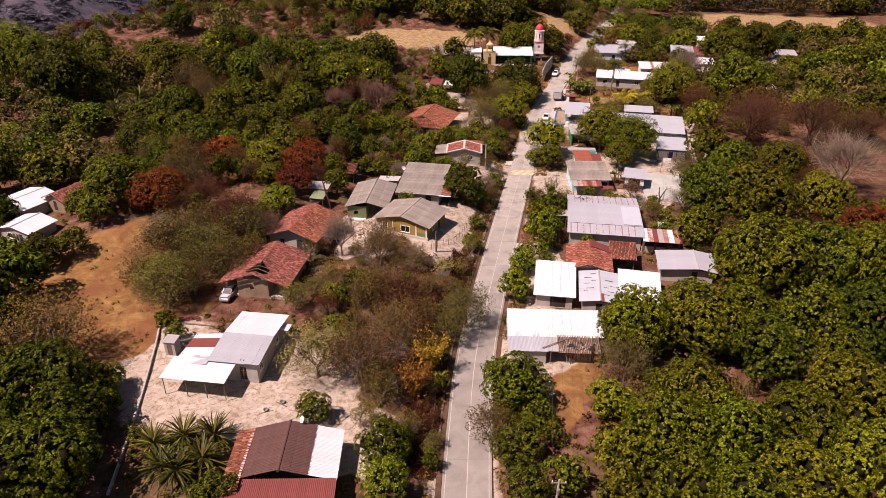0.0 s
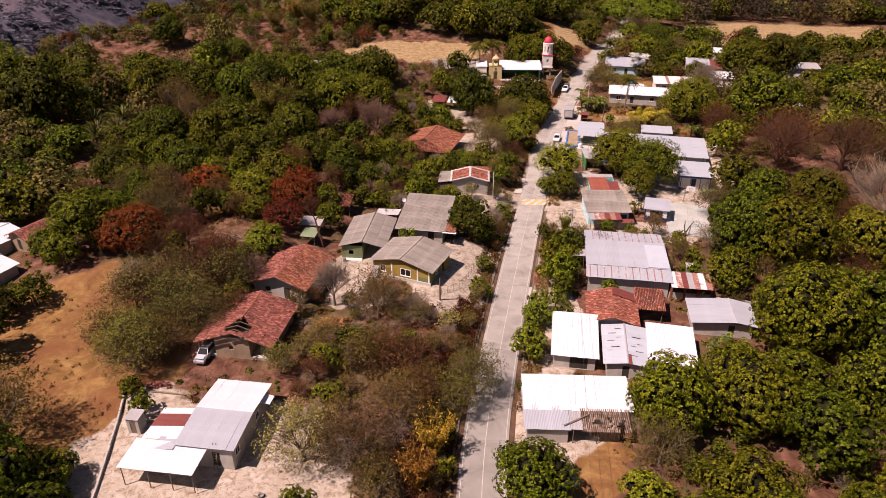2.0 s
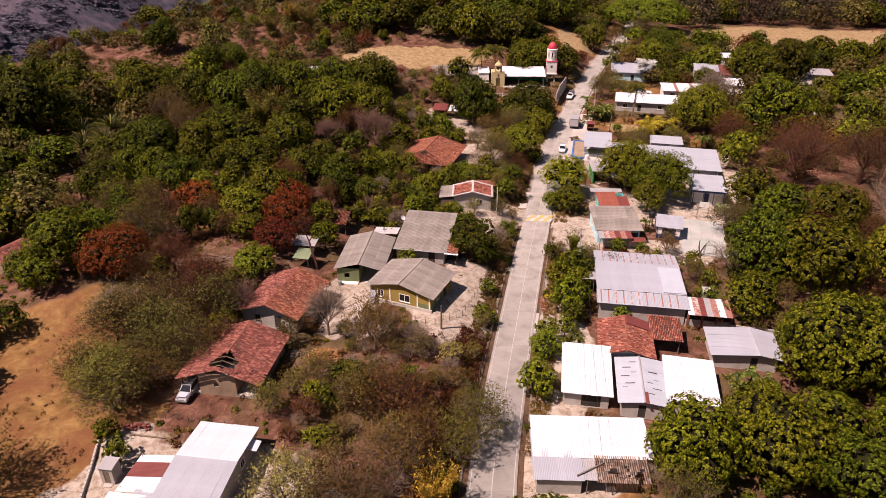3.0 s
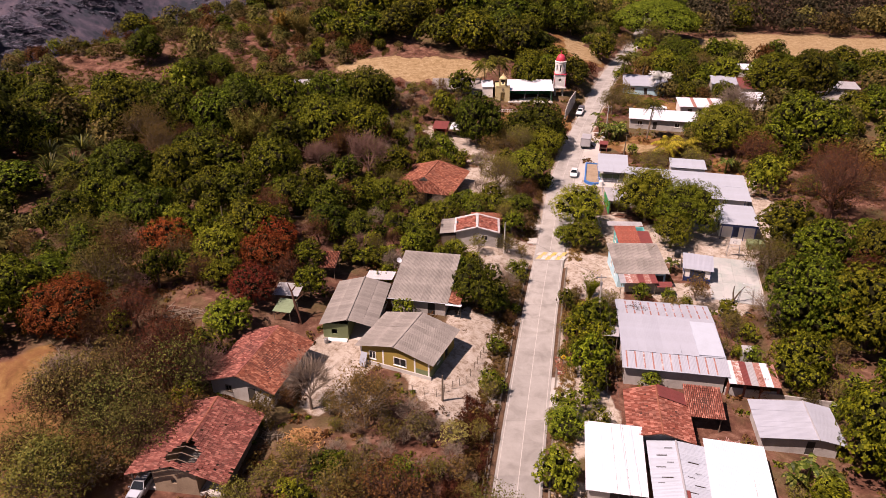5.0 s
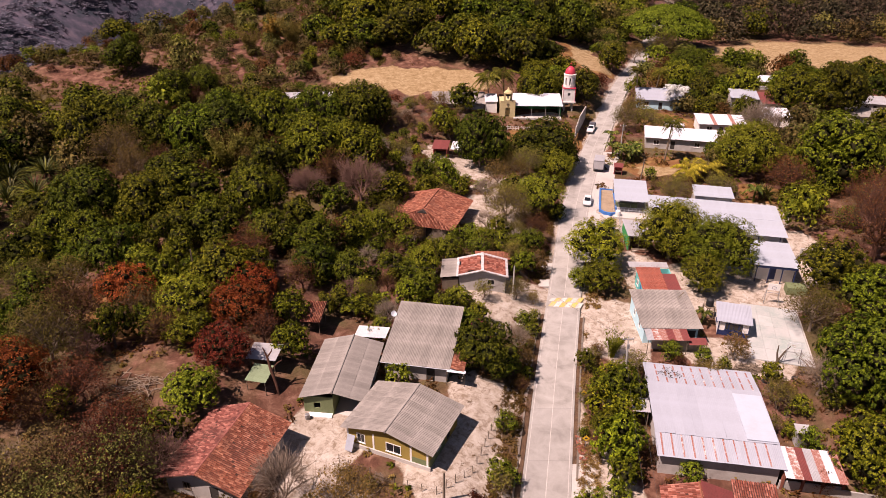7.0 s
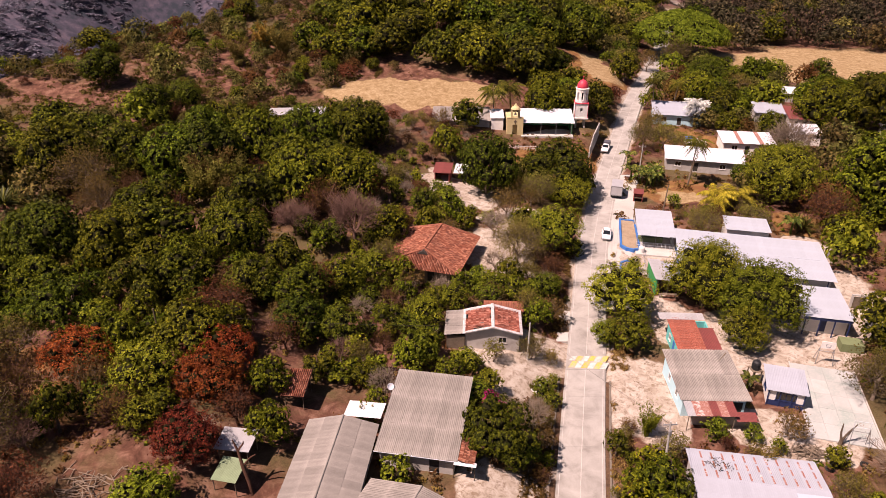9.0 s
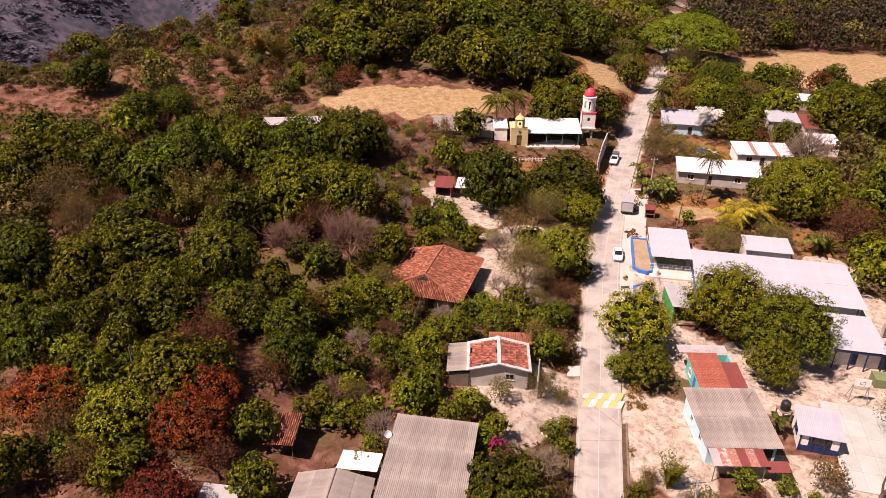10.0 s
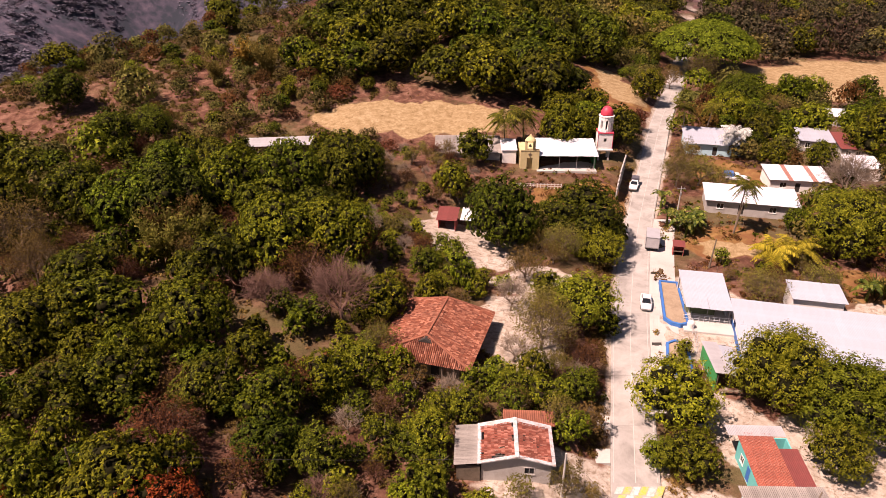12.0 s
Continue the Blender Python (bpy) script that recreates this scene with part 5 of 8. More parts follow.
part("back_wall", Geo().box(-3.2, 3.2, 4.25, 4.4, 0.12, 3.1).box(3.05, 3.2, -2.0, 4.25, 0.12, 3.0), WHITE_WALL, h)
part("counter", Geo().box(-2.8, 1.5, -2.2, -1.6, 0.12, 1.1), GREEN_WALL, h, "green painted counter")
r = new("railing")
r.parent = h
for k in range(10):
    part("baluster", Geo().tube([(-3.2 + k * 0.72, -4.45, 0.12), (-3.2 + k * 0.72, -4.45, 1.1)], 0.025, 6), WHITE_SHEET, r)
part("top_rail", Geo().tube([(-3.3, -4.45, 1.12), (3.5, -4.45, 1.12)], 0.035, 6), WHITE_SHEET, r)
part("mid_rail", Geo().tube([(-3.3, -4.45, 0.6), (3.5, -4.45, 0.6)], 0.025, 6), WHITE_SHEET, r)
part("white_tank", Geo().lathe([(0.5, -0.4), (0.52, 1.0), (0.45, 1.15), (0.2, 1.22)], 14, -2.4, -6.3), WHITE_WALL, h)
h = house("green_stall", "roadside stall with a bright green wall and grey sheet roof", 33.7, 165.3, -4.0, category="stall")
part("green_wall", Geo().box(-1.5, -1.38, -3.3, 3.3, -0.3, 2.5), GREEN_PAINT, h)
part("back_wall", Geo().box(-1.38, 1.5, 3.18, 3.3, -0.3, 2.5), BLOCK, h)
side_shed(h, -1.75, 0.35, -3.5, 3.5, 2.75, 2.6, ZINC, pitch=0.2, depth=0.02)
side_shed(h, 0.3, 2.3, -3.7, 3.0, 2.55, 2.25, GREY_SHEET, pitch=0.2, depth=0.02)
for px, py in ((-1.3, -3.4), (0.3, -3.5), (2.1, -3.5), (2.1, 2.8)):
    post(h, px, py, 2.3, 0.05)
part("bench", Geo().box(-1.0, 1.8, -4.2, -3.8, 0.35, 0.45).box(-0.9, -0.8, -4.1, -3.9, -0.2, 0.35).box(1.6, 1.7, -4.1, -3.9, -0.2, 0.35), WOOD, h)

h = house("long_white_house", "long grey-walled house under a white metal roof", 57.6, 216.2, -13.5)
walls(h, 16.6, 6.4, 2.6, BLOCK, slopes=(2.6, 3.3), wins=[("front", 11.6, 1.0, 1.2, 1.0), ("front", 2.0, 1.0, 1.2, 1.0)], doors=[("front", 6.0, 0.0, 1.0, 2.0)], door_mat=DARK)
shed_over(h, 16.6, 6.8, 2.65, 3.35, 0.4, WHITE_SHEET, width=1.05, pitch=0.2, depth=0.02)
h = house("white_roofed_cottage", "house with a white roof patched in orange rust", 71.0, 226.2, -8.0)
walls(h, 11.5, 6.6, 2.6, WHITE_WALL, slopes=(2.6, 3.2), wins=[("front", 2.0, 1.0, 1.2, 1.0)], doors=[("front", 5.0, 0.0, 1.0, 2.0)], door_mat=DARK)
shed_over(h, 11.5, 6.8, 2.65, 3.25, 0.4, [WHITE_SHEET, WHITE_SHEET, WHITE_SHEET, PATCHY_SHEET, RUST_SHEET], pitch=0.2, depth=0.02)
h = house("turquoise_house", "pale turquoise house under a grey metal roof", 60.6, 247.5, -12.0)
walls(h, 12.0, 9.0, 2.6, PALE_BLUE, slopes=(2.6, 3.6), wins=[("front", 2.0, 1.0, 1.2, 1.0), ("left", 3, 1, 1.2, 1.0)], doors=[("front", 6.0, 0.0, 1.0, 2.0)], door_mat=DARK)
shed_over(h, 12.0, 9.4, 2.65, 3.65, 0.4, GREY_SHEET, pitch=0.2, depth=0.02)
for x, y, w, d, ang, mat, wm in ((93.0, 244.5, 7.5, 10, -14, RED_SHEET, BLOCK), (86.0, 249.5, 7.0, 8.0, -14, GREY_SHEET, BLOCK), (88, 232, 6.0, 6.0, -10, WHITE_SHEET, WHITE_WALL),
                                 (112.0, 232.0, 8.0, 6.0, -10, FIBRE, BLOCK), (120, 243, 7.0, 6.0, -12, ZINC, BLOCK), (101, 268, 6, 5, -12, WHITE_SHEET, BLOCK), (98.0, 205.0, 5.0, 4.0, 10, ZINC, BLOCK)):
    h = house("village_house", "small village house with a single-slope metal roof", x, y, ang, group="far village houses")
    walls(h, w, d, 2.5, wm, slopes=(2.5, 3.1), wins=[("front", 1.0, 1.0, 1.0, 1.0)], doors=[("front", 3.0, 0.0, 0.9, 2.0)], door_mat=DARK)
    shed_over(h, w, d, 2.55, 3.15, 0.4, mat, pitch=0.2, depth=0.02)

# ---- church ----
CH = ground_z(22, 233)
h = house("church", "cream and green village church under a white roof", 23.6, 234.0, -2.0, CH, category="church")
walls(h, 12.6, 7.0, 3.0, GREEN_PAINT, slopes=(3.0, 4.1), skip=("front",))
shed_over(h, 12.8, 8.0, 3.05, 4.15, 0.3, WHITE_SHEET, width=1.05, pitch=0.2, depth=0.02)
part("porch_floor", Geo().box(-6.3, 6.4, -5.2, -3.4, -0.6, 0.06), CONCRETE, h)
for k in range(3):
    post(h, -1.5 + k * 3.7, -4.0, 3.0, 0.07, STEEL)
part("facade", wall_run(4.0, 4.2, [(1.4, 2.6, 0.0, 2.6)], 0.8), CREAM, h, "cream plastered facade").matrix_local = pose(-9.9, -4.4, 0)
part("facade_top", Geo().box(-9.9, -5.9, -4.45, -3.6, 4.2, 4.45).box(-9.0, -8.5, -4.4, -3.6, 4.45, 6.1).box(-7.3, -6.8, -4.4, -3.6, 4.45, 6.1).box(-9.05, -6.75, -4.4, -3.6, 6.1, 6.5), CREAM, h, "cream bell arch")
part("facade_cap", Geo().lathe([(1.15, 6.5), (0.9, 6.9), (0.4, 7.3), (0.05, 7.9)], 12, -7.9, -4.0), CREAM, h)
part("bell", Geo().lathe([(0.36, 5.0), (0.3, 5.1), (0.22, 5.5), (0.1, 5.62)], 12, -7.9, -4.0), STEEL, h, "dark bell")
part("side_block", Geo().box(-9.9, -6.4, -3.58, 3.4, -0.6, 3.6), CREAM, h)
part("facade_cross", Geo().box(-8.0, -7.8, -4.5, -4.42, 3.0, 3.9).box(-8.25, -7.55, -4.5, -4.42, 3.45, 3.62), WOOD, h)
t = house("bell_tower", "white octagonal bell tower with red trim and rose dome", 32.6, 236.6, -4.0, CH - 0.3, category="tower")
t.matrix_world = t.matrix_world @ Matrix.Diagonal((0.98, 0.98, 0.84, 1))
for sx in (-1, 1):
    for sy in (-1, 1):
        part("pillar", Geo().box(sx * 1.1 - 0.2, sx * 1.1 + 0.2, sy * 1.1 - 0.2, sy * 1.1 + 0.2, -1.0, 3.4), BLOCK, t)
part("platform", Geo().box(-1.9, 1.9, -1.9, 1.9, 3.4, 3.7), WHITE_WALL, t)
part("base", wall_run(3.2, 4.2, [(1.3, 1.9, 1.9, 2.9)], 0.3), WHITE_WALL, t).matrix_local = pose(-1.6, -1.6, 3.7)
part("base", Geo().box(-1.6, -1.3, -1.29, 1.6, 3.7, 7.9).box(1.3, 1.6, -1.29, 1.6, 3.7, 7.9).box(-1.29, 1.29, 1.3, 1.6, 3.7, 7.9), WHITE_WALL, t)
part("red_trim", Geo().box(-1.75, 1.75, -1.75, 1.75, 7.9, 8.15).box(-1.68, -1.6, -1.68, -1.6, 3.7, 7.9).box(1.6, 1.68, -1.68, -1.6, 3.7, 7.9).box(1.6, 1.68, 1.5, 1.6, 3.7, 7.9), PINK_RED, t, "rose red trim")
for k in range(8):
    a = k * math.tau / 8 + math.pi / 8
    p = part("belfry_pillar", Geo().box(-0.32, 0.32, -0.18, 0.18, 8.15, 12.0), WHITE_WALL, t)
    p.matrix_local = pose(1.35 * math.cos(a), 1.35 * math.sin(a), 0, 0, 0, math.degrees(a) + 90)
part("belfry_ring", Geo().lathe([(1.62, 8.15), (1.62, 8.9), (1.3, 8.9)], 8), WHITE_WALL, t)
# added dark column, painting the shade seen between the pillars
part("belfry_core", Geo().lathe([(0.5, 8.2), (0.5, 12.0)], 8), DARK, t)
part("cornice", Geo().lathe([(1.60, 11.2), (1.62, 12.0), (1.74, 12.1), (1.74, 12.3), (1.4, 12.4)], 16), WHITE_WALL, t)
part("dome", Geo().lathe([(1.42, 12.4)] + [(1.42 * math.cos(k * math.pi / 20), 12.4 + 2.3 * math.sin(k * math.pi / 20)) for k in range(1, 10)] + [(0.06, 14.75)], 20), PINK_RED, t, "rose red dome", True)
part("finial", Geo().tube([(0, 0, 14.6), (0, 0, 16.0)], 0.05, 6).box(-0.3, 0.3, -0.04, 0.04, 15.5, 15.6), PINK_RED, t)
h = house("parish_house", "low parish building under a grey-brown sheet roof", 2.6, 237.0, -1.0, CH + 0.1)
walls(h, 14.0, 8.0, 2.7, BLOCK, slopes=(2.6, 3.6), wins=[("front", 2, 1, 1.2, 1)], doors=[("front", 6, 0, 1, 2)], door_mat=DARK)
shed_over(h, 14.0, 8.4, 2.65, 3.65, 0.3, FIBRE, **FIBRE_OPT)
h = house("whitewashed_annex", "small whitewashed annex beside the church", 11.4, 235.0, -1.0, CH, category="building")
walls(h, 3.0, 6.0, 3.6, WHITE_WALL)
shed_over(h, 3.0, 6.0, 3.6, 4.1, 0.2, WHITE_SHEET, pitch=0.2, depth=0.02)
w = house("churchyard_wall", "tall stepped cement churchyard wall along the road", 34.4, 226.0, -19.0, ground_z(31, 226) - 1.0, category="wall")
for row in range(9):
    for k in range(16):
        if row < 9 - max(0, (6 - k)) * 0.6:
            part("block", Geo().box(-0.12, 0.12, -8.0 + k * 1.0 + (0.5 if row % 2 else 0), -7.02 + k * 1.0 + (0.5 if row % 2 else 0), row * 0.42, row * 0.42 + 0.41), BLOCK, w)
f = house("church_fence", "white picket rail before the church", 16.5, 222.6, -5.0, category="fence")
for k in range(15):
    part("picket", Geo().box(-5 + k * 0.7, -4.88 + k * 0.7, -0.05, 0.05, -0.3, 1.0), WHITE_WALL, f)
part("rail", Geo().box(-5.1, 5.0, -0.07, -0.052, 0.75, 0.87).box(-5.1, 5.0, -0.07, -0.052, 0.35, 0.45), WHITE_WALL, f)
h = house("hillside_house", "long low house with a white sheet roof above the mango trees", -39.6, 238.0, 6.0)
walls(h, 15.0, 3.6, 2.1, STAINED, slopes=(2.0, 2.5), wins=[("front", 2, 0.8, 1.2, 0.8), ("front", 9, 0.8, 1.2, 0.8)], doors=[("front", 6, 0, 1, 1.9)], door_mat=DARK)
shed_over(h, 15.0, 3.8, 2.05, 2.6, 0.3, ZINC, pitch=0.2, depth=0.02)


# ---- vehicles ----
def wheel(parent, x, y, r=0.32, w=0.2):
    wh = part("wheel", Geo().lathe([(r * 0.55, -w / 2), (r * 0.95, -w / 2), (r, -w * 0.35), (r, w * 0.35), (r * 0.95, w / 2), (r * 0.55, w / 2)], 18), TYRE, parent, "worn black tyre")
    wh.matrix_local = pose(x, y, r, 0, 90, 0)
    part("rim", Geo().lathe([(0.05, -w * 0.42), (r * 0.55, -w * 0.45), (r * 0.58, 0), (r * 0.55, w * 0.45), (0.05, w * 0.42)], 14), STEEL, wh)


def body_shell(w, rows, inset=0.0):
    """A car body from cross-sections: (y, belt width share, sill z, belt z)."""
    g = Geo()
    rings = []
    for y, share, z0, z1 in rows:
        hw = w / 2 * share
        rings.append([(-hw * 0.92, y, z0), (hw * 0.92, y, z0), (hw, y, z0 + (z1 - z0) * 0.35), (hw * 0.98, y, z0 + (z1 - z0) * 0.8), (hw * 0.86, y, z1), (-hw * 0.86, y, z1), (-hw * 0.98, y, z0 + (z1 - z0) * 0.8), (-hw, y, z0 + (z1 - z0) * 0.35)])
    n = 8
    verts = [p for ring in rings for p in ring]
    faces = [(i * n + k, i * n + (k + 1) % n, (i + 1) * n + (k + 1) % n, (i + 1) * n + k) for i in range(len(rings) - 1) for k in range(n)]
    faces += [tuple(range(n - 1, -1, -1)), tuple(range((len(rings) - 1) * n, len(rings) * n))]
    return g.add(verts, faces)


def cabin(w, y0, y1, ya, yb, z0, z1, shrink=0.8):
    """A glasshouse: base from y0 to y1, roof from ya to yb."""
    a, b = w / 2, w / 2 * shrink
    return [(-a, y0, z0), (a, y0, z0), (a, y1, z0), (-a, y1, z0)], [(-b, ya, z1), (b, ya, z1), (b, yb, z1), (-b, yb, z1)]


def car(name, label, x, y, angle, paint, length=4.2, w=1.68, pickup=False, rusty=False, cover=TARP):
    """A car that faces -y of its own frame."""
    ob = thing(name, label, "car" if not pickup else "pickup", pose(x, y, ground_z(x, y) + 0.06, 0, 0, angle))
    h = length / 2
    rows = [(-h, 0.8, 0.35, 0.62), (-h + 0.12, 0.93, 0.25, 0.74), (-h + 0.9, 1.0, 0.22, 0.88), (-0.3, 1.0, 0.22, 0.93), (h - 0.9, 1.0, 0.22, 0.93), (h - 0.1, 0.94, 0.28, 0.88), (h, 0.84, 0.38, 0.8)]
    part("body", body_shell(w, rows), paint, ob, smooth=False)
    lo, hi = cabin(w * 0.86, -0.95, 0.6 if pickup else h - 0.55, -0.35, 0.35 if pickup else h - 1.15, 0.9, 1.42)
    part("cabin_glass", Geo().slab(lo, hi), GLASS, ob, "dark car windows")
    part("roof", Geo().slab([(x * 1.02, y, z - 0.01) for x, y, z in hi], [(x * 0.96, y * 0.97, z + 0.06) for x, y, z in hi]), paint, ob)
    for sx in (-1, 1):
        for i in (0, 3):
            j = i
            a, b = Vector(lo[j if sx < 0 else (1 if i == 0 else 2)]), Vector(hi[j if sx < 0 else (1 if i == 0 else 2)])
            part("pillar", Geo().tube([a * 1.0, b * 1.0], 0.045, 5), paint, ob)
        part("headlight", Geo().box(sx * w * 0.34 - 0.13, sx * w * 0.34 + 0.13, -h - 0.015, -h + 0.1, 0.52, 0.66), WHITE_SHEET, ob, "pale headlight")
        part("tail_light", Geo().box(sx * w * 0.36 - 0.1, sx * w * 0.36 + 0.1, h - 0.06, h + 0.015, 0.55, 0.76), RED_SHEET, ob, "red tail light")
        part("mirror", Geo().box(sx * (w / 2 + 0.02), sx * (w / 2 + 0.16), -0.85, -0.72, 0.95, 1.06), paint, ob)
        wheel(ob, sx * (w / 2 - 0.1), -h + 0.78)
        wheel(ob, sx * (w / 2 - 0.1), h - 0.8)
    part("bumper", Geo().box(-w * 0.44, w * 0.44, -h - 0.07, -h + 0.05, 0.3, 0.46), STEEL, ob)
    part("bumper", Geo().box(-w * 0.44, w * 0.44, h - 0.05, h + 0.07, 0.32, 0.48), STEEL, ob)
    if pickup:
        part("cargo_cover", Geo().slab([(-0.82, 0.7, 0.93), (0.82, 0.7, 0.93), (0.82, h - 0.05, 0.93), (-0.82, h - 0.05, 0.93)], [(-0.72, 0.75, 1.78), (0.72, 0.75, 1.78), (0.72, h - 0.1, 1.78), (-0.72, h - 0.1, 1.78)]), cover, ob, "canvas cargo cover")
    if rusty:
        part("bonnet", Geo().box(-0.6, 0.6, -h + 0.2, -1.05, 0.9, 0.93), PALE_SHEET, ob, "faded pale bonnet")
    return ob


car("parked_car", "small white hatchback parked on the road", 28.3, 181.6, -14, CAR_WHITE, 4.0)
car("pickup_truck", "white pickup with a dark canvas cargo cover", 37.4, 226.0, -20, CAR_WHITE, 4.9, 1.75, True)
car("old_car", "derelict pale car with a faded bonnet under the eave", -33.0, 89.4, -8, CAR_GREY, 4.4, 1.7, False, True)
car("pickup_truck", "white pickup with a bright blue tarpaulin parked behind the house", 60.2, 229.4, 78, CAR_WHITE, 5.2, 1.9, True, False, BLUE_PAINT)
t = thing("box_truck", "small box truck with a dented grey cargo box", "truck", pose(34.6, 201.4, ground_z(34.6, 201.4) + 0.05, 0, 0, -16))
part("cargo_box", Geo().box(-1.15, 1.15, -2.3, 1.9, 0.75, 2.75), ZINC, t, "dented grey metal box")
part("box_edge", Geo().box(-1.18, 1.18, -2.34, -2.3, 0.7, 0.86).box(-1.18, 1.18, -2.34, -2.3, 2.66, 2.78).box(-1.18, -1.08, -2.34, -2.3, 0.86, 2.66).box(1.08, 1.18, -2.34, -2.3, 0.86, 2.66), STEEL, t)
part("cab", Geo().slab([(-1.0, 2.0, 0.6), (1.0, 2.0, 0.6), (1.0, 3.5, 0.6), (-1.0, 3.5, 0.6)], [(-0.95, 2.0, 2.1), (0.95, 2.0, 2.1), (0.9, 3.0, 2.1), (-0.9, 3.0, 2.1)]), CAR_WHITE, t)
part("chassis", Geo().box(-0.5, 0.5, -2.2, 3.2, 0.5, 0.75), BLACK_PLASTIC, t)
for sx in (-0.95, 0.95):
    wheel(t, sx, -1.3, 0.4, 0.25)
    wheel(t, sx, 2.7, 0.4, 0.25)

# ---- poles and cables ----
def pole(x, y, h, lean=0.0, arms=True, wood=False, group="utility poles"):
    ob = thing("utility_pole", "tall concrete utility pole with a crossarm" if not wood else "dark wooden post standing in the yard", "pole", pose(x, y, ground_z(x, y), 0, lean, 0), group)
    mat = WOOD if wood else CONCRETE
    part("mast", Geo().tube([(0, 0, -0.5), (0, 0, h * 0.5), (0, 0, h)], [0.16, 0.13, 0.09], 10), mat, ob)
    if arms:
        part("crossarm", Geo().box(-0.75, 0.75, -0.05, 0.05, h - 0.5, h - 0.38), STEEL, ob)
        for k in (-0.65, 0, 0.65):
            part("insulator", Geo().lathe([(0.04, h - 0.38), (0.06, h - 0.32), (0.03, h - 0.26), (0.05, h - 0.2), (0.02, h - 0.15)], 8, k, 0), WHITE_WALL, ob)
        part("transformer_box", Geo().lathe([(0.16, h - 1.7), (0.18, h - 1.65), (0.18, h - 1.1), (0.14, h - 1.05)], 10, 0, -0.22), STEEL, ob)
    return Vector((x + math.sin(math.radians(lean)) * h, y, ground_z(x, y) + h - 0.35))


def cable(a, b, sag=0.5, r=0.012):
    pts = [a.lerp(b, i / 12) - Vector((0, 0, sag * 4 * (i / 12) * (1 - i / 12))) for i in range(13)]
    tagged(new("overhead_cable", Geo().tube(pts, r, 4).mesh("overhead_cable", CABLE)), "thin dark overhead cable between poles", "cable", "overhead cables")


tops = [pole(10.9, 47.0, 7.5, 2), pole(22.6, 124.2, 8.2, -3), pole(41.3, 209.6, 8.0)]
for dx in (-0.6, 0.6):
    cable(tops[0] + Vector((dx, 0, 0)), tops[1] + Vector((dx, 0, 0)), 1.4)
west = pole(9.6, 144.4, 6.0, 0, False)
far_west = Vector((-38.0, 140.0, ground_z(-38, 140) + 6.5))
pole(-38.0, 140.0, 7.0, 0, False, True)
cable(west, far_west, 0.8)
cable(tops[1], west, 0.5)
pole(51.2, 206.3, 6.5, 6, False, True)
pole(42.2, 193.4, 5.5, 3, False, True)
pole(-1.2, 103.5, 4.0, 0, False, True)

# ---- fences, walls and yards ----
def post_fence(name, label, pts, gap, h, mat, wires=3, r=0.05):
    ob = thing(name, label, "fence", Matrix.Identity(4))
    line = []
    for (xa, ya), (xb, yb) in zip(pts, pts[1:]):
        n = max(1, round(math.hypot(xb - xa, yb - ya) / gap))
        line += [(xa + (xb - xa) * i / n, ya + (yb - ya) * i / n) for i in range(n)]
    line.append(pts[-1])
    for i, (x, y) in enumerate(line):
        z = ground_z(x, y)
        wob = 0.08 * math.sin(i * 5.1)
        part("post", Geo().tube([(x, y, z - 0.3), (x + wob * 0.5, y, z + h * 0.6), (x + wob, y + wob * 0.5, z + h * (1 + wob))], [r, r * 0.9, r * 0.8], 6), mat, ob)
    for k in range(wires):
        zz = h * (k + 1) / (wires + 0.4)
        part("wire", Geo().tube([(x, y, ground_z(x, y) + zz) for x, y in line], 0.008, 3, False), CABLE, ob)
    return ob


def stone_wall(name, label, pts, h, mat, step=0.55, thick=0.22, rows=2):
    ob = thing(name, label, "wall", Matrix.Identity(4))
    rng = random.Random(len(pts) * 7 + int(pts[0][0]))
    for (xa, ya), (xb, yb) in zip(pts, pts[1:]):
        L = math.hypot(xb - xa, yb - ya)
        n = max(1, round(L / step))
        ang = math.degrees(math.atan2(yb - ya, xb - xa))
        for row in range(rows):
            for i in range(n):
                f = (i + 0.5 + (0.25 if row % 2 else 0)) / n
                x, y = xa + (xb - xa) * f, ya + (yb - ya) * f
                s = part("stone", Geo().box(-step * 0.47, step * 0.47, -thick / 2, thick / 2, -0.02, h / rows - 0.015), mat, ob)
                s.matrix_local = pose(x, y, ground_z(x, y) + row * h / rows - 0.05, rng.uniform(-3, 3), rng.uniform(-3, 3), ang + rng.uniform(-3, 3))
    return ob


stone_wall("yard_wall", "low grey cement wall round the swept yard", ((-41.2, 82.5), (-40.0, 77.0), (-38.4, 68.0), (-37.2, 60.0), (-36.0, 52.0)), 0.5, BLOCK)
post_fence("wire_fence", "rustic post and wire fence in the scrub", ((-38, 85.6), (-34.5, 85.0), (-30.0, 84.0), (-24, 83.6)), 1.4, 1.1, WOOD)
post_fence("wire_fence", "crooked post fence before the ochre house", ((-12.8, 108.8), (-8.0, 106.0), (-2.0, 104.2), (2.0, 108.0), (4.5, 115.0), (7.5, 124.0)), 1.5, 1.2, WOOD)
post_fence("wire_fence", "roadside post fence along the ditch", ((-1.5, 58.0), (-0.6, 72.0), (2.2, 86.0), (4.6, 98.0)), 1.8, 1.2, WOOD)
post_fence("wire_fence", "wire fence around the grassy yard", ((45.5, 211.0), (52.0, 209.6), (60.0, 207.6), (66.0, 206.0)), 2.2, 1.2, WOOD)
post_fence("wire_fence", "wire fence at the edge of the yard", ((43.0, 192.0), (50.0, 190.6), (57.0, 189.0)), 2.5, 1.1, WOOD)
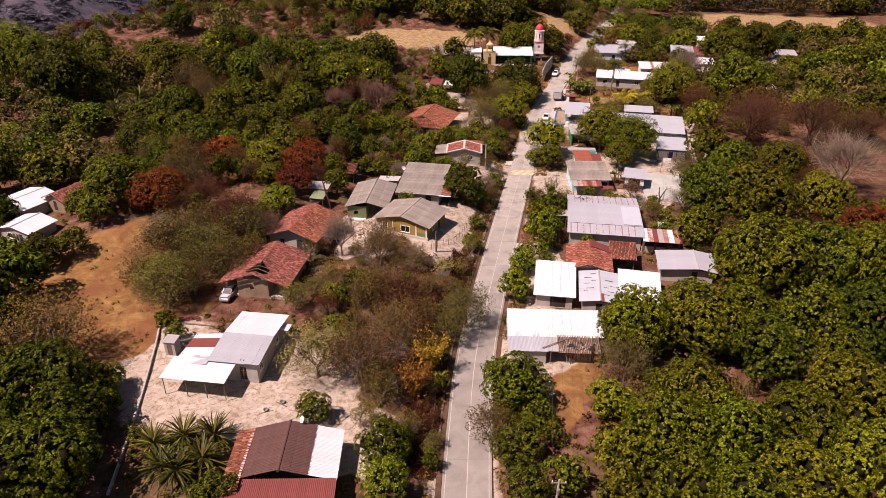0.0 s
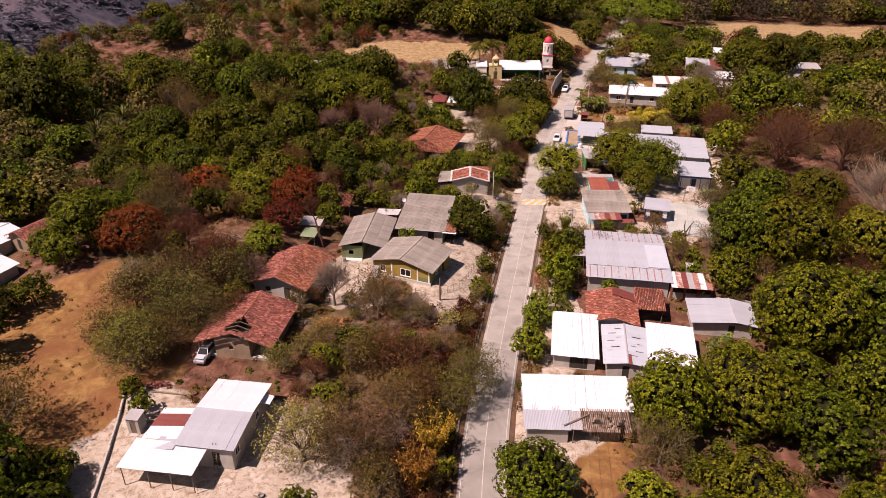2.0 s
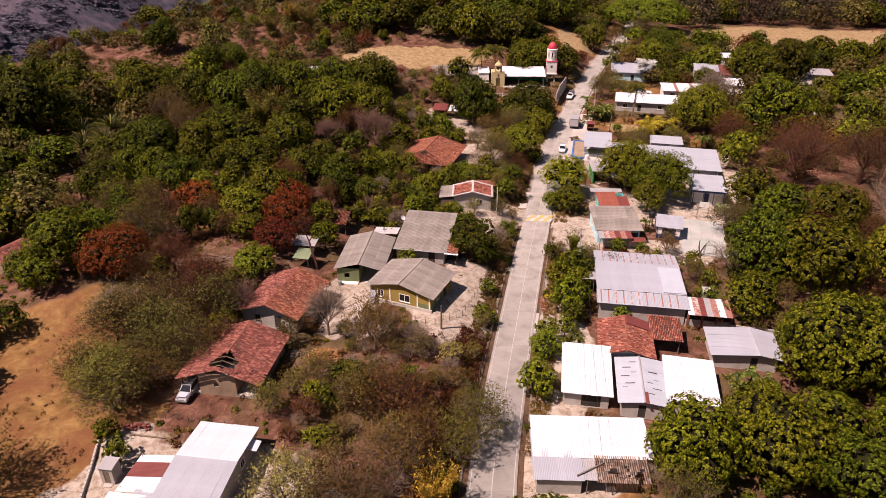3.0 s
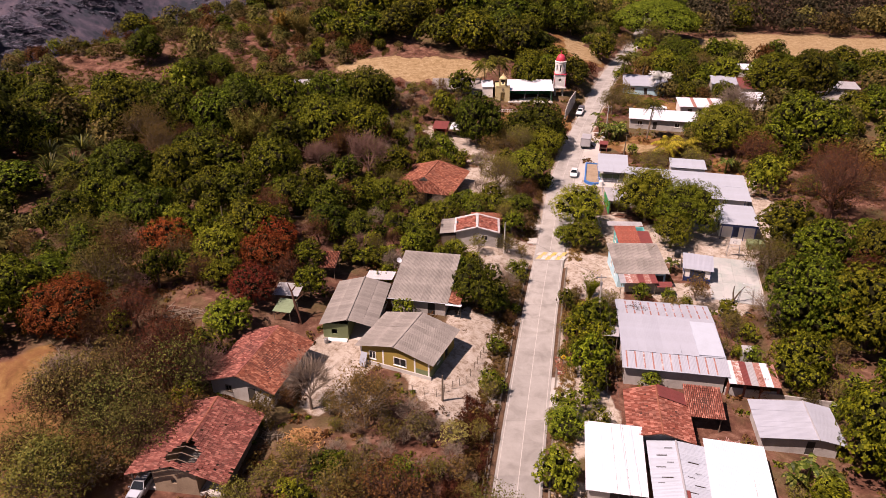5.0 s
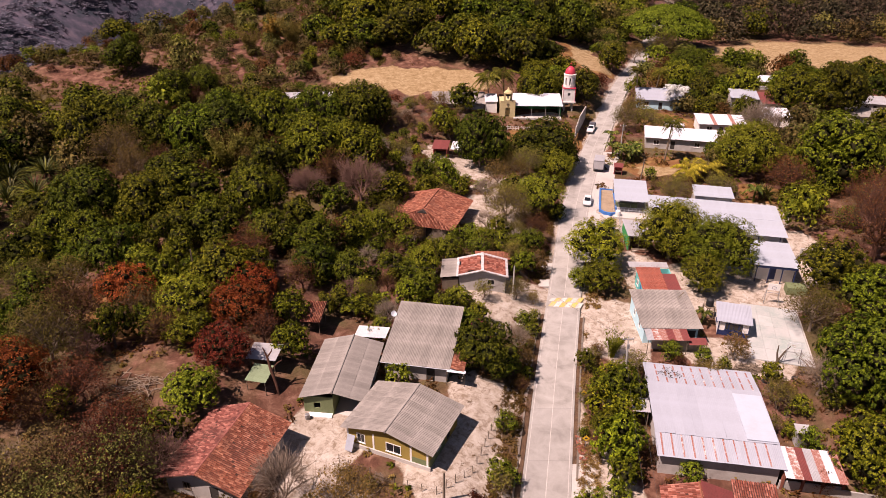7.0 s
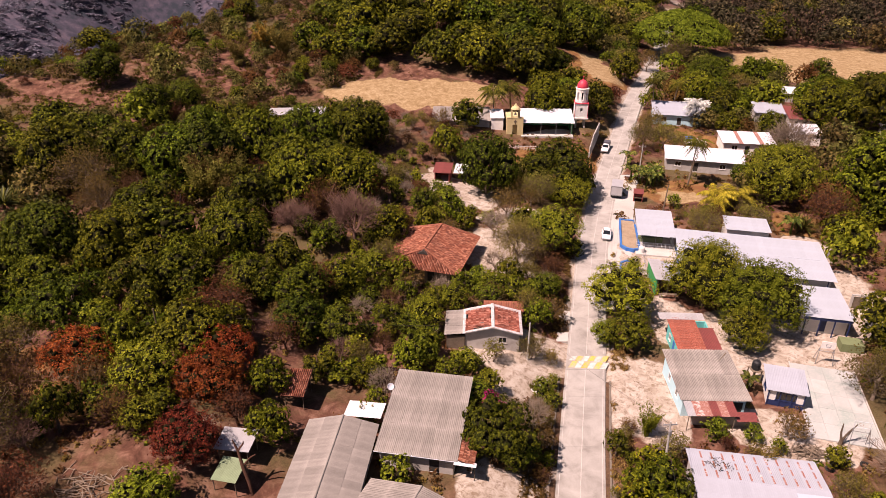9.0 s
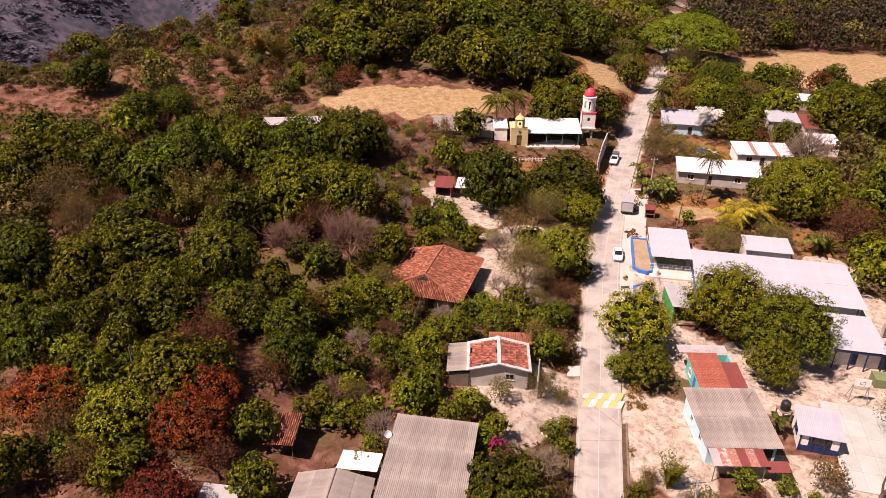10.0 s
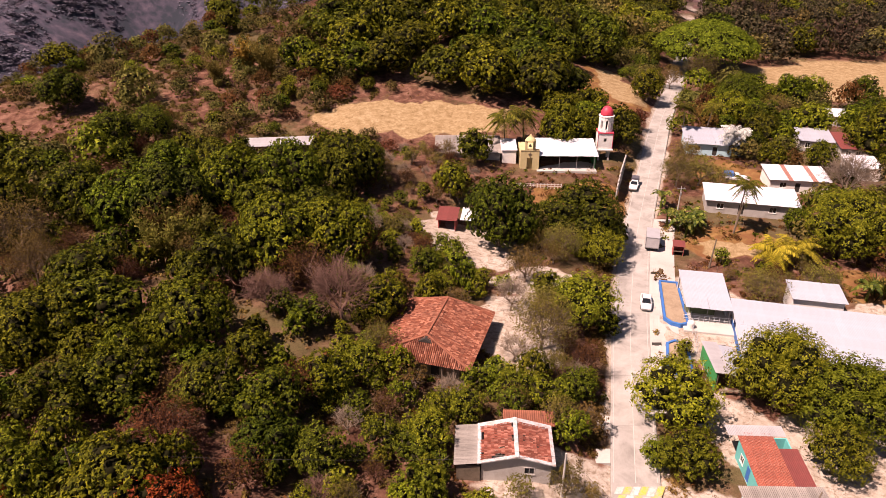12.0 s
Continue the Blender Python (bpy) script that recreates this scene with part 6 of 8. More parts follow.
post_fence("wire_fence", "leaning fence behind the long grey house", ((38.5, 126.5), (40.5, 121.0), (42.5, 114.0), (46.0, 109.0), (52.0, 107.0)), 1.6, 1.2, WOOD)
post_fence("school_fence", "thin steel mesh fence beside the street", ((31.6, 164.0), (32.2, 169.5), (33.4, 175.5), (35.0, 187.5)), 1.6, 1.9, WHITE_SHEET, 5, 0.03)

# street planters with blue kerbs
def planter(name, pts, closed=True):
    ob = thing(name, "street planter of earth with a bright blue kerb", "planter", Matrix.Identity(4), "street planters")
    z = lambda x, y: ground_z(x, y)
    n = len(pts)
    for i in range(n if closed else n - 1):
        (xa, ya), (xb, yb) = pts[i], pts[(i + 1) % n]
        dx, dy = xb - xa, yb - ya
        L = math.hypot(dx, dy)
        k = part("kerb", Geo().box(-0.14, L + 0.14, -0.16, 0.16, -0.3, 0.62), BLUE_PAINT, ob, "blue painted kerb" if i == 0 else "")
        k.matrix_local = pose(xa, ya, z(xa, ya), 0, math.degrees(-math.atan2(z(xb, yb) - z(xa, ya), L)), math.degrees(math.atan2(dy, dx)))
    g = Geo().slab([(x, y, z(x, y) - 0.3) for x, y in pts], [(x, y, z(x, y) + 0.42) for x, y in pts])
    part("earth", g, ADOBE, ob, "dry earth bed")


planter("planter", [(30.0, 177.4), (30.7, 176.2), (31.8, 175.7), (33.0, 176.0), (34.9, 187.6), (32.3, 188.2)])
planter("planter", [(27.3, 166.4), (28.6, 164.6), (30.0, 164.2), (31.2, 171.0), (29.8, 171.8), (28.6, 171.2)])
d = thing("street_drain", "open concrete street drain beside the planter", "drain", Matrix.Identity(4))
for y0, y1 in ((174.8, 191.5), (161.0, 171.6)):
    part("channel", strip(y0, y1, 3.05, 3.35, -0.05, 0.10), CONCRETE, d)
    part("channel", strip(y0, y1, 4.0, 4.3, -0.05, 0.10), CONCRETE, d)
    # the grate's opening is not cut, its shade is a dark slab
    part("grate", strip(y1 - 0.3, y1 + 0.3, 3.0, 4.35, 0.0, 0.12), DARK, d, "solid dark slab for the shade in the grate opening")
ap = thing("pavement", "pale concrete apron between the road and the school", "pavement", Matrix.Identity(4), kind="structure")
part("apron", strip(158, 212, 2.78, 7.0, -0.3, 0.035), CONCRETE, ap)
part("apron", strip(104.5, 110.5, 2.78, 5.4, -0.3, 0.03), CONCRETE, ap)
for y0, y1 in ((150.0, 152.2), (155.4, 157.5)):
    part("drain_bridge", strip(y0, y1, -5.0, -2.78, -0.3, 0.12, 1.0), CONCRETE, ap)

# ball court
co = thing("ball_court", "faded green concrete ball court", "court", pose(48.0, 136.8, 0.0, 0, 0, -15.5), kind="structure")
COURT = worn("court_concrete", (0.41, 0.42, 0.41), (0.24, 0.32, 0.29), (0.49, 0.49, 0.48), 0.9, 0, 0.22, 5, 0.15, 0.15, 0.8)
for i in range(4):
    for j in range(5):
        part("slab", Geo().box(-3.95 + i * 1.98, -1.99 + i * 1.98, -7.6 + j * 3.04, -4.58 + j * 3.04, -0.3, 0.10), COURT, co)
part("court_edge", Geo().box(-4.15, -3.97, -7.8, 7.8, -0.3, 0.16).box(3.99, 4.17, -7.8, 7.8, -0.3, 0.16), CONCRETE, co)


def hoop(x, y, angle, board=True):
    ob = thing("basketball_hoop", "white basketball backboard on a steel frame" if board else "bare rusty basketball frame without a board", "hoop", pose(x, y, ground_z(x, y) + 0.1, 0, 0, angle), "court hoops")
    for sx in (-1.1, 1.1):
        part("leg", Geo().tube([(sx, 0, 0), (sx * 0.8, 0.5, 2.6)], 0.05, 7), STEEL, ob)
        part("strut", Geo().tube([(sx, 1.3, 0), (sx * 0.8, 0.5, 2.6)], 0.04, 6), STEEL, ob)
    part("bar", Geo().tube([(-1.0, 0.4, 2.0), (1.0, 0.4, 2.0)], 0.04, 6), STEEL, ob)
    if board:
        b = part("backboard", Geo().box(-0.9, 0.9, 0.3, 0.36, 2.5, 3.6), WHITE_WALL, ob, "white backboard")
        part("target", Geo().box(-0.3, 0.3, 0.285, 0.299, 2.75, 2.79).box(-0.3, 0.3, 0.285, 0.299, 3.15, 3.19).box(-0.3, -0.26, 0.285, 0.299, 2.79, 3.15).box(0.26, 0.3, 0.285, 0.299, 2.79, 3.15), NAVY, b)
    else:
        part("board_frame", Geo().box(-0.9, 0.9, 0.3, 0.35, 2.5, 2.56).box(-0.9, 0.9, 0.3, 0.35, 3.4, 3.46).box(-0.9, -0.84, 0.3, 0.35, 2.56, 3.4).box(0.84, 0.9, 0.3, 0.35, 2.56, 3.4), WHITE_SHEET, ob)
    ring = [(0.23 * math.cos(k * math.tau / 14), -0.05 + 0.23 * math.sin(k * math.tau / 14), 2.7) for k in range(15)]
    part("ring", Geo().tube(ring, 0.02, 5, False), RUST_SHEET, ob)


hoop(50.6, 144.6, -15)
hoop(46.9, 129.6, 165, False)

d = thing("broken_trunk", "pale broken tree trunk leaning beside the lean-to", "dead tree", pose(-22.0, 119.6, ground_z(-22.0, 119.6)))
part("trunk", Geo().tube([(0.3, -0.6, -0.3), (0, 0, 1.2), (-0.5, 0.5, 2.8), (-0.9, 1.0, 4.4), (-1.4, 1.3, 5.6)], [0.27, 0.23, 0.19, 0.13, 0.06], 9), RED_BARK, d)
for a, b, c in (((-0.5, 0.5, 2.8), (0.3, 0.9, 3.6), (0.9, 0.8, 4.1)), ((0, 0, 1.2), (-0.9, 0.2, 1.9), (-1.5, 0.1, 2.2)), ((-0.9, 1.0, 4.4), (-0.4, 1.4, 5.0), (-0.3, 1.3, 5.4))):
    part("limb", Geo().tube([a, b, c], [0.12, 0.09, 0.05], 7), RED_BARK, d)
d = thing("dead_trunk", "forked dead trunk standing at the court edge", "dead tree", pose(45.0, 129.4, ground_z(45.0, 129.4)))
part("stump", Geo().tube([(0, 0, -0.3), (0.05, 0, 0.7)], [0.28, 0.2], 8), BARK, d)
part("limb", Geo().tube([(0, 0, 0.6), (-0.25, 0.1, 1.8), (-0.3, 0.1, 3.1)], [0.16, 0.12, 0.06], 7), BARK, d)
part("limb", Geo().tube([(0.05, 0, 0.6), (0.7, 0.1, 1.9), (1.4, 0.1, 3.0)], [0.15, 0.11, 0.05], 7), BARK, d)

# water tank on its stand
t = thing("water_tank", "black plastic water tank on a timber stand", "tank", pose(39.4, 141.2, 0, 0, 0, 10))
part("tank", Geo().lathe([(0.5, 2.1), (0.56, 2.15), (0.54, 2.5), (0.57, 2.55), (0.54, 2.9), (0.57, 2.95), (0.5, 3.2), (0.25, 3.35), (0.22, 3.45), (0.05, 3.46)], 18), BLACK_PLASTIC, t)
part("platform", Geo().box(-0.7, 0.7, -0.7, 0.7, 2.0, 2.1), WOOD, t)
for sx in (-0.6, 0.6):
    for sy in (-0.6, 0.6):
        part("leg", Geo().box(sx - 0.06, sx + 0.06, sy - 0.06, sy + 0.06, -0.3, 2.0), WOOD, t)

# red stall by the truck
s = thing("red_stall", "small faded red roadside stall", "stall", pose(38.4, 198.6, ground_z(38.4, 198.6), 0, 0, -14))
part("back_panel", Geo().box(-0.9, 0.9, 0.6, 0.7, 0, 2.0).box(-0.9, -0.8, -0.9, 0.6, 0, 1.9).box(0.8, 0.9, -0.9, 0.6, 0, 1.9), TERRACOTTA_WALL, s)
part("roof_sheet", wave_sheet("roof_sheet", 2.1, 2.1, 0.18, 0.02, RED_SHEET), RED_SHEET, s).matrix_local = pose(-1.05, 0.95, 2.2, 8)
part("counter", Geo().box(-0.8, 0.8, -0.9, -0.4, 0.8, 0.9), WOOD, s)

h = thing("metal_outhouse", "small grey metal outhouse with a sheet roof", "outhouse", pose(41.0, 114.0, 0, 0, 0, -9))
part("body", Geo().box(-0.7, 0.7, -0.7, 0.7, -0.2, 2.0), ZINC, h)
part("door", Geo().box(-0.4, 0.4, -0.74, -0.702, 0.05, 1.85), STEEL, h)
part("roof_sheet", wave_sheet("roof_sheet", 1.7, 1.7, 0.18, 0.02, ZINC), ZINC, h).matrix_local = pose(-0.85, 0.85, 2.18, 5)

# gate posts at the school edge
g = thing("gate_frame", "two cement gate posts with a lintel", "gate", pose(62.4, 158.4, ground_z(62.4, 158.4), 0, 0, -12))
part("gate_post", Geo().box(-1.1, -0.8, -0.15, 0.15, -0.3, 2.3), BLOCK, g)
part("gate_post", Geo().box(0.8, 1.1, -0.15, 0.15, -0.3, 2.3), BLOCK, g)
part("lintel", Geo().box(-1.1, 1.1, -0.14, 0.14, 2.3, 2.5), BLOCK, g)
part("gate_leaf", Geo().box(-0.78, 0.78, -0.03, 0.03, 0.05, 2.1), WOOD, g)

# ---- heaps and litter ----
def heap(name, label, cat, x, y, n, rx, ry, mat, length, thick, seed, pile=0.5, piece="stick"):
    ob = thing(name, label, cat, pose(x, y, ground_z(x, y)))
    rng = random.Random(seed)
    mesh = Geo().tube([(-length / 2, 0, 0), (0, 0.02, 0.01), (length / 2, 0, 0)], [thick, thick * 1.1, thick * 0.8], 5).mesh(piece, mat)
    for k in range(n):
        u, v = rng.gauss(0, 0.45), rng.gauss(0, 0.45)
        zz = pile * max(0.02, 1 - (u * u + v * v)) * rng.random()
        s = part(piece, mesh, mat, ob)
        s.matrix_local = pose(u * rx, v * ry, zz + thick, rng.uniform(-10, 10), rng.uniform(-18, 18), rng.uniform(0, 360))
    return ob


heap("firewood_heap", "heap of orange-brown split firewood on bare soil", "firewood", -17.2, 96.8, 260, 2.3, 1.6, STRAW, 0.7, 0.05, 1, 0.8)
heap("firewood_heap", "small heap of grey branches", "firewood", -21.0, 97.0, 40, 1.2, 0.8, WOOD, 1.4, 0.05, 2, 0.5)
heap("stone_heap", "row of broken clay tiles and stones", "rubble", -37.4, 83.5, 60, 1.7, 0.5, CLAY_OLD, 0.35, 0.12, 3, 0.4, "stone")
heap("rubble_heap", "strewn timber and rubble behind the court", "rubble", 40.5, 128.0, 50, 2.4, 1.2, WOOD, 1.6, 0.06, 4, 0.6)
heap("rubble_heap", "pile of red roof tiles and bricks beside the road", "rubble", 14.9, 112.5, 60, 0.7, 2.4, BRICK, 0.3, 0.08, 5, 0.3, "brick")
heap("branch_heap", "tangle of fallen grey branches on red soil", "branches", -38.0, 118.0, 60, 4.0, 3.0, PALE_BARK, 2.2, 0.05, 6, 0.4)
heap("branch_heap", "tangle of fallen branches behind the tile house", "branches", -30.0, 127.5, 50, 3.2, 2.5, PALE_BARK, 2.0, 0.05, 7, 0.4)
heap("rubble_heap", "old boards and tins beside the clay-roofed house", "rubble", 32.5, 97.8, 40, 1.6, 0.7, RUST_SHEET, 1.0, 0.06, 8, 0.4)
l = thing("log", "long grey log lying across the yard", "log", pose(-35.8, 82.0, ground_z(-35.8, 82)))
part("trunk", Geo().tube([(-2.3, 0.3, 0.12), (0, 0, 0.14), (2.4, -0.35, 0.12)], [0.12, 0.11, 0.08], 8), PALE_BARK, l)
for x, y in ((46.1, 126.0), (41.8, 125.4), (42.6, 125.9), (-41.5, 60.5), (-41.0, 57.5)):
    t = thing("rubber_ring", "old black tyre lying on the ground", "tyre", pose(x, y, ground_z(x, y), 0, 0, 0), "discarded rings")
    ring = [(0.42 * math.cos(k * math.tau / 16), 0.42 * math.sin(k * math.tau / 16), 0.14) for k in range(17)]
    part("rubber", Geo().tube(ring, 0.13, 7, False), TYRE, t)
w = thing("well_ring", "round planted ring of white stones", "planter", pose(10.2, 143.0 - 4.2, ground_z(10.2, 138.8)))
for k in range(14):
    a = k * math.tau / 14
    part("stone", Geo().box(-0.16, 0.16, -0.1, 0.1, -0.1, 0.22), WHITE_WALL, w).matrix_local = pose(0.8 * math.cos(a), 0.8 * math.sin(a), 0, 0, 0, math.degrees(a) + 90)
for x, y, ang in ((-22.0, 65.0, 20), (-20.2, 66.4, -30), (-12.0, 64.0, 50)):
    b = thing("yard_clutter", "small washtub and boards in the yard", "clutter", pose(x, y, ground_z(x, y), 0, 0, ang))
    part("tub", Geo().lathe([(0.22, 0), (0.32, 0.28), (0.3, 0.28), (0.2, 0.04)], 14), STEEL, b)
    part("board", Geo().box(-0.9, 0.9, -0.35, -0.2, 0.0, 0.05), WOOD, b)
for x, y, ang in ((16.6, 121.2, 5), (15.4, 113.1, -5)):
    s = thing("road_sign", "yellow warning board with a dark mark on the verge", "sign", pose(x, y, ground_z(x, y), 0, 0, ang), "verge signs")
    part("post", Geo().tube([(0, 0, -0.3), (0, 0, 1.7)], 0.035, 7), STEEL, s)
    b = part("board", Geo().slab([(-0.45, -0.02, 1.5), (0, -0.02, 1.05), (0.45, -0.02, 1.5), (0, -0.02, 1.95)], [(-0.45, 0.01, 1.5), (0, 0.01, 1.05), (0.45, 0.01, 1.5), (0, 0.01, 1.95)]), YELLOW_PANEL, s)
    part("mark", Geo().box(-0.16, 0.16, -0.03, -0.021, 1.44, 1.56), BLACK_PLASTIC, b)


# ---- plants ----
def leaf_shells(pts, normals, size, rng, droop=0.35, slim=0.42):
    """One leaf blade at every point, pointed at its tip."""
    n = len(pts)
    nrm = normals / np.linalg.norm(normals, axis=1, keepdims=True)
    t = rng.normal(size=(n, 3))
    t[:, 2] -= droop
    t -= nrm * np.sum(t * nrm, axis=1, keepdims=True)
    t /= np.linalg.norm(t, axis=1, keepdims=True)
    s = np.cross(nrm, t)
    length = size * rng.uniform(0.65, 1.35, size=(n, 1))
    w = length * slim * rng.uniform(0.8, 1.2, size=(n, 1))
    v = np.stack((pts - t * length * 0.4 + s * w, pts - t * length * 0.4 - s * w, pts + t * length * 0.65 - nrm * length * 0.08), axis=1).reshape(-1, 3)
    return v, np.arange(n * 3).reshape(-1, 3)


def mesh_from(name, v, f, mat):
    me = bpy.data.meshes.new(name)
    v, f = np.asarray(v, dtype=np.float32), np.asarray(f, dtype=np.int32)
    me.vertices.add(len(v))
    me.vertices.foreach_set("co", v.ravel())
    me.loops.add(f.size)
    me.loops.foreach_set("vertex_index", f.ravel())
    me.polygons.add(len(f))
    me.polygons.foreach_set("loop_start", np.arange(len(f), dtype=np.int32) * 3)
    me.materials.append(mat)
    me.update(calc_edges=True)
    me.validate()
    return me


def unit(rng, n):
    d = rng.normal(size=(n, 3))
    return d / np.linalg.norm(d, axis=1, keepdims=True)


# near-black colour that paints the shade deep inside the crowns
INNER_SHADE = worn("crown_inner_shade", (0.018, 0.018, 0.007), (0.010, 0.010, 0.004), (0.032, 0.028, 0.012), 0.95, 0, 1.2, 5, 0.05, 0.4, 0.8)


def core_shape():
    bm = bmesh.new()
    bmesh.ops.create_icosphere(bm, subdivisions=1, radius=1.0)
    v, f = np.array([p.co[:] for p in bm.verts]), np.array([[p.index for p in q.verts] for q in bm.faces])
    bm.free()
    return v, f


CORE_V, CORE_F = core_shape()


def crown_mesh(seed, R, height, base, lobes, leaves, size, mat, flat=0.85, gap=0.8, slim=0.5, bump=0.62, fuzz=0.45, form=1.3, umbrella=False, core=0.0):
    """A crown of leaf blades: big lobes round a dome carry many small tufts, and the leaves sit on the tufts. base: its
    underside, height: its top;
    core: how far the dense near-black core of every lobe reaches, its colour painting the shade inside."""
    rng = np.random.default_rng(seed)
    mid = base + 0.42 * (height - base)
    rad = R * rng.uniform(0.23, 0.40, size=lobes)
    if umbrella:
        rad = np.minimum(R * rng.uniform(0.22, 0.40, size=lobes), (height - base) * 0.3)
        rr, aa = np.sqrt(rng.uniform(0, 0.86, size=lobes)), rng.uniform(0, math.tau, size=lobes)
        ctr = np.stack((R * rr * np.cos(aa), R * rr * np.sin(aa), base + (height - base) * (0.85 - 0.75 * rr ** 2)), axis=1)
    else:
        k = np.arange(lobes)
        z = 1 - 1.4 * (k + 0.5) / lobes + rng.uniform(-0.1, 0.1, size=lobes)
        z = np.clip(z, -0.4, 1)
        a = k * 2.4 + rng.uniform(-0.5, 0.5, size=lobes) + seed
        ring = np.sqrt(1 - z ** 2)
        reach = (R - rad * 0.9) * rng.uniform(0.76, 1.09, size=lobes)
        up = np.where(z > 0, height - mid, mid - base) / R
        ctr = np.stack((ring * np.cos(a) * reach, ring * np.sin(a) * reach, mid + z * reach * up), axis=1)
    # tufts on the skin of the lobes
    bump = min(bump, R * 0.24)
    n = int(14 * np.sum(rad ** 2) / bump ** 2)
    own = rng.choice(lobes, size=n, p=rad ** 2 / np.sum(rad ** 2))
    dirs = unit(rng, n)
    dirs[:, 2] += 0.2
    dirs /= np.linalg.norm(dirs, axis=1, keepdims=True)
    tuft = ctr[own] + dirs * (rad[own] * rng.uniform(0.82, 1.12, size=n))[:, None] * np.array([1, 1, flat])
    dist = np.linalg.norm((tuft[:, None, :] - ctr[None]) / np.array([1, 1, flat]), axis=2) / rad[None]
    dist[np.arange(n), own] = 9
    keep = (dist.min(axis=1) > gap) & (tuft[:, 2] > base * 0.8)
    tuft, tdir = tuft[keep], dirs[keep]
    pick = rng.integers(0, len(tuft), size=leaves)
    ld = unit(rng, leaves) + tdir[pick] * form + np.array([0, 0, 0.25])
    ld /= np.linalg.norm(ld, axis=1, keepdims=True)
    br = bump * rng.uniform(0.6, 1.25, size=len(tuft))
    pts = tuft[pick] + ld * (br[pick] * rng.uniform(0.55, 1.05, size=leaves))[:, None]
    normals = ld + 0.35 * tdir[pick] + unit(rng, leaves) * fuzz + np.array([0, 0, 0.2])
    v, f = leaf_shells(pts, normals, size, rng, 0.35, slim)
    # solid cores fill the lobes and darken the gaps between tufts
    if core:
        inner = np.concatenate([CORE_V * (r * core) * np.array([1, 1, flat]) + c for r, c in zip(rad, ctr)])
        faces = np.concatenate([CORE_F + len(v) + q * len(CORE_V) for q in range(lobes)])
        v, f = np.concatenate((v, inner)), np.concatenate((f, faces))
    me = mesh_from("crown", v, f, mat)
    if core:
        me.materials.append(INNER_SHADE)
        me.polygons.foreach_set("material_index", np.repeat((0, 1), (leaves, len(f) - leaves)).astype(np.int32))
    return me


def limb(g, rng, start, direction, length, r, depth, twigs, sides=5):
    """A branch that bends, tapers and forks."""
    pts, p, d = [Vector(start)], Vector(start), Vector(direction).normalized()
    n = 3 if depth else 2
    for i in range(n):
        d = (d + Vector((rng.uniform(-0.25, 0.25), rng.uniform(-0.25, 0.25), rng.uniform(-0.05, 0.2)))).normalized()
        p = p + d * length / n
        pts.append(p.copy())
    g.tube(pts, [r * (1 - 0.55 * i / n) for i in range(n + 1)], sides if depth > 1 else 3, cap=False)
    if depth:
        for k in range(twigs):
            f = rng.uniform(0.35, 1.0)
            at = pts[0].lerp(pts[-1], f) if f < 0.95 else pts[-1]
            a = rng.uniform(0, math.tau)
            nd = (d * 0.8 + Vector((math.cos(a), math.sin(a), rng.uniform(0.0, 0.7))) * 0.8).normalized()
            limb(g, rng, at, nd, length * rng.uniform(0.5, 0.75), r * 0.5, depth - 1, twigs, sides)


def trunk_mesh(seed, h, R, mat, limbs=5, r=0.2, depth=1, twigs=3, fork=0.35):
    rng = random.Random(seed)
    g = Geo()
    top = Vector((rng.uniform(-0.2, 0.2), rng.uniform(-0.2, 0.2), h * fork))
    g.tube([(0, 0, -0.4), (0.03, 0.02, 0.3), top * 0.55, top], [r * 1.35, r, r * 0.85, r * 0.75], 8)
    for k in range(limbs):
        a = k * math.tau / limbs + rng.uniform(-0.4, 0.4)
        d = Vector((math.cos(a), math.sin(a), rng.uniform(0.7, 1.5)))
        limb(g, rng, top * rng.uniform(0.8, 1.0), d, (h - top.z) * rng.uniform(0.5, 0.75) if depth < 2 else (h - top.z) * 0.48, r * 0.55, depth, twigs)
    return g.mesh("trunk", mat)


# crowns by make and by size: radius, height
def crown_set(make, gap=0.8, fuzz=0.45, slim=0.5, core=0.0, bump=0.62):
    out = []
    for R, H, base, lobes, leaves, size, seed in make:
        out.append((R, H, crown_mesh(seed, R, H, base, lobes, leaves, size, LEAF["mango"], gap=gap, fuzz=fuzz, slim=slim, form=1.8, core=core, bump=bump + 0.045 * R), trunk_mesh(seed, H, R, BARK, 5, 0.05 * R + 0.06)))
    return out


def twig_haze(seed, R, height, base, count, length, mat):
    """Fine bare twigs that fill a thin crown, pointing out and up."""
    rng = np.random.default_rng(seed)
    d = unit(rng, count)
    d[:, 2] = np.abs(d[:, 2]) * 0.9 - 0.1
    mid = base + (height - base) * 0.35
    ray = d * np.array([R, R, (height - mid)]) * rng.uniform(0.45, 0.95, size=(count, 1)) * (0.82 + 0.25 * np.sin(d[:, :1] * 7 + seed) * np.cos(d[:, 1:2] * 6))
    p = ray + np.array([0, 0, mid])
    out = d + unit(rng, count) * 0.55 + np.array([0, 0, 0.25])
    out /= np.linalg.norm(out, axis=1, keepdims=True)
    side = np.cross(out, unit(rng, count))
    side /= np.linalg.norm(side, axis=1, keepdims=True)
    l = length * rng.uniform(0.5, 1.3, size=(count, 1))
    v = np.stack((p - side * 0.022, p + side * 0.022, p + out * l), axis=1).reshape(-1, 3)
    return mesh_from("twigs", v, np.arange(count * 3).reshape(-1, 3), mat)


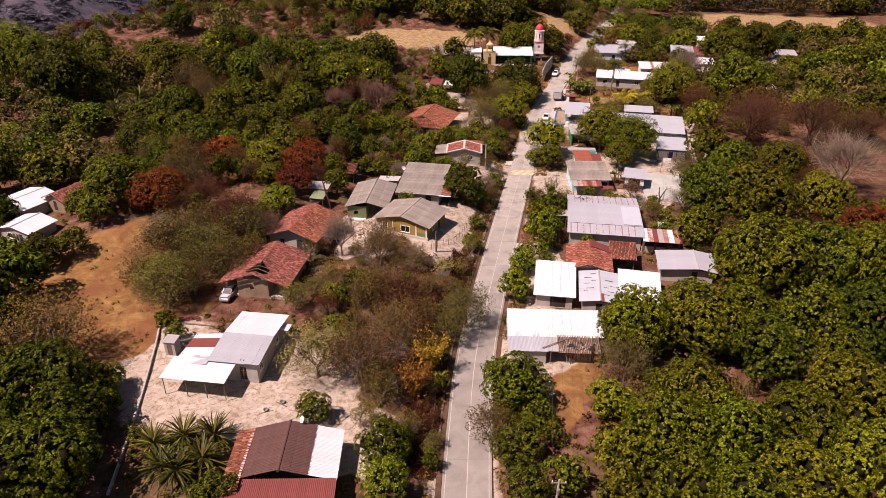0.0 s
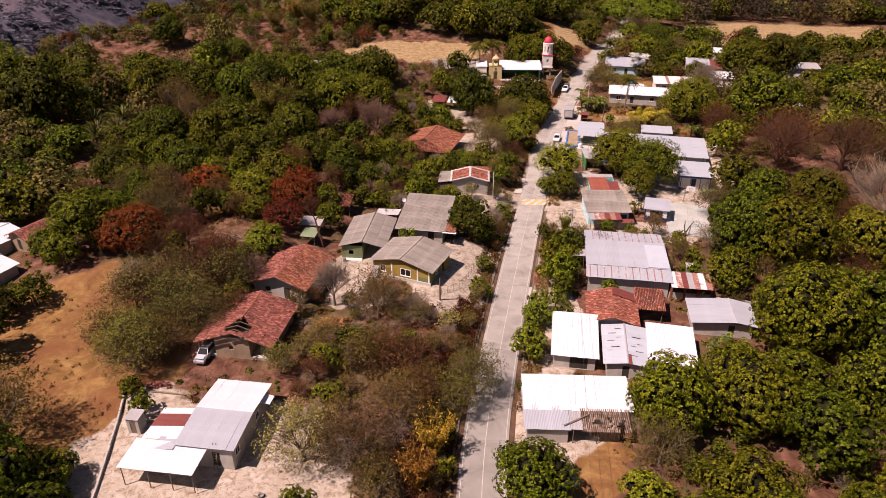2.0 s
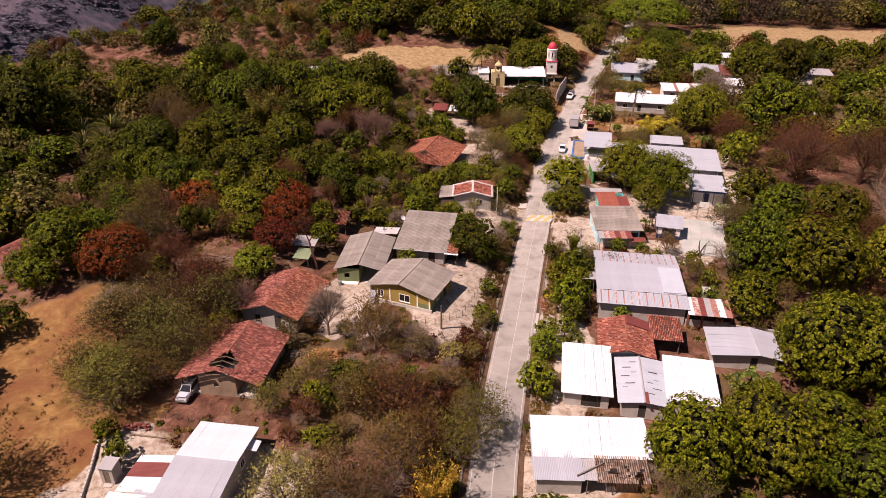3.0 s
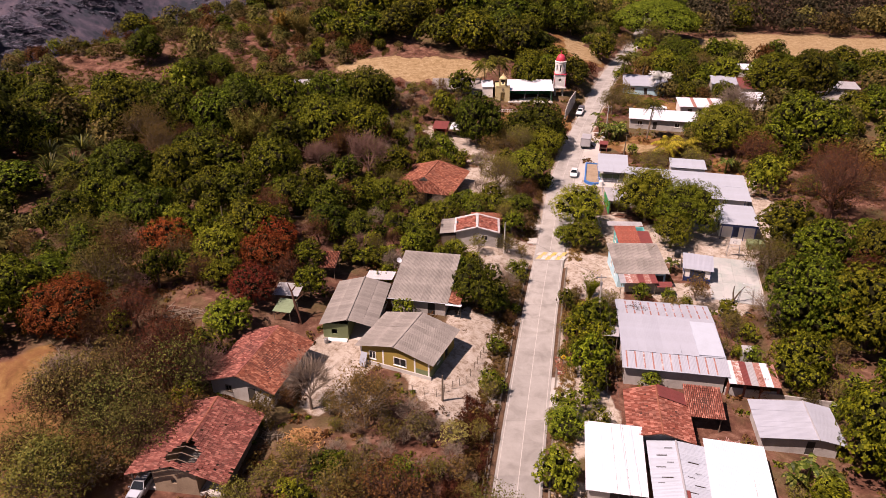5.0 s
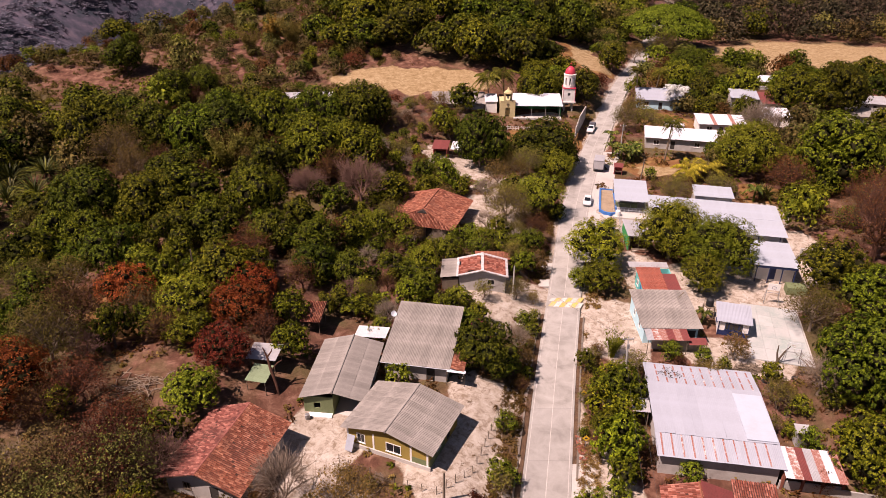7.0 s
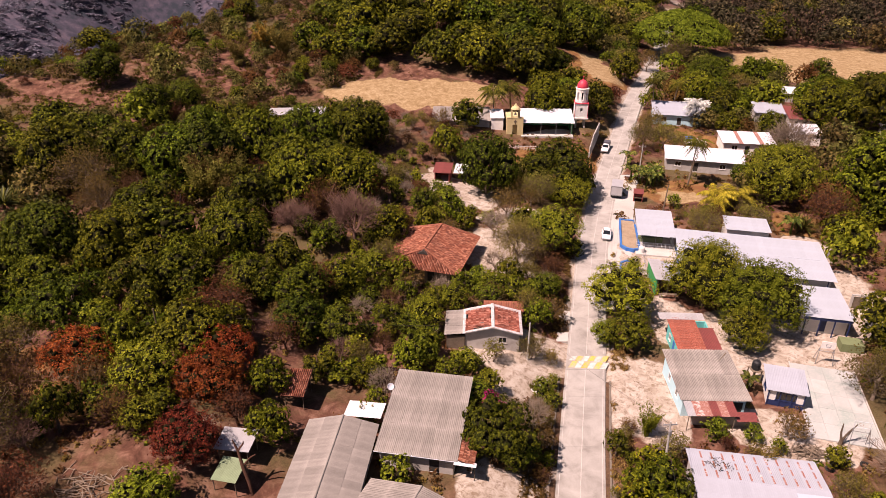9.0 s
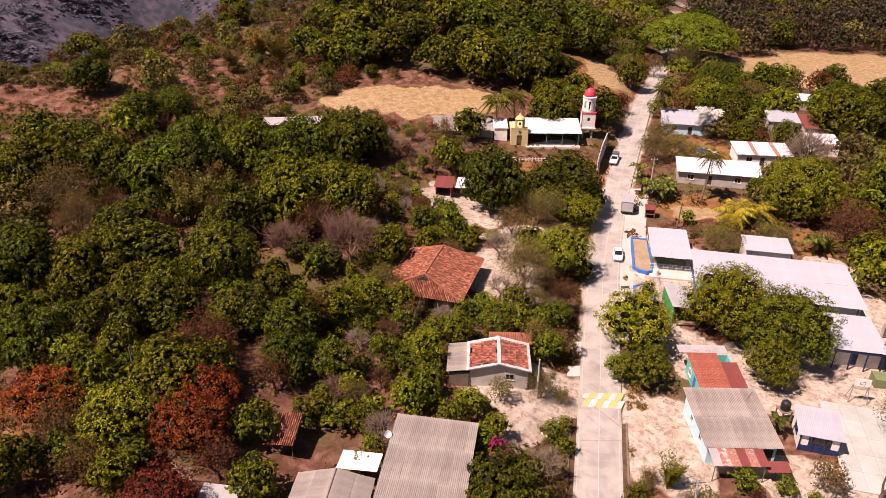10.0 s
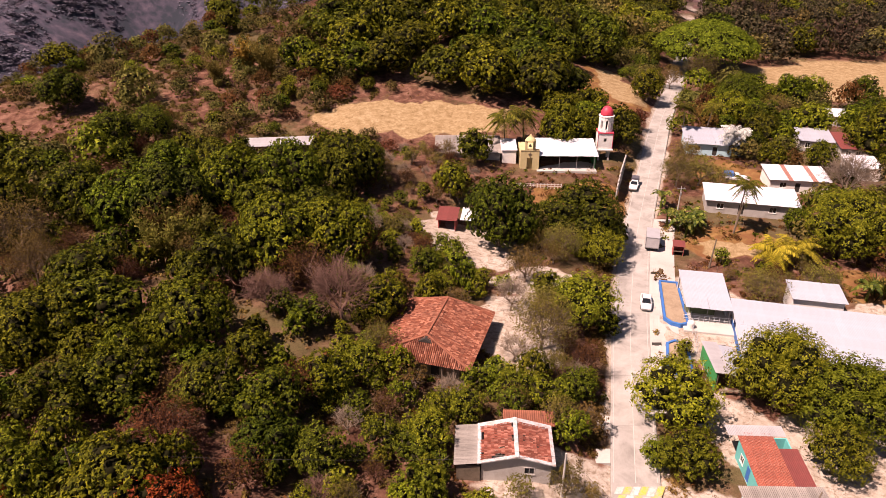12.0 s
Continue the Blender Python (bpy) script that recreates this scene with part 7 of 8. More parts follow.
# fine-leaved crowns, and broader ones for the woods further off
DENSE = crown_set([(1.5, 3.2, 0.1, 9, 1500, 0.22, 1), (1.6, 3.4, 0.1, 8, 1500, 0.22, 2), (2.8, 5.2, 0.3, 12, 3400, 0.25, 3), (2.8, 5.0, 0.3, 10, 3400, 0.25, 4),
                   (4.4, 7.4, 0.5, 15, 8000, 0.26, 5), (4.4, 7.0, 0.4, 12, 8000, 0.26, 6), (4.4, 7.6, 0.5, 17, 8000, 0.26, 7), (6.2, 9.8, 0.8, 20, 15000, 0.28, 8), (6.2, 9.4, 0.8, 17, 15000, 0.28, 9), (6.2, 10.2, 0.8, 23, 15000, 0.28, 10)],
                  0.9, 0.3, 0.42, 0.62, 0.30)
BROAD = crown_set([(1.5, 3.2, 0.1, 9, 1000, 0.26, 11), (2.8, 5.2, 0.3, 11, 2200, 0.30, 13), (2.8, 5.0, 0.3, 10, 2200, 0.30, 14),
                   (4.4, 7.4, 0.5, 14, 5200, 0.31, 15), (4.4, 7.0, 0.4, 12, 5200, 0.31, 16), (4.4, 7.6, 0.5, 17, 5200, 0.31, 17), (7.0, 10.8, 0.8, 22, 11000, 0.34, 18), (7.0, 10.2, 0.8, 18, 11000, 0.34, 19), (7.0, 11.2, 0.8, 25, 11000, 0.34, 20)],
                  0.9, 0.25, 0.45, 0.66, 0.34)
OPEN = crown_set([(1.6, 3.6, 0.3, 12, 1500, 0.18, 21), (1.6, 3.4, 0.3, 14, 1500, 0.18, 22), (2.7, 5.4, 0.6, 20, 3600, 0.21, 23), (2.7, 5.2, 0.6, 24, 3600, 0.21, 24),
                  (4.2, 7.6, 1.0, 30, 8000, 0.22, 25), (4.2, 7.8, 1.0, 34, 8000, 0.22, 26), (6.0, 10.6, 1.6, 44, 17000, 0.24, 27), (6.0, 10.4, 1.4, 38, 17000, 0.24, 28)], 0.45, 0.5, 0.4, 0.55)
THIN = [(R, H, crown_mesh(s, R, H, 0.8, n, k, 0.16, LEAF["olive"], gap=0.3, fuzz=0.8), trunk_mesh(s, H, R, PALE_BARK, 5, 0.04 * R + 0.05, 2, 3, 0.22), twig_haze(s, R, H, 0.4, w, 0.16 * R + 0.3, PALE_BARK))
        for R, H, n, k, w, s in ((1.6, 3.4, 12, 800, 340, 31), (2.7, 5.2, 20, 1900, 800, 32), (2.7, 5.4, 22, 1900, 800, 33), (4.2, 7.6, 30, 4000, 1700, 34))]
SPARSE = [(R, H, crown_mesh(s, R, H, 1.2, n, k, 0.16, LEAF["brown"], gap=0.3, fuzz=0.8), trunk_mesh(s, H, R, RED_BARK, 6, 0.05 * R + 0.05, 2, 4, 0.25), twig_haze(s, R, H, 0.6, w, 0.16 * R + 0.35, RED_BARK))
          for R, H, n, k, w, s in ((2.4, 5.0, 16, 1100, 700, 41), (3.8, 7.0, 24, 2600, 1400, 42), (3.8, 7.2, 26, 2600, 1400, 43), (9, 15, 40, 6000, 3200, 44))]
BARE = [(R, H, None, trunk_mesh(s, H * 1.05, R, PALE_BARK, 6, 0.04 * R + 0.05, 3, 3, 0.22), twig_haze(s, R * 0.95, H, 1.0, w * 2, 0.2 * R + 0.4, PALE_BARK)) for R, H, w, s in ((2.4, 5.2, 420, 51), (3.6, 7.4, 800, 52), (4.6, 9.0, 1200, 53))]

TWIG = worn("olive_twigs", (0.15, 0.11, 0.07), (0.09, 0.065, 0.04), (0.22, 0.17, 0.11), 0.95, 0, 1.2, 9, 0.1, 0.3, 0.6)
PLANTS = {
    "M": ("mango_tree", "mango", DENSE, BARK, "dense dark green mango tree with rounded crown", "tree"),
    "H": ("mango_tree", "fresh", DENSE, BARK, "dense fresh green mango tree with lobed crown", "tree"),
    "G": ("leafy_tree", "green", OPEN, BARK, "bright green leafy tree with an uneven crown", "tree"),
    "L": ("leafy_tree", "lime", OPEN, BARK, "airy tree with bright yellow-green leaves", "tree"),
    "Y": ("yellowing_tree", "yellow", DENSE, BARK, "yellow-green tree lit in its outer leaves", "tree"),
    "O": ("dry_tree", "olive", THIN, PALE_BARK, "thin olive tree half bare in the dry season", "tree"),
    "S": ("pale_tree", "pale", THIN, BARK, "crooked tree with thin pale leaves", "tree"),
    "R": ("rust_tree", "rust", OPEN, BARK, "tree with rust-red foliage", "tree"),
    "X": ("crimson_tree", "crimson", OPEN, BARK, "small tree with dark crimson foliage", "tree"),
    "D": ("brown_tree", "brown", SPARSE, RED_BARK, "brown drying tree with reddish twigs", "tree"),
    "B": ("bare_tree", None, BARE, PALE_BARK, "leafless tree with pale branching limbs", "tree"),
    "V": ("thin_tree", "drab", THIN, RED_BARK, "thin drab green tree showing its bare limbs", "tree"),
    "U": ("bare_tree", None, BARE, PINK_BARK, "leafless tree with fine reddish brown twigs", "tree"),
    "C": ("cypress", "mango", DENSE, BARK, "narrow dark green cypress", "tree"),
}
PRNG = random.Random(5)
RAIN = [(15.0, 13.5, crown_mesh(71, 15.0, 13.5, 5.0, 260, 26000, 0.5, LEAF["rain"], flat=0.55, gap=0.7, slim=0.42, bump=0.8, umbrella=True, core=0.7), trunk_mesh(71, 12.5, 14.0, BARK, 9, 0.5, 2, 4, 0.3))]
PLANTS["W"] = ("rain_tree", "rain", RAIN, BARK, "wide umbrella-shaped rain tree beside the road", "tree")
PLANTS["K"] = ("flowering_bush", "bloom", DENSE[:2], BARK, "bougainvillea bush covered in magenta bloom", "bush")


TAKEN = []


def set_mat(ob, mat):
    ob.material_slots[0].link = "OBJECT"
    ob.material_slots[0].material = mat


def tree(kind, x, y, r, h=None, group=""):
    name, leaf, stock, bark, label, cat = PLANTS[kind]
    if stock is DENSE and y > 165:
        stock = BROAD
    best = min(abs(s[0] - r) for s in stock)
    R, H, crown, trunk, *haze = PRNG.choice([s for s in stock if abs(s[0] - r) < best + 0.45])
    k = r / R
    kz = (h / H) if h else k * PRNG.uniform(0.85, 1.2)
    m = pose(x, y, ground_z(x, y) - 0.05, PRNG.uniform(-3, 3), PRNG.uniform(-3, 3), PRNG.uniform(0, 360)) @ Matrix.Diagonal((k, k * PRNG.uniform(0.9, 1.1), kz, 1))
    TAKEN.append((x, y, 0.62 * r))
    ob = thing(name, label, cat, m, group)
    t = part("trunk", trunk, bark, ob)
    set_mat(t, bark)
    if haze:
        set_mat(part("twig_canopy", haze[0], bark, ob), TWIG if leaf == "olive" else bark)
    if crown:
        set_mat(part("crown", crown, LEAF[leaf], ob), LEAF[leaf])
    return ob


def frond_mesh(seed, n, length, leaflets, width, mat, rise=0.9, curl=1.5, low=-0.35):
    """A head of palm fronds: bent midribs with rows of leaflets."""
    rng = np.random.default_rng(seed)
    v, f = [], []
    def tri(a, b, c):
        i = len(v)
        v.extend((a, b, c))
        f.append((i, i + 1, i + 2))
    for k in range(n):
        a = k * 2.4 + rng.uniform(-0.2, 0.2)
        up = rng.uniform(low, 1.0) * rise
        d = np.array([math.cos(a), math.sin(a), 0.0])
        side = np.array([-d[1], d[0], 0.0])
        L = length * rng.uniform(0.8, 1.1)
        pts = [d * L * s * math.cos(up * (1 - s)) + np.array([0, 0, L * (up * s - curl * 0.5 * s * s)]) for s in np.linspace(0, 1, 9)]
        for p, q in zip(pts, pts[1:]):
            w = np.array([0, 0, 0.025])
            tri(p - side * 0.03, p + side * 0.03, q)
            tri(p + w, p - w, q)
        for j in range(leaflets):
            s = 0.15 + 0.85 * (j + rng.uniform(0, 1)) / leaflets
            i = min(7, int(s * 8))
            p = pts[i] + (pts[i + 1] - pts[i]) * (s * 8 - i)
            l = width * math.sin(math.pi * min(1, 0.2 + s * 0.75)) * rng.uniform(0.8, 1.15)
            for sg in (-1, 1):
                tip = p + side * sg * l + d * l * 0.45 - np.array([0, 0, l * rng.uniform(0.25, 0.75)])
                e = d * 0.1
                tri(p - e, p + e, tip)
    return mesh_from("fronds", np.array(v), np.array(f), mat)


PALM_HEAD = frond_mesh(1, 24, 3.8, 34, 1.0, LEAF["palm"])
LOW_PALM_HEAD = frond_mesh(2, 20, 4.4, 36, 1.1, LEAF["palm_yellow"], 1.5, 2.0, 0.3)
FAN_HEAD = frond_mesh(3, 34, 2.6, 18, 0.9, LEAF["palm_grey"], 1.1, 1.2)


def palm(name, label, x, y, h, head, leaf, lean=0.0, k=1.0, bark=PALE_BARK):
    ob = thing(name, label, "palm tree", pose(x, y, ground_z(x, y) - 0.05, 0, 0, PRNG.uniform(0, 360)))
    pts = [(lean * (i / 6) ** 1.6, 0, h * i / 6) for i in range(7)]
    part("trunk", Geo().tube([(0, 0, -0.3)] + pts, [0.24, 0.2, 0.16, 0.15, 0.14, 0.13, 0.12, 0.12], 8), bark, ob)
    c = part("crown", head, LEAF[leaf], ob)
    set_mat(c, LEAF[leaf])
    c.matrix_local = Matrix.Translation((lean, 0, h)) @ pose(0, 0, 0, 0, 0, PRNG.uniform(0, 360)) @ Matrix.Scale(k, 4)
    return ob


def banana_mesh(seed, n=9):
    rng = np.random.default_rng(seed)
    v, f = [], []
    for k in range(n):
        a = k * 2.4 + rng.uniform(-0.3, 0.3)
        d = np.array([math.cos(a), math.sin(a), 0])
        side = np.array([-d[1], d[0], 0])
        L, up = rng.uniform(1.7, 2.5), rng.uniform(0.5, 1.3)
        for s0 in np.arange(0.1, 1.0, 0.1):
            for sg in (-1, 1):
                q = []
                for s in (s0, s0 + 0.092):
                    p = d * L * s * 0.75 + np.array([0, 0, L * (up * s - 1.0 * s * s)])
                    w = 0.34 * math.sin(math.pi * min(1, s * 0.9 + 0.08))
                    q += [p, p + side * sg * w - np.array([0, 0, w * rng.uniform(0.2, 0.7)])]
                i = len(v)
                v.extend(q)
                f += [(i, i + 1, i + 3), (i, i + 3, i + 2)]
    return mesh_from("leaves", np.array(v), np.array(f), LEAF["banana"])


BANANA_HEADS = [banana_mesh(s) for s in (1, 2, 3)]
BANANA_STEM = Geo().tube([(0, 0, -0.2), (0.02, 0, 0.9), (0, 0.02, 1.8)], [0.16, 0.13, 0.09], 8).mesh("stem", LEAF["banana"])


def banana(x, y, k=1.0):
    ob = thing("banana_plant", "banana plant with torn arching leaves", "banana plant", pose(x, y, ground_z(x, y), PRNG.uniform(-6, 6), 0, PRNG.uniform(0, 360)) @ Matrix.Scale(k, 4), "banana plants")
    part("stem", BANANA_STEM, LEAF["banana"], ob)
    part("leaves", PRNG.choice(BANANA_HEADS), LEAF["banana"], ob).matrix_local = pose(0, 0, 1.75)


def bamboo(x, y, leaf="golden", label="golden drying bamboo clump at the roadside", k=1.0):
    rng = np.random.default_rng(int(abs(x) * 10))
    prng = random.Random(int(abs(y) * 10))
    ob = thing("bamboo_clump", label, "bamboo", pose(x, y, ground_z(x, y)) @ Matrix.Scale(k, 4))
    pts = []
    for k in range(34):
        a, r, h = prng.uniform(0, math.tau), prng.uniform(0.1, 0.7), prng.uniform(4.0, 7.0)
        dx, dy = math.cos(a), math.sin(a)
        line = [(dx * (r + 0.3 * h * s ** 2), dy * (r + 0.3 * h * s ** 2), h * s * (1 - 0.12 * s)) for s in (0, 0.3, 0.6, 0.85, 1.0)]
        part("culm", Geo().tube(line, [0.045, 0.04, 0.03, 0.02, 0.01], 5), LEAF[leaf], ob)
        for _ in range(60):
            s = prng.uniform(0.3, 1.0)
            pts.append((dx * (r + 0.3 * h * s ** 2) + prng.gauss(0, 0.25), dy * (r + 0.3 * h * s ** 2) + prng.gauss(0, 0.25), h * s * (1 - 0.12 * s) + prng.gauss(0, 0.2)))
    pts = np.array(pts)
    part("leaves", mesh_from("leaves", *leaf_shells(pts, unit(rng, len(pts)) + np.array([0, 0, 0.3]), 0.34, rng, 1.2, 0.25), LEAF[leaf]), LEAF[leaf], ob)


def sword_mesh(seed, n=90, length=4.0):
    """Long stiff blades that spring from a short stem and bend at their tips."""
    rng = np.random.default_rng(seed)
    v, f = [], []
    for k in range(n):
        a, up = k * 2.4 + rng.uniform(-0.3, 0.3), rng.uniform(0.1, 1.25)
        d = np.array([math.cos(a) * math.cos(up), math.sin(a) * math.cos(up), math.sin(up)])
        side = np.array([-math.sin(a), math.cos(a), 0.0])
        L = length * rng.uniform(0.7, 1.1)
        row = [(d * L * s - np.array([0, 0, 0.32 * L * s * s]), 0.11 * (1 - s) ** 0.6 * (0.6 + s)) for s in (0.05, 0.35, 0.7, 1.0)]
        i = len(v)
        for p, w in row:
            v += [p - side * w, p + side * w]
        for j in range(3):
            q = i + 2 * j
            f += [(q, q + 1, q + 3), (q, q + 3, q + 2)]
    return mesh_from("leaf_rosette", np.array(v), np.array(f), LEAF["sword"])


SWORD_HEADS = [sword_mesh(s) for s in (1, 2)]


def sword_plant(x, y, k=1.0):
    ob = thing("screw_pine", "large spiky plant with long arching sword leaves", "shrub", pose(x, y, ground_z(x, y), 0, 0, PRNG.uniform(0, 360)) @ Matrix.Scale(k, 4), "spiky plants")
    part("stem", Geo().tube([(0, 0, -0.2), (0.05, 0, 0.6), (0, 0.05, 1.3)], [0.2, 0.16, 0.14], 8), BARK, ob)
    part("leaf_rosette", PRNG.choice(SWORD_HEADS), LEAF["sword"], ob).matrix_local = pose(0, 0, 1.2)


def coconut(x, y, h=7.6, k=1.2):
    palm("coconut_palm", "tall coconut palm with arching fronds", x, y, h, PALM_HEAD, "palm", 0.8, k)


def low_palm(x, y):
    palm("young_palm", "low palm with yellow drooping fronds", x, y, 2.6, LOW_PALM_HEAD, "palm_yellow", 0.2, 1.05, BARK)


def fan_palm(x, y):
    palm("fan_palm", "silver-grey fan palm with spiky fronds", x, y, 6.0, FAN_HEAD, "palm_grey", 0.1, 1.35, BARK)


# ---- planting, by the plan ----
# the large crowns of the woods
tree("H", 30.6, 47.8, 4.4, 7.8)
tree("H", 18.5, 48.1, 3.2)
tree("H", 24.4, 48.5, 4.4, 7.8)
tree("H", 37.2, 49.9, 4.5, 8.0)
tree("H", 44.7, 51.8, 4.9, 8.7)
tree("H", 19.7, 54.8, 3.5, 6.2)
tree("H", 31.8, 55.9, 5.0, 8.9)
tree("H", 25.1, 56.3, 5.5, 9.8)
tree("H", 40.2, 58.0, 5.1, 9.1)
tree("H", 48.2, 61.5, 5.8, 10.3)
tree("H", 30.3, 63.4, 5.0, 8.9)
tree("Y", 20.5, 64.8, 2.9)
tree("O", 24.0, 71.2, 3.7)
tree("H", 41.6, 72.0, 5.3, 9.4)
tree("M", 52.6, 72.7, 3.9, 6.9)
tree("M", 57.8, 75.9, 6.3, 11.2)
tree("H", 26.5, 76.7, 5.7, 10.1)
tree("M", 51.3, 78.6, 5.4, 9.6)
tree("H", 36.0, 78.6, 6.6, 9.6)
tree("H", 42.6, 80.3, 5.3, 8.8)
tree("H", 50.1, 93.7, 7.6, 13.5)
tree("M", 58.3, 93.9, 6.9, 12.3)
tree("R", 76.0, 108.4, 4.7, 8.4)
tree("M", 45.5, 109.0, 4.4, 7.8)
tree("H", 58.8, 116.8, 7.1, 12.6)
tree("Y", 72.1, 118.5, 5.8, 10.3)
tree("M", 52.3, 121.7, 6.8, 12.1)
tree("X", -28.5, 122.4, 3.4)
tree("M", -21.4, 126.2, 2.8, 5.6)
tree("D", -25.4, 128.2, 2.6)
tree("M", -54.9, 127.5, 4.0, 7.1)
tree("D", -49.7, 127.6, 4.6)
tree("O", -42.4, 130.4, 3.1)
tree("R", -28.9, 132.1, 3.8, 6.8)
tree("B", 84.1, 132.8, 8.5)
tree("G", -36.9, 132.8, 3.8, 6.8)
tree("M", -23.2, 134.0, 2.7)
tree("R", -46.4, 135.5, 3.9, 6.9)
tree("O", -61.4, 137.6, 4.3)
tree("Y", 73.4, 138.4, 5.7, 10.1)
tree("M", -33.8, 138.7, 5.0, 8.9)
tree("M", -17.8, 138.2, 2.4, 3.6)
tree("M", -14.6, 138.4, 2.3, 3.4)
tree("M", 63.7, 139.9, 5.3, 9.4)
tree("M", -44.4, 140.6, 3.4)
tree("Y", -5.4, 141.8, 2.8)
tree("Y", -47.1, 144.1, 2.7)
tree("M", -53.1, 145.6, 4.7, 8.4)
tree("M", -42.2, 145.6, 2.9)
tree("D", -32.3, 145.9, 4.1)
tree("G", -16.2, 146.1, 3.0)
tree("M", -21.6, 146.1, 3.4)
tree("M", -68.4, 147.2, 5.1, 9.1)
tree("M", 61.6, 148.3, 5.4, 9.6)
tree("G", -9.8, 149.9, 2.3)
tree("M", -45.2, 150.7, 4.6, 8.2)
tree("M", -22.1, 152.3, 4.1, 7.3)
tree("Y", -29.2, 153.6, 4.1, 7.3)
tree("M", -59.2, 153.7, 4.5, 8.0)
tree("M", -39.9, 153.8, 4.4, 7.8)
tree("M", -66.2, 155.7, 4.5, 8.0)
tree("H", -17.3, 157.4, 3.6, 6.4)
tree("D", 74.3, 158.6, 9.2)
tree("M", -46.7, 160.9, 3.4)
tree("D", 90.8, 161.8, 8.6)
tree("M", -52.8, 162.4, 5.7, 10.1)
tree("D", 104.2, 162.9, 7.3)
tree("M", -34.4, 164.2, 5.7, 10.1)
tree("M", -64.7, 165.0, 6.3, 11.2)
tree("M", -47.3, 166.9, 5.3, 9.4)
tree("M", -56.9, 167.0, 4.4, 7.8)
tree("M", -11.6, 173.5, 4.0, 7.1)
tree("D", 82.2, 173.6, 6.8)
tree("M", -53.9, 176.8, 4.6, 8.2)
tree("M", -35.0, 178.2, 5.2, 9.3)
tree("O", -64.3, 181.9, 4.2)
tree("M", -27.5, 183.8, 6.9, 12.3)
tree("D", 70.3, 185.0, 4.9)
tree("M", -19.3, 185.6, 6.0, 10.7)
tree("O", -70.3, 189.2, 5.9)
tree("M", -23.2, 191.3, 5.6, 10.0)
tree("M", 83.6, 191.5, 9.0, 16.0)
tree("M", -78.0, 195.5, 7.4, 13.2)
tree("M", -56.2, 197.5, 6.2, 11.0)
tree("M", -32.9, 197.6, 5.4, 9.6)
tree("G", 66.6, 197.6, 6.8, 12.1)
tree("M", -48.8, 198.1, 6.7, 11.9)
tree("M", -67.8, 203.2, 6.0, 10.7)
tree("O", -96.8, 203.3, 4.9)
tree("M", -41.8, 208.3, 7.2, 12.8)
tree("M", -31.8, 212.0, 7.3, 13.0)
tree("M", -54.9, 214.1, 6.3, 11.2)
tree("M", -21.5, 216.3, 6.9, 12.3)
tree("M", -45.3, 216.4, 6.1, 10.9)
tree("B", 77.9, 218.7, 6.6)
tree("M", -112.8, 225.1, 5.7, 10.1)
tree("M", -73.6, 233.1, 5.8, 10.3)
tree("M", 107.0, 237.5, 7.5)
tree("M", -76.7, 238.8, 5.5)
tree("M", 97.5, 240.0, 8.0)
tree("G", -68.2, 241.2, 4.9)
tree("M", 77.7, 260.0, 4.6, 8.2)
tree("Y", 89.1, 257.4, 5.3, 9.0)
tree("M", 77.0, 246.0, 3.6, 6.4)
tree("O", 84.5, 268.0, 4.4)
tree("M", -97.4, 260.7, 6.0)
tree("M", -60.6, 116.5, 6.4)
tree("Y", -61.8, 109.9, 3.0)
tree("M", -66.5, 97.7, 4.1)
tree("H", -62.4, 101.1, 2.7)
tree("R", -51.6, 114.4, 5.2)
tree("G", -116.2, 189.7, 9.4)
tree("M", -101.7, 182.0, 9.1)
tree("M", -105.9, 211.8, 5.9)
tree("M", -58.6, 119.6, 3.5)
# trees and bushes round the houses
tree("M", -23.7, 50.3, 2.7)
tree("G", 8.5, 50.4, 2.4)
tree("M", -42.2, 51.4, 6.4, 10.5)
tree("H", 13.3, 52.6, 2.4)
tree("M", -48, 54, 4.8)
sword_plant(-29.3, 54.3)
sword_plant(-31.1, 54.8)
tree("H", -6.5, 56.4, 3.4)
tree("G", -6.1, 50.7, 2.5)
sword_plant(-26.9, 56.0)
tree("O", 5.6, 59.4, 2.8)
tree("G", 8.6, 56.8, 2.9)
sword_plant(-33.3, 58.3)
sword_plant(-30.2, 59.6)
sword_plant(-26.7, 59.6)
tree("O", -4.6, 60.0, 2.4)
tree("M", -44, 60, 4.6)
tree("M", -54, 60, 5)
tree("M", 11.3, 62.1, 2.5)
tree("O", -9.2, 62.3, 2.0)
tree("M", -15.5, 63.5, 2.2)
tree("O", -7.7, 66.2, 2.8)
tree("M", 8.9, 66.6, 4.5)
tree("M", -43, 67, 3.4)
bamboo(-3.6, 67.6)
tree("O", -10.4, 70.0, 4.8)
tree("S", -16.4, 71.4, 4.4)
bamboo(-1.7, 72.4)
tree("O", -51.7, 73.7, 6.2)
tree("M", -48.8, 63.9, 6.4, 10.5)
tree("M", -59.1, 76.4, 4.1)
tree("O", -6.4, 76.5, 4.6)
tree("M", -37.3, 78.2, 1.5)
tree("D", -3.6, 79.4, 3.3)
tree("O", 1.1, 79.4, 3.2)
tree("M", -40.1, 81.6, 1.5)
tree("O", 3.3, 83.5, 3.9)
tree("D", -17.0, 84.5, 2.1)
tree("D", -10.4, 84.6, 2.8)
tree("D", -6.1, 84.7, 4.2)
tree("O", -10.4, 85.9, 3.4)
tree("O", -22.2, 85.9, 2.5)
tree("O", -41.2, 86.2, 4.8)
tree("O", -43.2, 89.6, 4.2)
banana(37.0, 91.4, 1.05)
tree("O", -38.5, 89.9, 3.6)
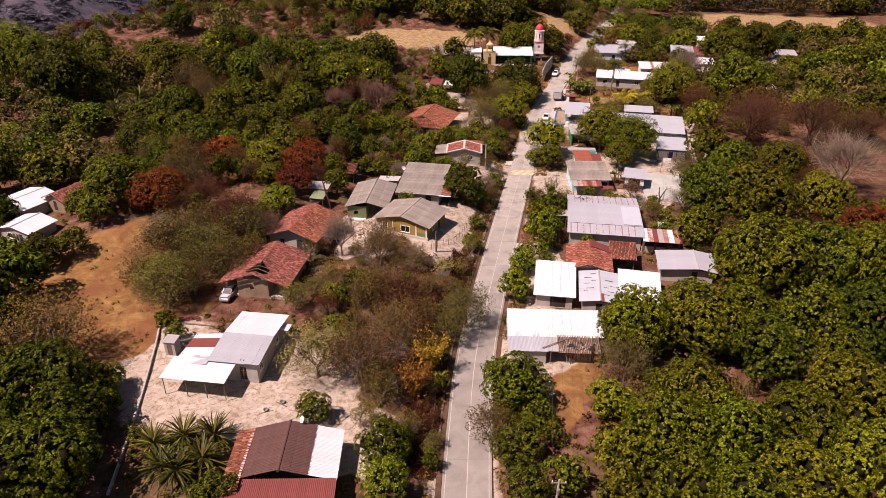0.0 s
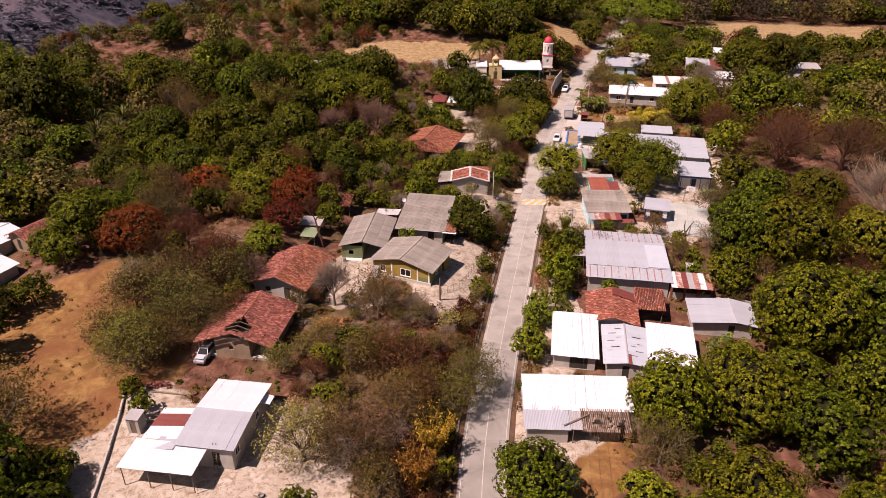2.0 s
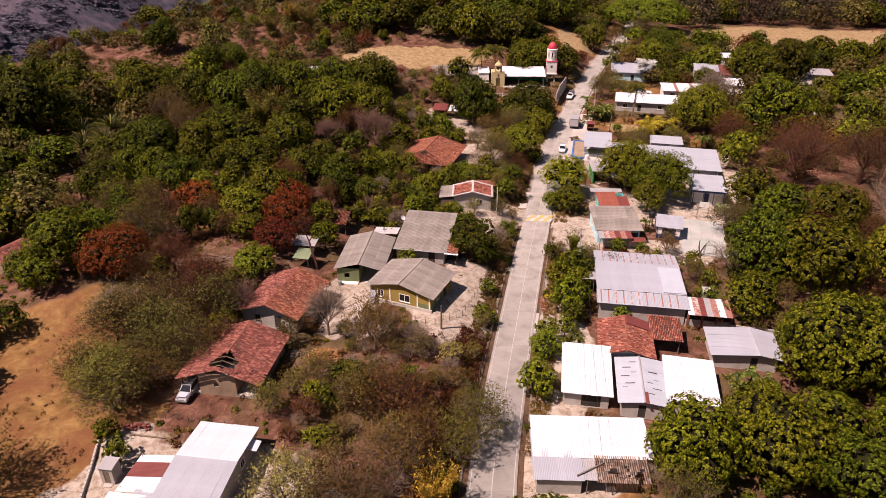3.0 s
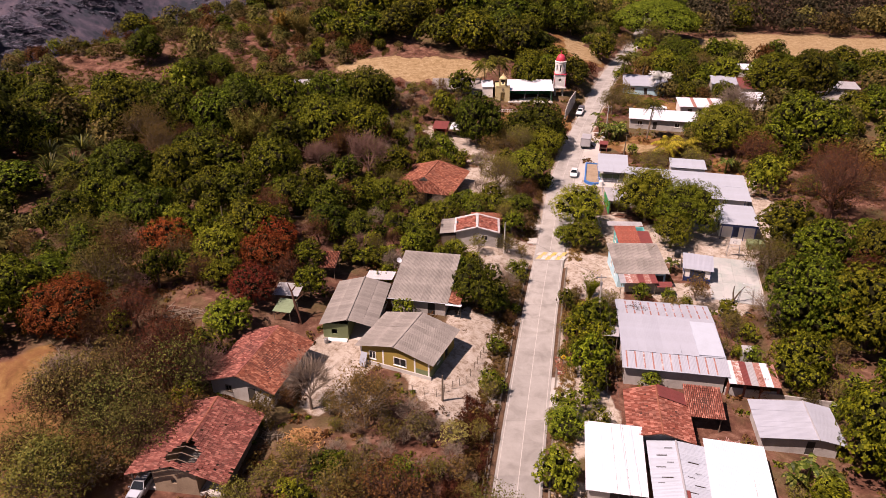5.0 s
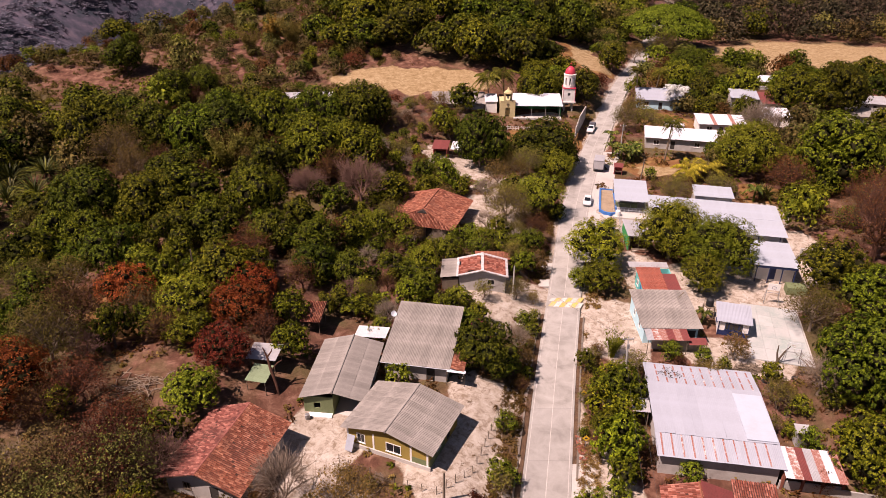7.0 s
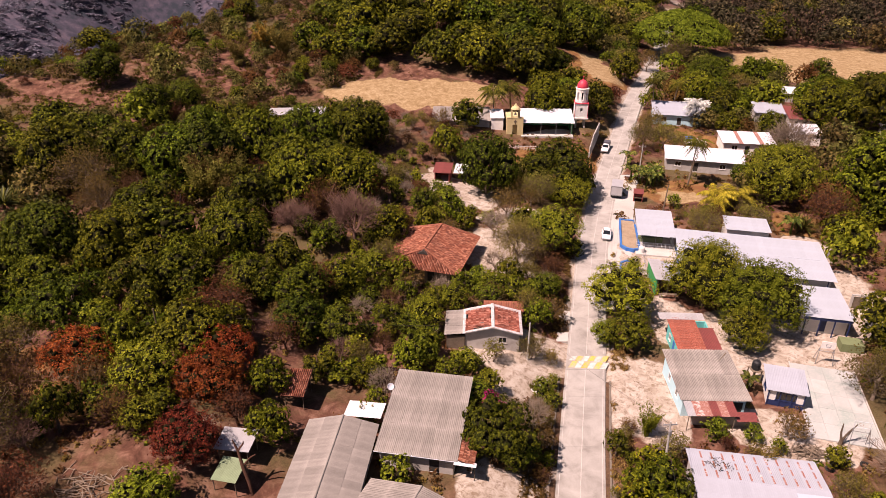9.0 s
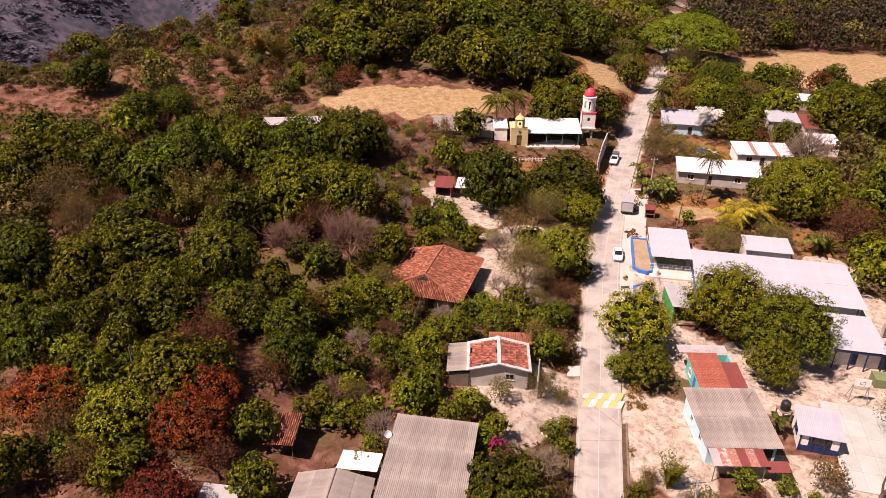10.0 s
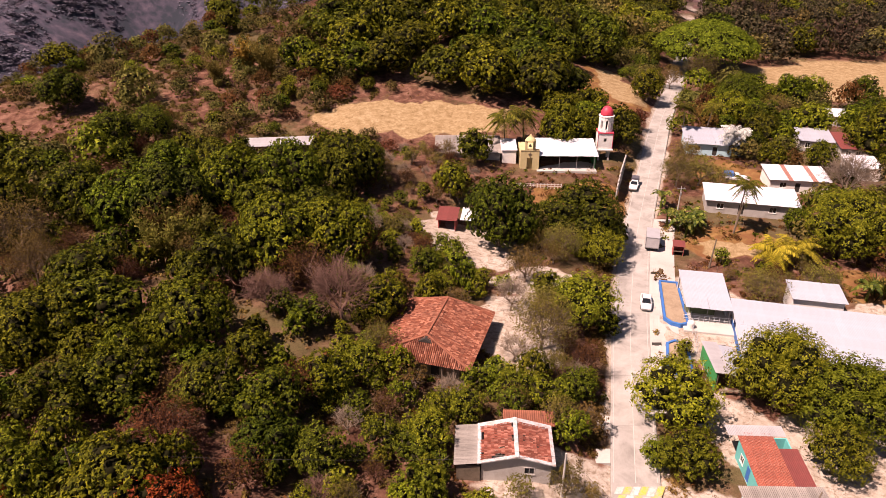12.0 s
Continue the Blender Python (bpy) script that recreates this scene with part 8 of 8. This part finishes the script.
tree("M", -13.2, 90.4, 2.3)
tree("O", -16.7, 90.6, 2.9)
tree("Y", 11.3, 91.2, 2.5)
banana(41.4, 91.6, 1.05)
banana(39.2, 92.2, 1.25)
tree("Y", 39.6, 88.6, 1.9)
tree("O", 36.4, 89.0, 1.3)
tree("V", -34.6, 94.7, 4.1)
tree("V", -44.2, 99.4, 5.0)
tree("V", -46.4, 99.9, 4.3)
tree("V", -40.5, 104.1, 3.8)
tree("V", -39.5, 94.5, 3.7)
tree("V", -45.6, 90.9, 4.2)
tree("D", -36.2, 108.6, 3.5)
tree("V", -41.2, 87.8, 3.5)
tree("D", -43.4, 115.3, 3.8)
tree("O", -50.1, 121.6, 4.9)
tree("D", -30.7, 97.9, 2.9)
tree("B", -4.7, 98.7, 2.4)
tree("O", -10.2, 98.7, 4.0)
tree("V", -39.8, 98.8, 4.6)
tree("G", 13.5, 99.4, 2.3)
tree("V", -36.7, 100.4, 3.3)
tree("G", 17.6, 100.5, 1.7)
tree("B", -17.3, 102.0, 3.7)
tree("B", -47.0, 102.5, 4.4)
tree("G", 13.9, 102.7, 1.7)
tree("V", -33.7, 103.7, 4.2)
tree("G", 16.9, 104.2, 1.4)
tree("D", -35.1, 105.3, 4.8)
tree("U", -30.7, 105.3, 3.2)
tree("H", 18.2, 107.3, 1.8)
tree("G", 4.6, 107.7, 1.4)
tree("H", 18.7, 110.7, 3.3)
tree("D", -46.3, 111.7, 3.3)
tree("G", 41.0, 112.5, 1.5)
tree("H", 19.8, 113.5, 2.2)
tree("Y", -30.5, 114.9, 3.4)
tree("H", 18.3, 115.4, 2.2)
tree("G", 6.1, 115.6, 1.4)
tree("H", 20.8, 117.6, 2.4)
tree("H", 18.5, 118.8, 2.0)
tree("O", 40.9, 120.2, 2.2)
tree("H", 21.3, 120.3, 3.1)
tree("Y", -6.8, 121.5, 1.9)
tree("H", 19.5, 122.5, 2.0)
tree("B", 47.4, 122.8, 3.4)
tree("M", -59.1, 123.4, 4.2)
tree("H", 21.5, 125.4, 1.8)
tree("M", 4.0, 125.7, 4.4)
tree("G", -35.6, 126.2, 2.4)
tree("O", 24.5, 127.2, 1.7)
tree("G", 18.0, 127.5, 1.5)
tree("G", 36.9, 127.9, 1.1)
tree("G", 34.7, 129.8, 1.2)
tree("D", 76.8, 130.2, 3.0)
tree("O", 39.3, 130.3, 2.0)
tree("G", 30.3, 130.4, 1.6)
bamboo(22.4, 131.0, "lime", "feathery yellow-green bamboo clump beside the road", 0.7)
tree("G", 30.0, 168.6, 1.3)
tree("K", 4.9, 132.6, 0.9)
tree("K", 3.6, 133.2, 1.3)
tree("R", -29.2, 136.2, 4.1)
tree("O", 53.3, 137.4, 4.6)
tree("O", -56.4, 139.0, 3.6)
banana(37.8, 139.2, 1.1)
tree("M", -11.6, 138.0, 2.3, 3.6)
tree("O", -12.8, 141.6, 2.0)
tree("U", -15.4, 142.4, 1.9)
tree("O", 4.8, 142.8, 1.5)
tree("M", -20.4, 143.9, 1.6)
tree("O", 10.2, 144.8, 2.0)
tree("L", 24.2, 148.6, 3.2, 5.4)
tree("O", -24.5, 147.8, 2.1)
tree("G", -4.4, 149.6, 2.5)
tree("O", 10.6, 153.2, 2.4)
tree("G", -0.3, 154.5, 2.4)
tree("G", 38.6, 159.4, 5.9, 10.8)
tree("L", 45.0, 153.8, 5.8, 10.4)
tree("G", 40.5, 148.6, 3.4, 6.6)
tree("L", 24.5, 156.2, 4.8, 8.8)
tree("L", 21.2, 149.6, 2.0)
tree("G", 5.1, 155.2, 1.7)
tree("G", 9.0, 156.8, 1.9)
tree("O", -6.9, 159.3, 2.3)
tree("G", 1.3, 159.7, 1.9)
tree("M", -26.7, 160.4, 2.8)
tree("G", -12.7, 161.3, 2.4)
tree("G", 15.4, 161.8, 1.4)
tree("Y", 3.9, 161.9, 1.8)
banana(3.3, 162.2, 1.1)
tree("M", 39.4, 162.9, 3.4)
tree("O", 11.6, 163.2, 2.0)
tree("O", -11.0, 164.7, 2.7)
tree("B", 6.4, 165.4, 2.5)
tree("G", 28.3, 165.8, 1.4)
tree("U", -16.8, 171.2, 5.6)
tree("U", -27.3, 172.4, 4.3)
tree("D", -21.9, 177.1, 4.0)
tree("O", 10.3, 167.9, 4.5)
tree("O", 14.3, 173.2, 2.2)
tree("M", 20.9, 173.7, 1.6)
tree("G", 17.7, 175.0, 4.7)
tree("G", 23.2, 193.8, 4.0)
tree("O", 11.6, 176.9, 2.6)
tree("B", 7.0, 176.9, 2.8)
tree("D", -25.3, 177.3, 2.8)
tree("G", -4.9, 179.5, 1.7)
tree("C", 0.4, 180.3, 1.5, 5.9)
tree("O", 46.3, 182.2, 3.8)
banana(63.0, 182.8, 1.5)
tree("O", 56.3, 184.5, 3.0)
tree("O", 9.9, 185.3, 3.4)
tree("D", -14.6, 188.2, 2.6)
tree("O", 17.0, 193.1, 3.8)
low_palm(53.0, 194.2)
low_palm(57.5, 195.4)
tree("M", 6.9, 199.0, 6.9)
tree("M", 26.4, 199.4, 3.3)
tree("M", 21.9, 202.3, 7.4)
banana(41.8, 205.0, 1.5)
banana(43.6, 206.0, 1.5)
banana(42.6, 206.6, 1.5)
banana(41.2, 207.4, 1.5)
low_palm(72.1, 207.7)
banana(44.2, 208.0, 1.5)
banana(43.0, 208.4, 1.5)
banana(39.4, 208.9, 1.5)
banana(44.7, 209.6, 1.5)
coconut(51.3, 206.4, 9.8, 0.85)
banana(40.5, 216.8, 1.5)
tree("Y", -1.4, 216.9, 3.7)
tree("O", 54.7, 224.6, 2.8)
tree("O", 46.3, 226.2, 4.0)
tree("O", 51.3, 226.9, 3.6)
tree("M", 3.6, 230.6, 3.7)
tree("M", 80.8, 235.0, 3.8)
tree("O", 50.8, 235.4, 3.4)
tree("M", 70.3, 235.8, 3.4)
coconut(11.1, 240.4)
fan_palm(63.8, 241.8)
tree("M", 24.6, 242.0, 6.0)
coconut(15.6, 243.2)
coconut(55.7, 253.0, 9.0, 0.8)
coconut(61.2, 253.0, 9.0, 0.8)
banana(43.2, 255.7, 1.5)
tree("M", 103.8, 256.1, 6.6)
tree("G", 71.5, 266.0, 4.6)
tree("M", 95.1, 281.6, 5.3)
tree("G", 78.0, 275.9, 5.4)
tree("M", 99.1, 289.4, 4.3, 7.6)
tree("M", 116.5, 284.0, 4.8, 8.5)
tree("M", 88.0, 279.0, 4.2, 7.4)
tree("M", 55.1, 283.7, 4.8)
tree("O", 68.1, 304.7, 3.6)
tree("O", 80.2, 313.5, 5.5)
tree("W", 86.5, 330.0, 16.0, 16.0)
coconut(60.8, 407.2, 9.0, 0.8)
coconut(66.0, 452.0, 9.5, 0.9)
coconut(76.0, 457.0, 10.0, 0.6)
coconut(177.0, 455.0, 9.5, 0.7)
bamboo(-57.0, 283.0, "golden", "feathery yellow-green bamboo clump on the wooded slope", 1.6)
bamboo(-50.5, 279.0, "olive", "tall olive-green bamboo clump on the wooded slope", 1.7)
bamboo(-63.0, 274.0, "olive", "tall olive-green bamboo clump on the wooded slope", 1.4)
bamboo(-46.5, 190.3, "olive", "tall olive-green bamboo clump within the wood", 1.5)
bamboo(-45.8, 196.2, "olive", "tall olive-green bamboo clump within the wood", 1.5)
bamboo(-46.1, 185.5, "olive", "tall olive-green bamboo clump within the wood", 1.5)
bamboo(-41.9, 187.3, "olive", "tall olive-green bamboo clump within the wood", 1.5)
sword_plant(65.2, 185.1, 0.9)
sword_plant(40.2, 247.6, 1.3)
sword_plant(41.4, 251.0, 1.2)
sword_plant(65.8, 183.4, 0.9)
for x, y, k in ((-88.4, 194.2, 1.2), (-91.2, 189.6, 1.5), (-83.1, 183.6, 1.6), (-89.0, 181.1, 1.5), (-80.9, 175.2, 1.6), (-85.4, 172.8, 1.5), (-77.1, 182.2, 1.4), (-79.0, 168.0, 1.4), (-95.0, 186.0, 1.4), (-86.8, 177.0, 1.3)):
    sword_plant(x, y, k)
sword_plant(-84.7, 192.6, 0.9)
sword_plant(-83.4, 188.3, 0.9)
sword_plant(-85.3, 196.7, 0.9)
sword_plant(-85.4, 187.0, 0.9)


# ---- woods that fill the slopes ----
RAIN_AT = (86.5, 330.0)
CLEAR = [(-17.6, 96.0, 4.0), (-36.5, 120.0, 5.5), (-84.7, 192.6, 6.0), (-85.0, 181.0, 8.5), (-82.5, 172.0, 6.0), (65.2, 185.1, 4.0), (RAIN_AT[0], RAIN_AT[1], 17.0), (48.0, 136.8, 6.5), (47.0, 141.5, 5.0), (49.0, 132.0, 5.0), (52.0, 196.0, 4.6), (57.8, 198.3, 4.6)] + [(o.location.x, o.location.y, 7.0) for o in scene.objects if o.parent is None and o.get("category") in ("house", "hut", "church", "tower", "shelter", "building", "kiosk", "stall", "cottage")]
WRNG = random.Random(23)
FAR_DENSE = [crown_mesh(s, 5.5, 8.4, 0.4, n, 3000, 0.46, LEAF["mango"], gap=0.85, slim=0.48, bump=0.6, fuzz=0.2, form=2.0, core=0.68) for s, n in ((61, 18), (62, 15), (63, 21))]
FAR_OPEN = [crown_mesh(s, 3.0, 5.0, 0.3, 16, 800, 0.36, LEAF["olive"], gap=0.5, fuzz=0.6, core=0.3) for s in (64, 65)]


def spots(x0, x1, y0, y1, step, keep=None, room=1.0, yards=0.3, edge=2.2):
    """Free places on a jittered lattice, clear of road, houses, yards and other trees."""
    out = []
    y = y0
    while y < y1:
        x = x0 + WRNG.uniform(0, step)
        while x < x1:
            px, py = x + WRNG.uniform(-0.42, 0.42) * step, y + WRNG.uniform(-0.42, 0.42) * step
            x += step
            if abs(px - road_x(py)) < ROAD_HALF + edge or (keep and not keep(px, py)):
                continue
            if any((px - a) ** 2 + (py - b) ** 2 < (c * room) ** 2 for a, b, c in TAKEN) or any((px - a) ** 2 + (py - b) ** 2 < c * c for a, b, c in CLEAR):
                continue
            if patch_weight(YARDS, px, py) > yards or patch_weight(FIELDS, px, py) > yards or patch_weight(PASTURES, px, py) > yards or patch_weight(BARE_HILL, px, py) > 0.5:
                continue
            TAKEN.append((px, py, step * 0.5))
            out.append((px, py))
        y += step
    return out


def wood(x0, x1, y0, y1, step, kinds, rlo, rhi, keep=None, group="", room=1.0):
    for x, y in spots(x0, x1, y0, y1, step, keep, room):
        k, r = WRNG.choice(kinds), WRNG.uniform(rlo, rhi)
        tree(k, x, y, r, r * 1.76 * WRNG.uniform(0.9, 1.45) if k in "MHYG" and r > 2.2 else None, group=group)


LEAF_OF = {"M": "mango", "Y": "yellow", "G": "green", "O": "drab", "D": "brown", "R": "rust", "N": "dark_brown"}


def far_wood(name, label, areas):
    """Distant woods as one mesh; every tree keeps its own tone."""
    kinds = "MYGODRN"
    v, f, mats, tones, base = [], [], [], [], 0
    for x0, x1, y0, y1, step, mix, rlo, rhi, keep in areas:
        for x, y in spots(x0, x1, y0, y1, step, keep):
            k, r = WRNG.choice(mix), WRNG.uniform(rlo, rhi)
            src, R = (WRNG.choice(FAR_DENSE), 5.5) if k in "MYR" else (WRNG.choice(FAR_OPEN), 3.0)
            co = np.empty(len(src.vertices) * 3, dtype=np.float32)
            src.vertices.foreach_get("co", co)
            idx = np.empty(len(src.loops), dtype=np.int32)
            src.loops.foreach_get("vertex_index", idx)
            m = pose(x, y, ground_z(x, y) - 0.1, 0, 0, WRNG.uniform(0, 360)) @ Matrix.Diagonal((r / R, r / R, r / R * WRNG.uniform(0.8, 1.25), 1))
            q = np.array(m, dtype=np.float32)
            co = co.reshape(-1, 3) @ q[:3, :3].T + q[:3, 3]
            v.append(co)
            f.append(idx.reshape(-1, 3) + base)
            inner = np.empty(len(idx) // 3, dtype=np.int32)
            src.polygons.foreach_get("material_index", inner)
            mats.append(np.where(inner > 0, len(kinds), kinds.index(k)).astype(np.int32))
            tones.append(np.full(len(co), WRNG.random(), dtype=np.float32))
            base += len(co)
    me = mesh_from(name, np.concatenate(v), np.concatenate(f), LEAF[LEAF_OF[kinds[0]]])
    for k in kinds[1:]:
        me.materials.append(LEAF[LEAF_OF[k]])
    # last slot: the dark cores that paint shade inside the crowns
    me.materials.append(INNER_SHADE)
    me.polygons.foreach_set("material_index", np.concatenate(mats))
    me.attributes.new("tone", "FLOAT", "POINT").data.foreach_set("value", np.concatenate(tones))
    return tagged(new(name, me), label, "woodland", kind="stuff")


wood(-76, -14, 128, 234, 5.4, "MMMOMMD", 1.8, 3.0, lambda x, y: x < -14 - max(0, 200 - y) * 0.12, "mango wood", 0.95)
wood(62, 84, 44, 98, 9.0, "HHMH", 4.4, 6.2)
wood(54, 84, 98, 150, 5.6, "MMDMOMD", 2.0, 3.4, lambda x, y: x > 54, "", 1.1)
wood(-76, -46, 44, 75, 8.5, "M", 4.2, 6.0)
# shrubs along both verges
for x, y in spots(-2, 22, 56, 146, 1.9, lambda x, y: 3.4 < x - road_x(y) < 6.5 and abs(y - 107) > 3.5 or (-5.4 < x - road_x(y) < -3.9 and not 108 < y < 121), 0.35, 0.95, 0.9):
    tree(WRNG.choice("OOGDGBYO"), x, y, WRNG.uniform(0.6, 1.35), group="verge shrubs")
# scrub between the houses and along the road
wood(-20, 2.5, 56, 106, 5.2, "OSDBOSBDG", 1.2, 2.3, lambda x, y: y < 100 or x < -10, room=0.7)
wood(-64, -28, 100, 138, 7.0, "MDUGMO", 1.8, 3.2, room=0.8)
wood(-18, 16, 126, 200, 3.6, "OGGLDBYGOL", 1.2, 2.5, room=0.7)
wood(10, 60, 60, 200, 4.2, "OGGOBYD", 0.9, 1.7, lambda x, y: x > road_x(y) + 4.5, room=0.85)
wood(-14, 33, 196, 236, 3.8, "OOGYDBOG", 1.0, 2.3, lambda x, y: x < road_x(y) - 5.5 and (x < 4 or y < 214), room=0.7)
wood(-20, 10, 200, 212, 3.4, "OYBO", 0.9, 1.6, room=0.7)
for x, y in spots(-22, 2, 93, 107, 2.7, lambda x, y: x < -8 or y < 99, 0.5, 0.99):
    tree(WRNG.choice("OBDBOB"), x, y, WRNG.uniform(0.8, 1.7))
for x, y in spots(-20, -12, 78, 92, 3.0, None, 0.6, 0.99):
    tree(WRNG.choice("OBDG"), x, y, WRNG.uniform(0.9, 1.8))
wood(-50, -34, 60, 92, 4.0, "OGMD", 1.1, 2.0, room=0.8)
far_wood("far_wood", "distant dry-season woods of dark mango and olive thorn trees", (
    (-64, 44, 266, 340, 10.5, "MMMMMMMG", 5.8, 8.2, lambda x, y: y > 268 - (x + 70) * 0.03 and x > -47 + (y - 264) * 0.15),
    (22, 37, 246, 275, 6.4, "MMMO", 3.6, 5.4, lambda x, y: x < road_x(y) - 5),
    (-130, -72, 150, 235, 8.5, "MMOMGO", 3.4, 5.6, None),
    (-140, -16, 232, 330, 5.6, "OODGOODOMO", 1.4, 3.2, lambda x, y: y < crest_y(x) + 12),
    (-120, -16, 236, 320, 15.0, "MMO", 3.6, 5.4, lambda x, y: y < crest_y(x) + 12),
    (-110, 100, 340, 440, 10.0, "MMMGOYO", 5.0, 7.5, lambda x, y: y < crest_y(x) + 30 and x < road_x(y) - 6),
    (60, 240, 430, 520, 11.0, "MNONN", 6.0, 8.5, lambda x, y: abs(x - road_x(y)) > 9),
    (-105, -76, 105, 150, 8.0, "MMGOM", 4.0, 6.0, None),
    (-76, -62, 88, 130, 7.0, "MMMGY", 3.4, 5.0, None),
    (62, 112, 165, 300, 7.0, "MOGOMGODO", 2.2, 4.6, None),
    (106, 190, 170, 275, 8.5, "MMGGMMO", 3.6, 6.2, None),
    (104, 240, 343, 430, 9.0, "NMNONMN", 5.0, 7.5, lambda x, y: x > road_x(y) + 8),
    (40, 92, 250, 345, 6.0, "MOOGMOD", 1.8, 4.0, None),
))


def brush(name, label, count, leaf, rlo, rhi, size, slim, area, seed, droop=0.0, per=26, yards=0.45, tall=1.0, lane=None):
    """Low growth strewn over the open ground, as one mesh."""
    rng = np.random.default_rng(seed)
    pts, nrm = [], []
    made = 0
    while made < count:
        x, y = rng.uniform(area[0], area[1]), rng.uniform(area[2], area[3])
        made += 1
        if lane:
            x = road_x(y) + rng.uniform(*lane)
        if abs(x - road_x(y)) < ROAD_HALF + 0.7 or noise.noise((x * 0.11, y * 0.11, seed)) < -0.12:
            continue
        if patch_weight(YARDS, x, y) > yards or patch_weight(PASTURES, x, y) > 0.5 or (leaf != "straw" and y < 150 and patch_weight(FIELDS, x, y) > 0.35) or any((x - a) ** 2 + (y - b) ** 2 < (c * 0.72) ** 2 for a, b, c in CLEAR):
            continue
        r = rng.uniform(rlo, rhi)
        d = unit(rng, per)
        d[:, 2] = np.abs(d[:, 2])
        q = d * r * rng.uniform(0.4, 1.0, size=(per, 1)) * np.array([1, 1, tall])
        pts.append(q + np.array([x, y, ground_z(x, y) - 0.03]))
        nrm.append(d + unit(rng, per) * 0.8)
    pts, nrm = np.concatenate(pts), np.concatenate(nrm)
    me = mesh_from(name, *leaf_shells(pts, nrm, size, rng, droop, slim), LEAF[leaf])
    return tagged(new(name, me), label, "undergrowth", kind="stuff")


def slope_wood(name, label, count, area, seed):
    """Thorn woods on the slope across the valley: small tufted crowns, one mesh."""
    rng = np.random.default_rng(seed)
    v, tones = [], []
    for k in range(count):
        x, y = rng.uniform(area[0], area[1]), rng.uniform(area[2], area[3])
        if noise.noise((x * 0.012, y * 0.012, 2.0)) < -0.5 + 0.6 * rng.random():
            continue
        r = rng.uniform(2.0, 5.2)
        d = rng.normal(size=(46, 3))
        d[:, 2] = np.abs(d[:, 2])
        d *= (r * rng.uniform(0.55, 1.05, size=46) / np.linalg.norm(d, axis=1))[:, None] * (1, 1, 0.5)
        c = d + (x, y, ground_z(x, y) + r * 0.2)
        v.append((c[:, None, :] + rng.normal(0, 1, size=(46, 3, 3)) * (0.26 * r, 0.26 * r, 0.09 * r)).reshape(-1, 3))
        tones.append(np.full(len(v[-1]), rng.random(), dtype=np.float32))
    v = np.concatenate(v)
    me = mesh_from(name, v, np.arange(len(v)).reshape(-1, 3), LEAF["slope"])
    me.attributes.new("tone", "FLOAT", "POINT").data.foreach_set("value", np.concatenate(tones))
    return tagged(new(name, me), label, "woodland", kind="stuff")


slope_wood("valley_wood", "thorn woods across the valley, haze put into their blue-grey colour", 10000, (-760, -140, 690, 1130), 12)
NEAR = (-75, 80, 42, 245)
# banana grove in the hollow below the wood
for x, y in spots(-78, -58, 152, 178, 3.4, room=0.4)[:28]:
    banana(round(x, 1), round(y, 1), WRNG.uniform(0.9, 1.25))
brush("dry_brush", "brown dry scrub and fallen branches under the trees", 3000, "brown", 0.4, 1.2, 0.42, 0.3, NEAR, 1, -0.4, 24)
brush("olive_brush", "thin olive undergrowth of bushes and weeds", 4200, "olive", 0.4, 1.1, 0.36, 0.4, NEAR, 2, 0.0, 24)
brush("green_brush", "green weeds and small bushes", 2800, "green", 0.35, 0.9, 0.34, 0.45, NEAR, 3, 0.0, 24)
brush("dry_grass", "tufts of dry yellow grass", 9000, "straw", 0.2, 0.55, 0.5, 0.12, (-110, 190, 42, 350), 4, -2.5, 14, 0.6)
brush("hill_brush", "olive bushes and dry grass over the open hill", 5200, "olive", 0.4, 1.3, 0.4, 0.4, (-128, -20, 226, 330), 5, 0.0, 24)
brush("roadside_weeds", "tangled dry weeds along the side drain", 700, "brown", 0.3, 0.8, 0.34, 0.2, (-3, 16, 56, 142), 6, -1.2, 26, 0.95, 1.3)
brush("twig_litter", "fallen twigs and dry leaves strewn over the yards", 2600, "brown", 0.25, 0.7, 0.3, 0.09, (-42, 45, 56, 205), 7, -0.5, 14, 2.0, 0.12)
brush("verge_weeds", "dry brown weeds crowding the bank beside the road", 1900, "brown", 0.25, 0.75, 0.3, 0.16, (0, 1, 54, 112), 8, -1.0, 26, 2.0, 1.2, (-8.0, -3.7))
brush("bank_weeds", "olive weeds and seedlings along the roadside", 1700, "olive", 0.25, 0.7, 0.26, 0.3, (0, 1, 56, 200), 9, -0.3, 24, 2.0, 1.1, (-6.5, -3.7))
brush("kerb_weeds", "straw-coloured weeds along the kerb", 1500, "straw", 0.2, 0.6, 0.34, 0.12, (0, 1, 58, 150), 10, -1.6, 22, 2.0, 1.2, (3.6, 6.0))
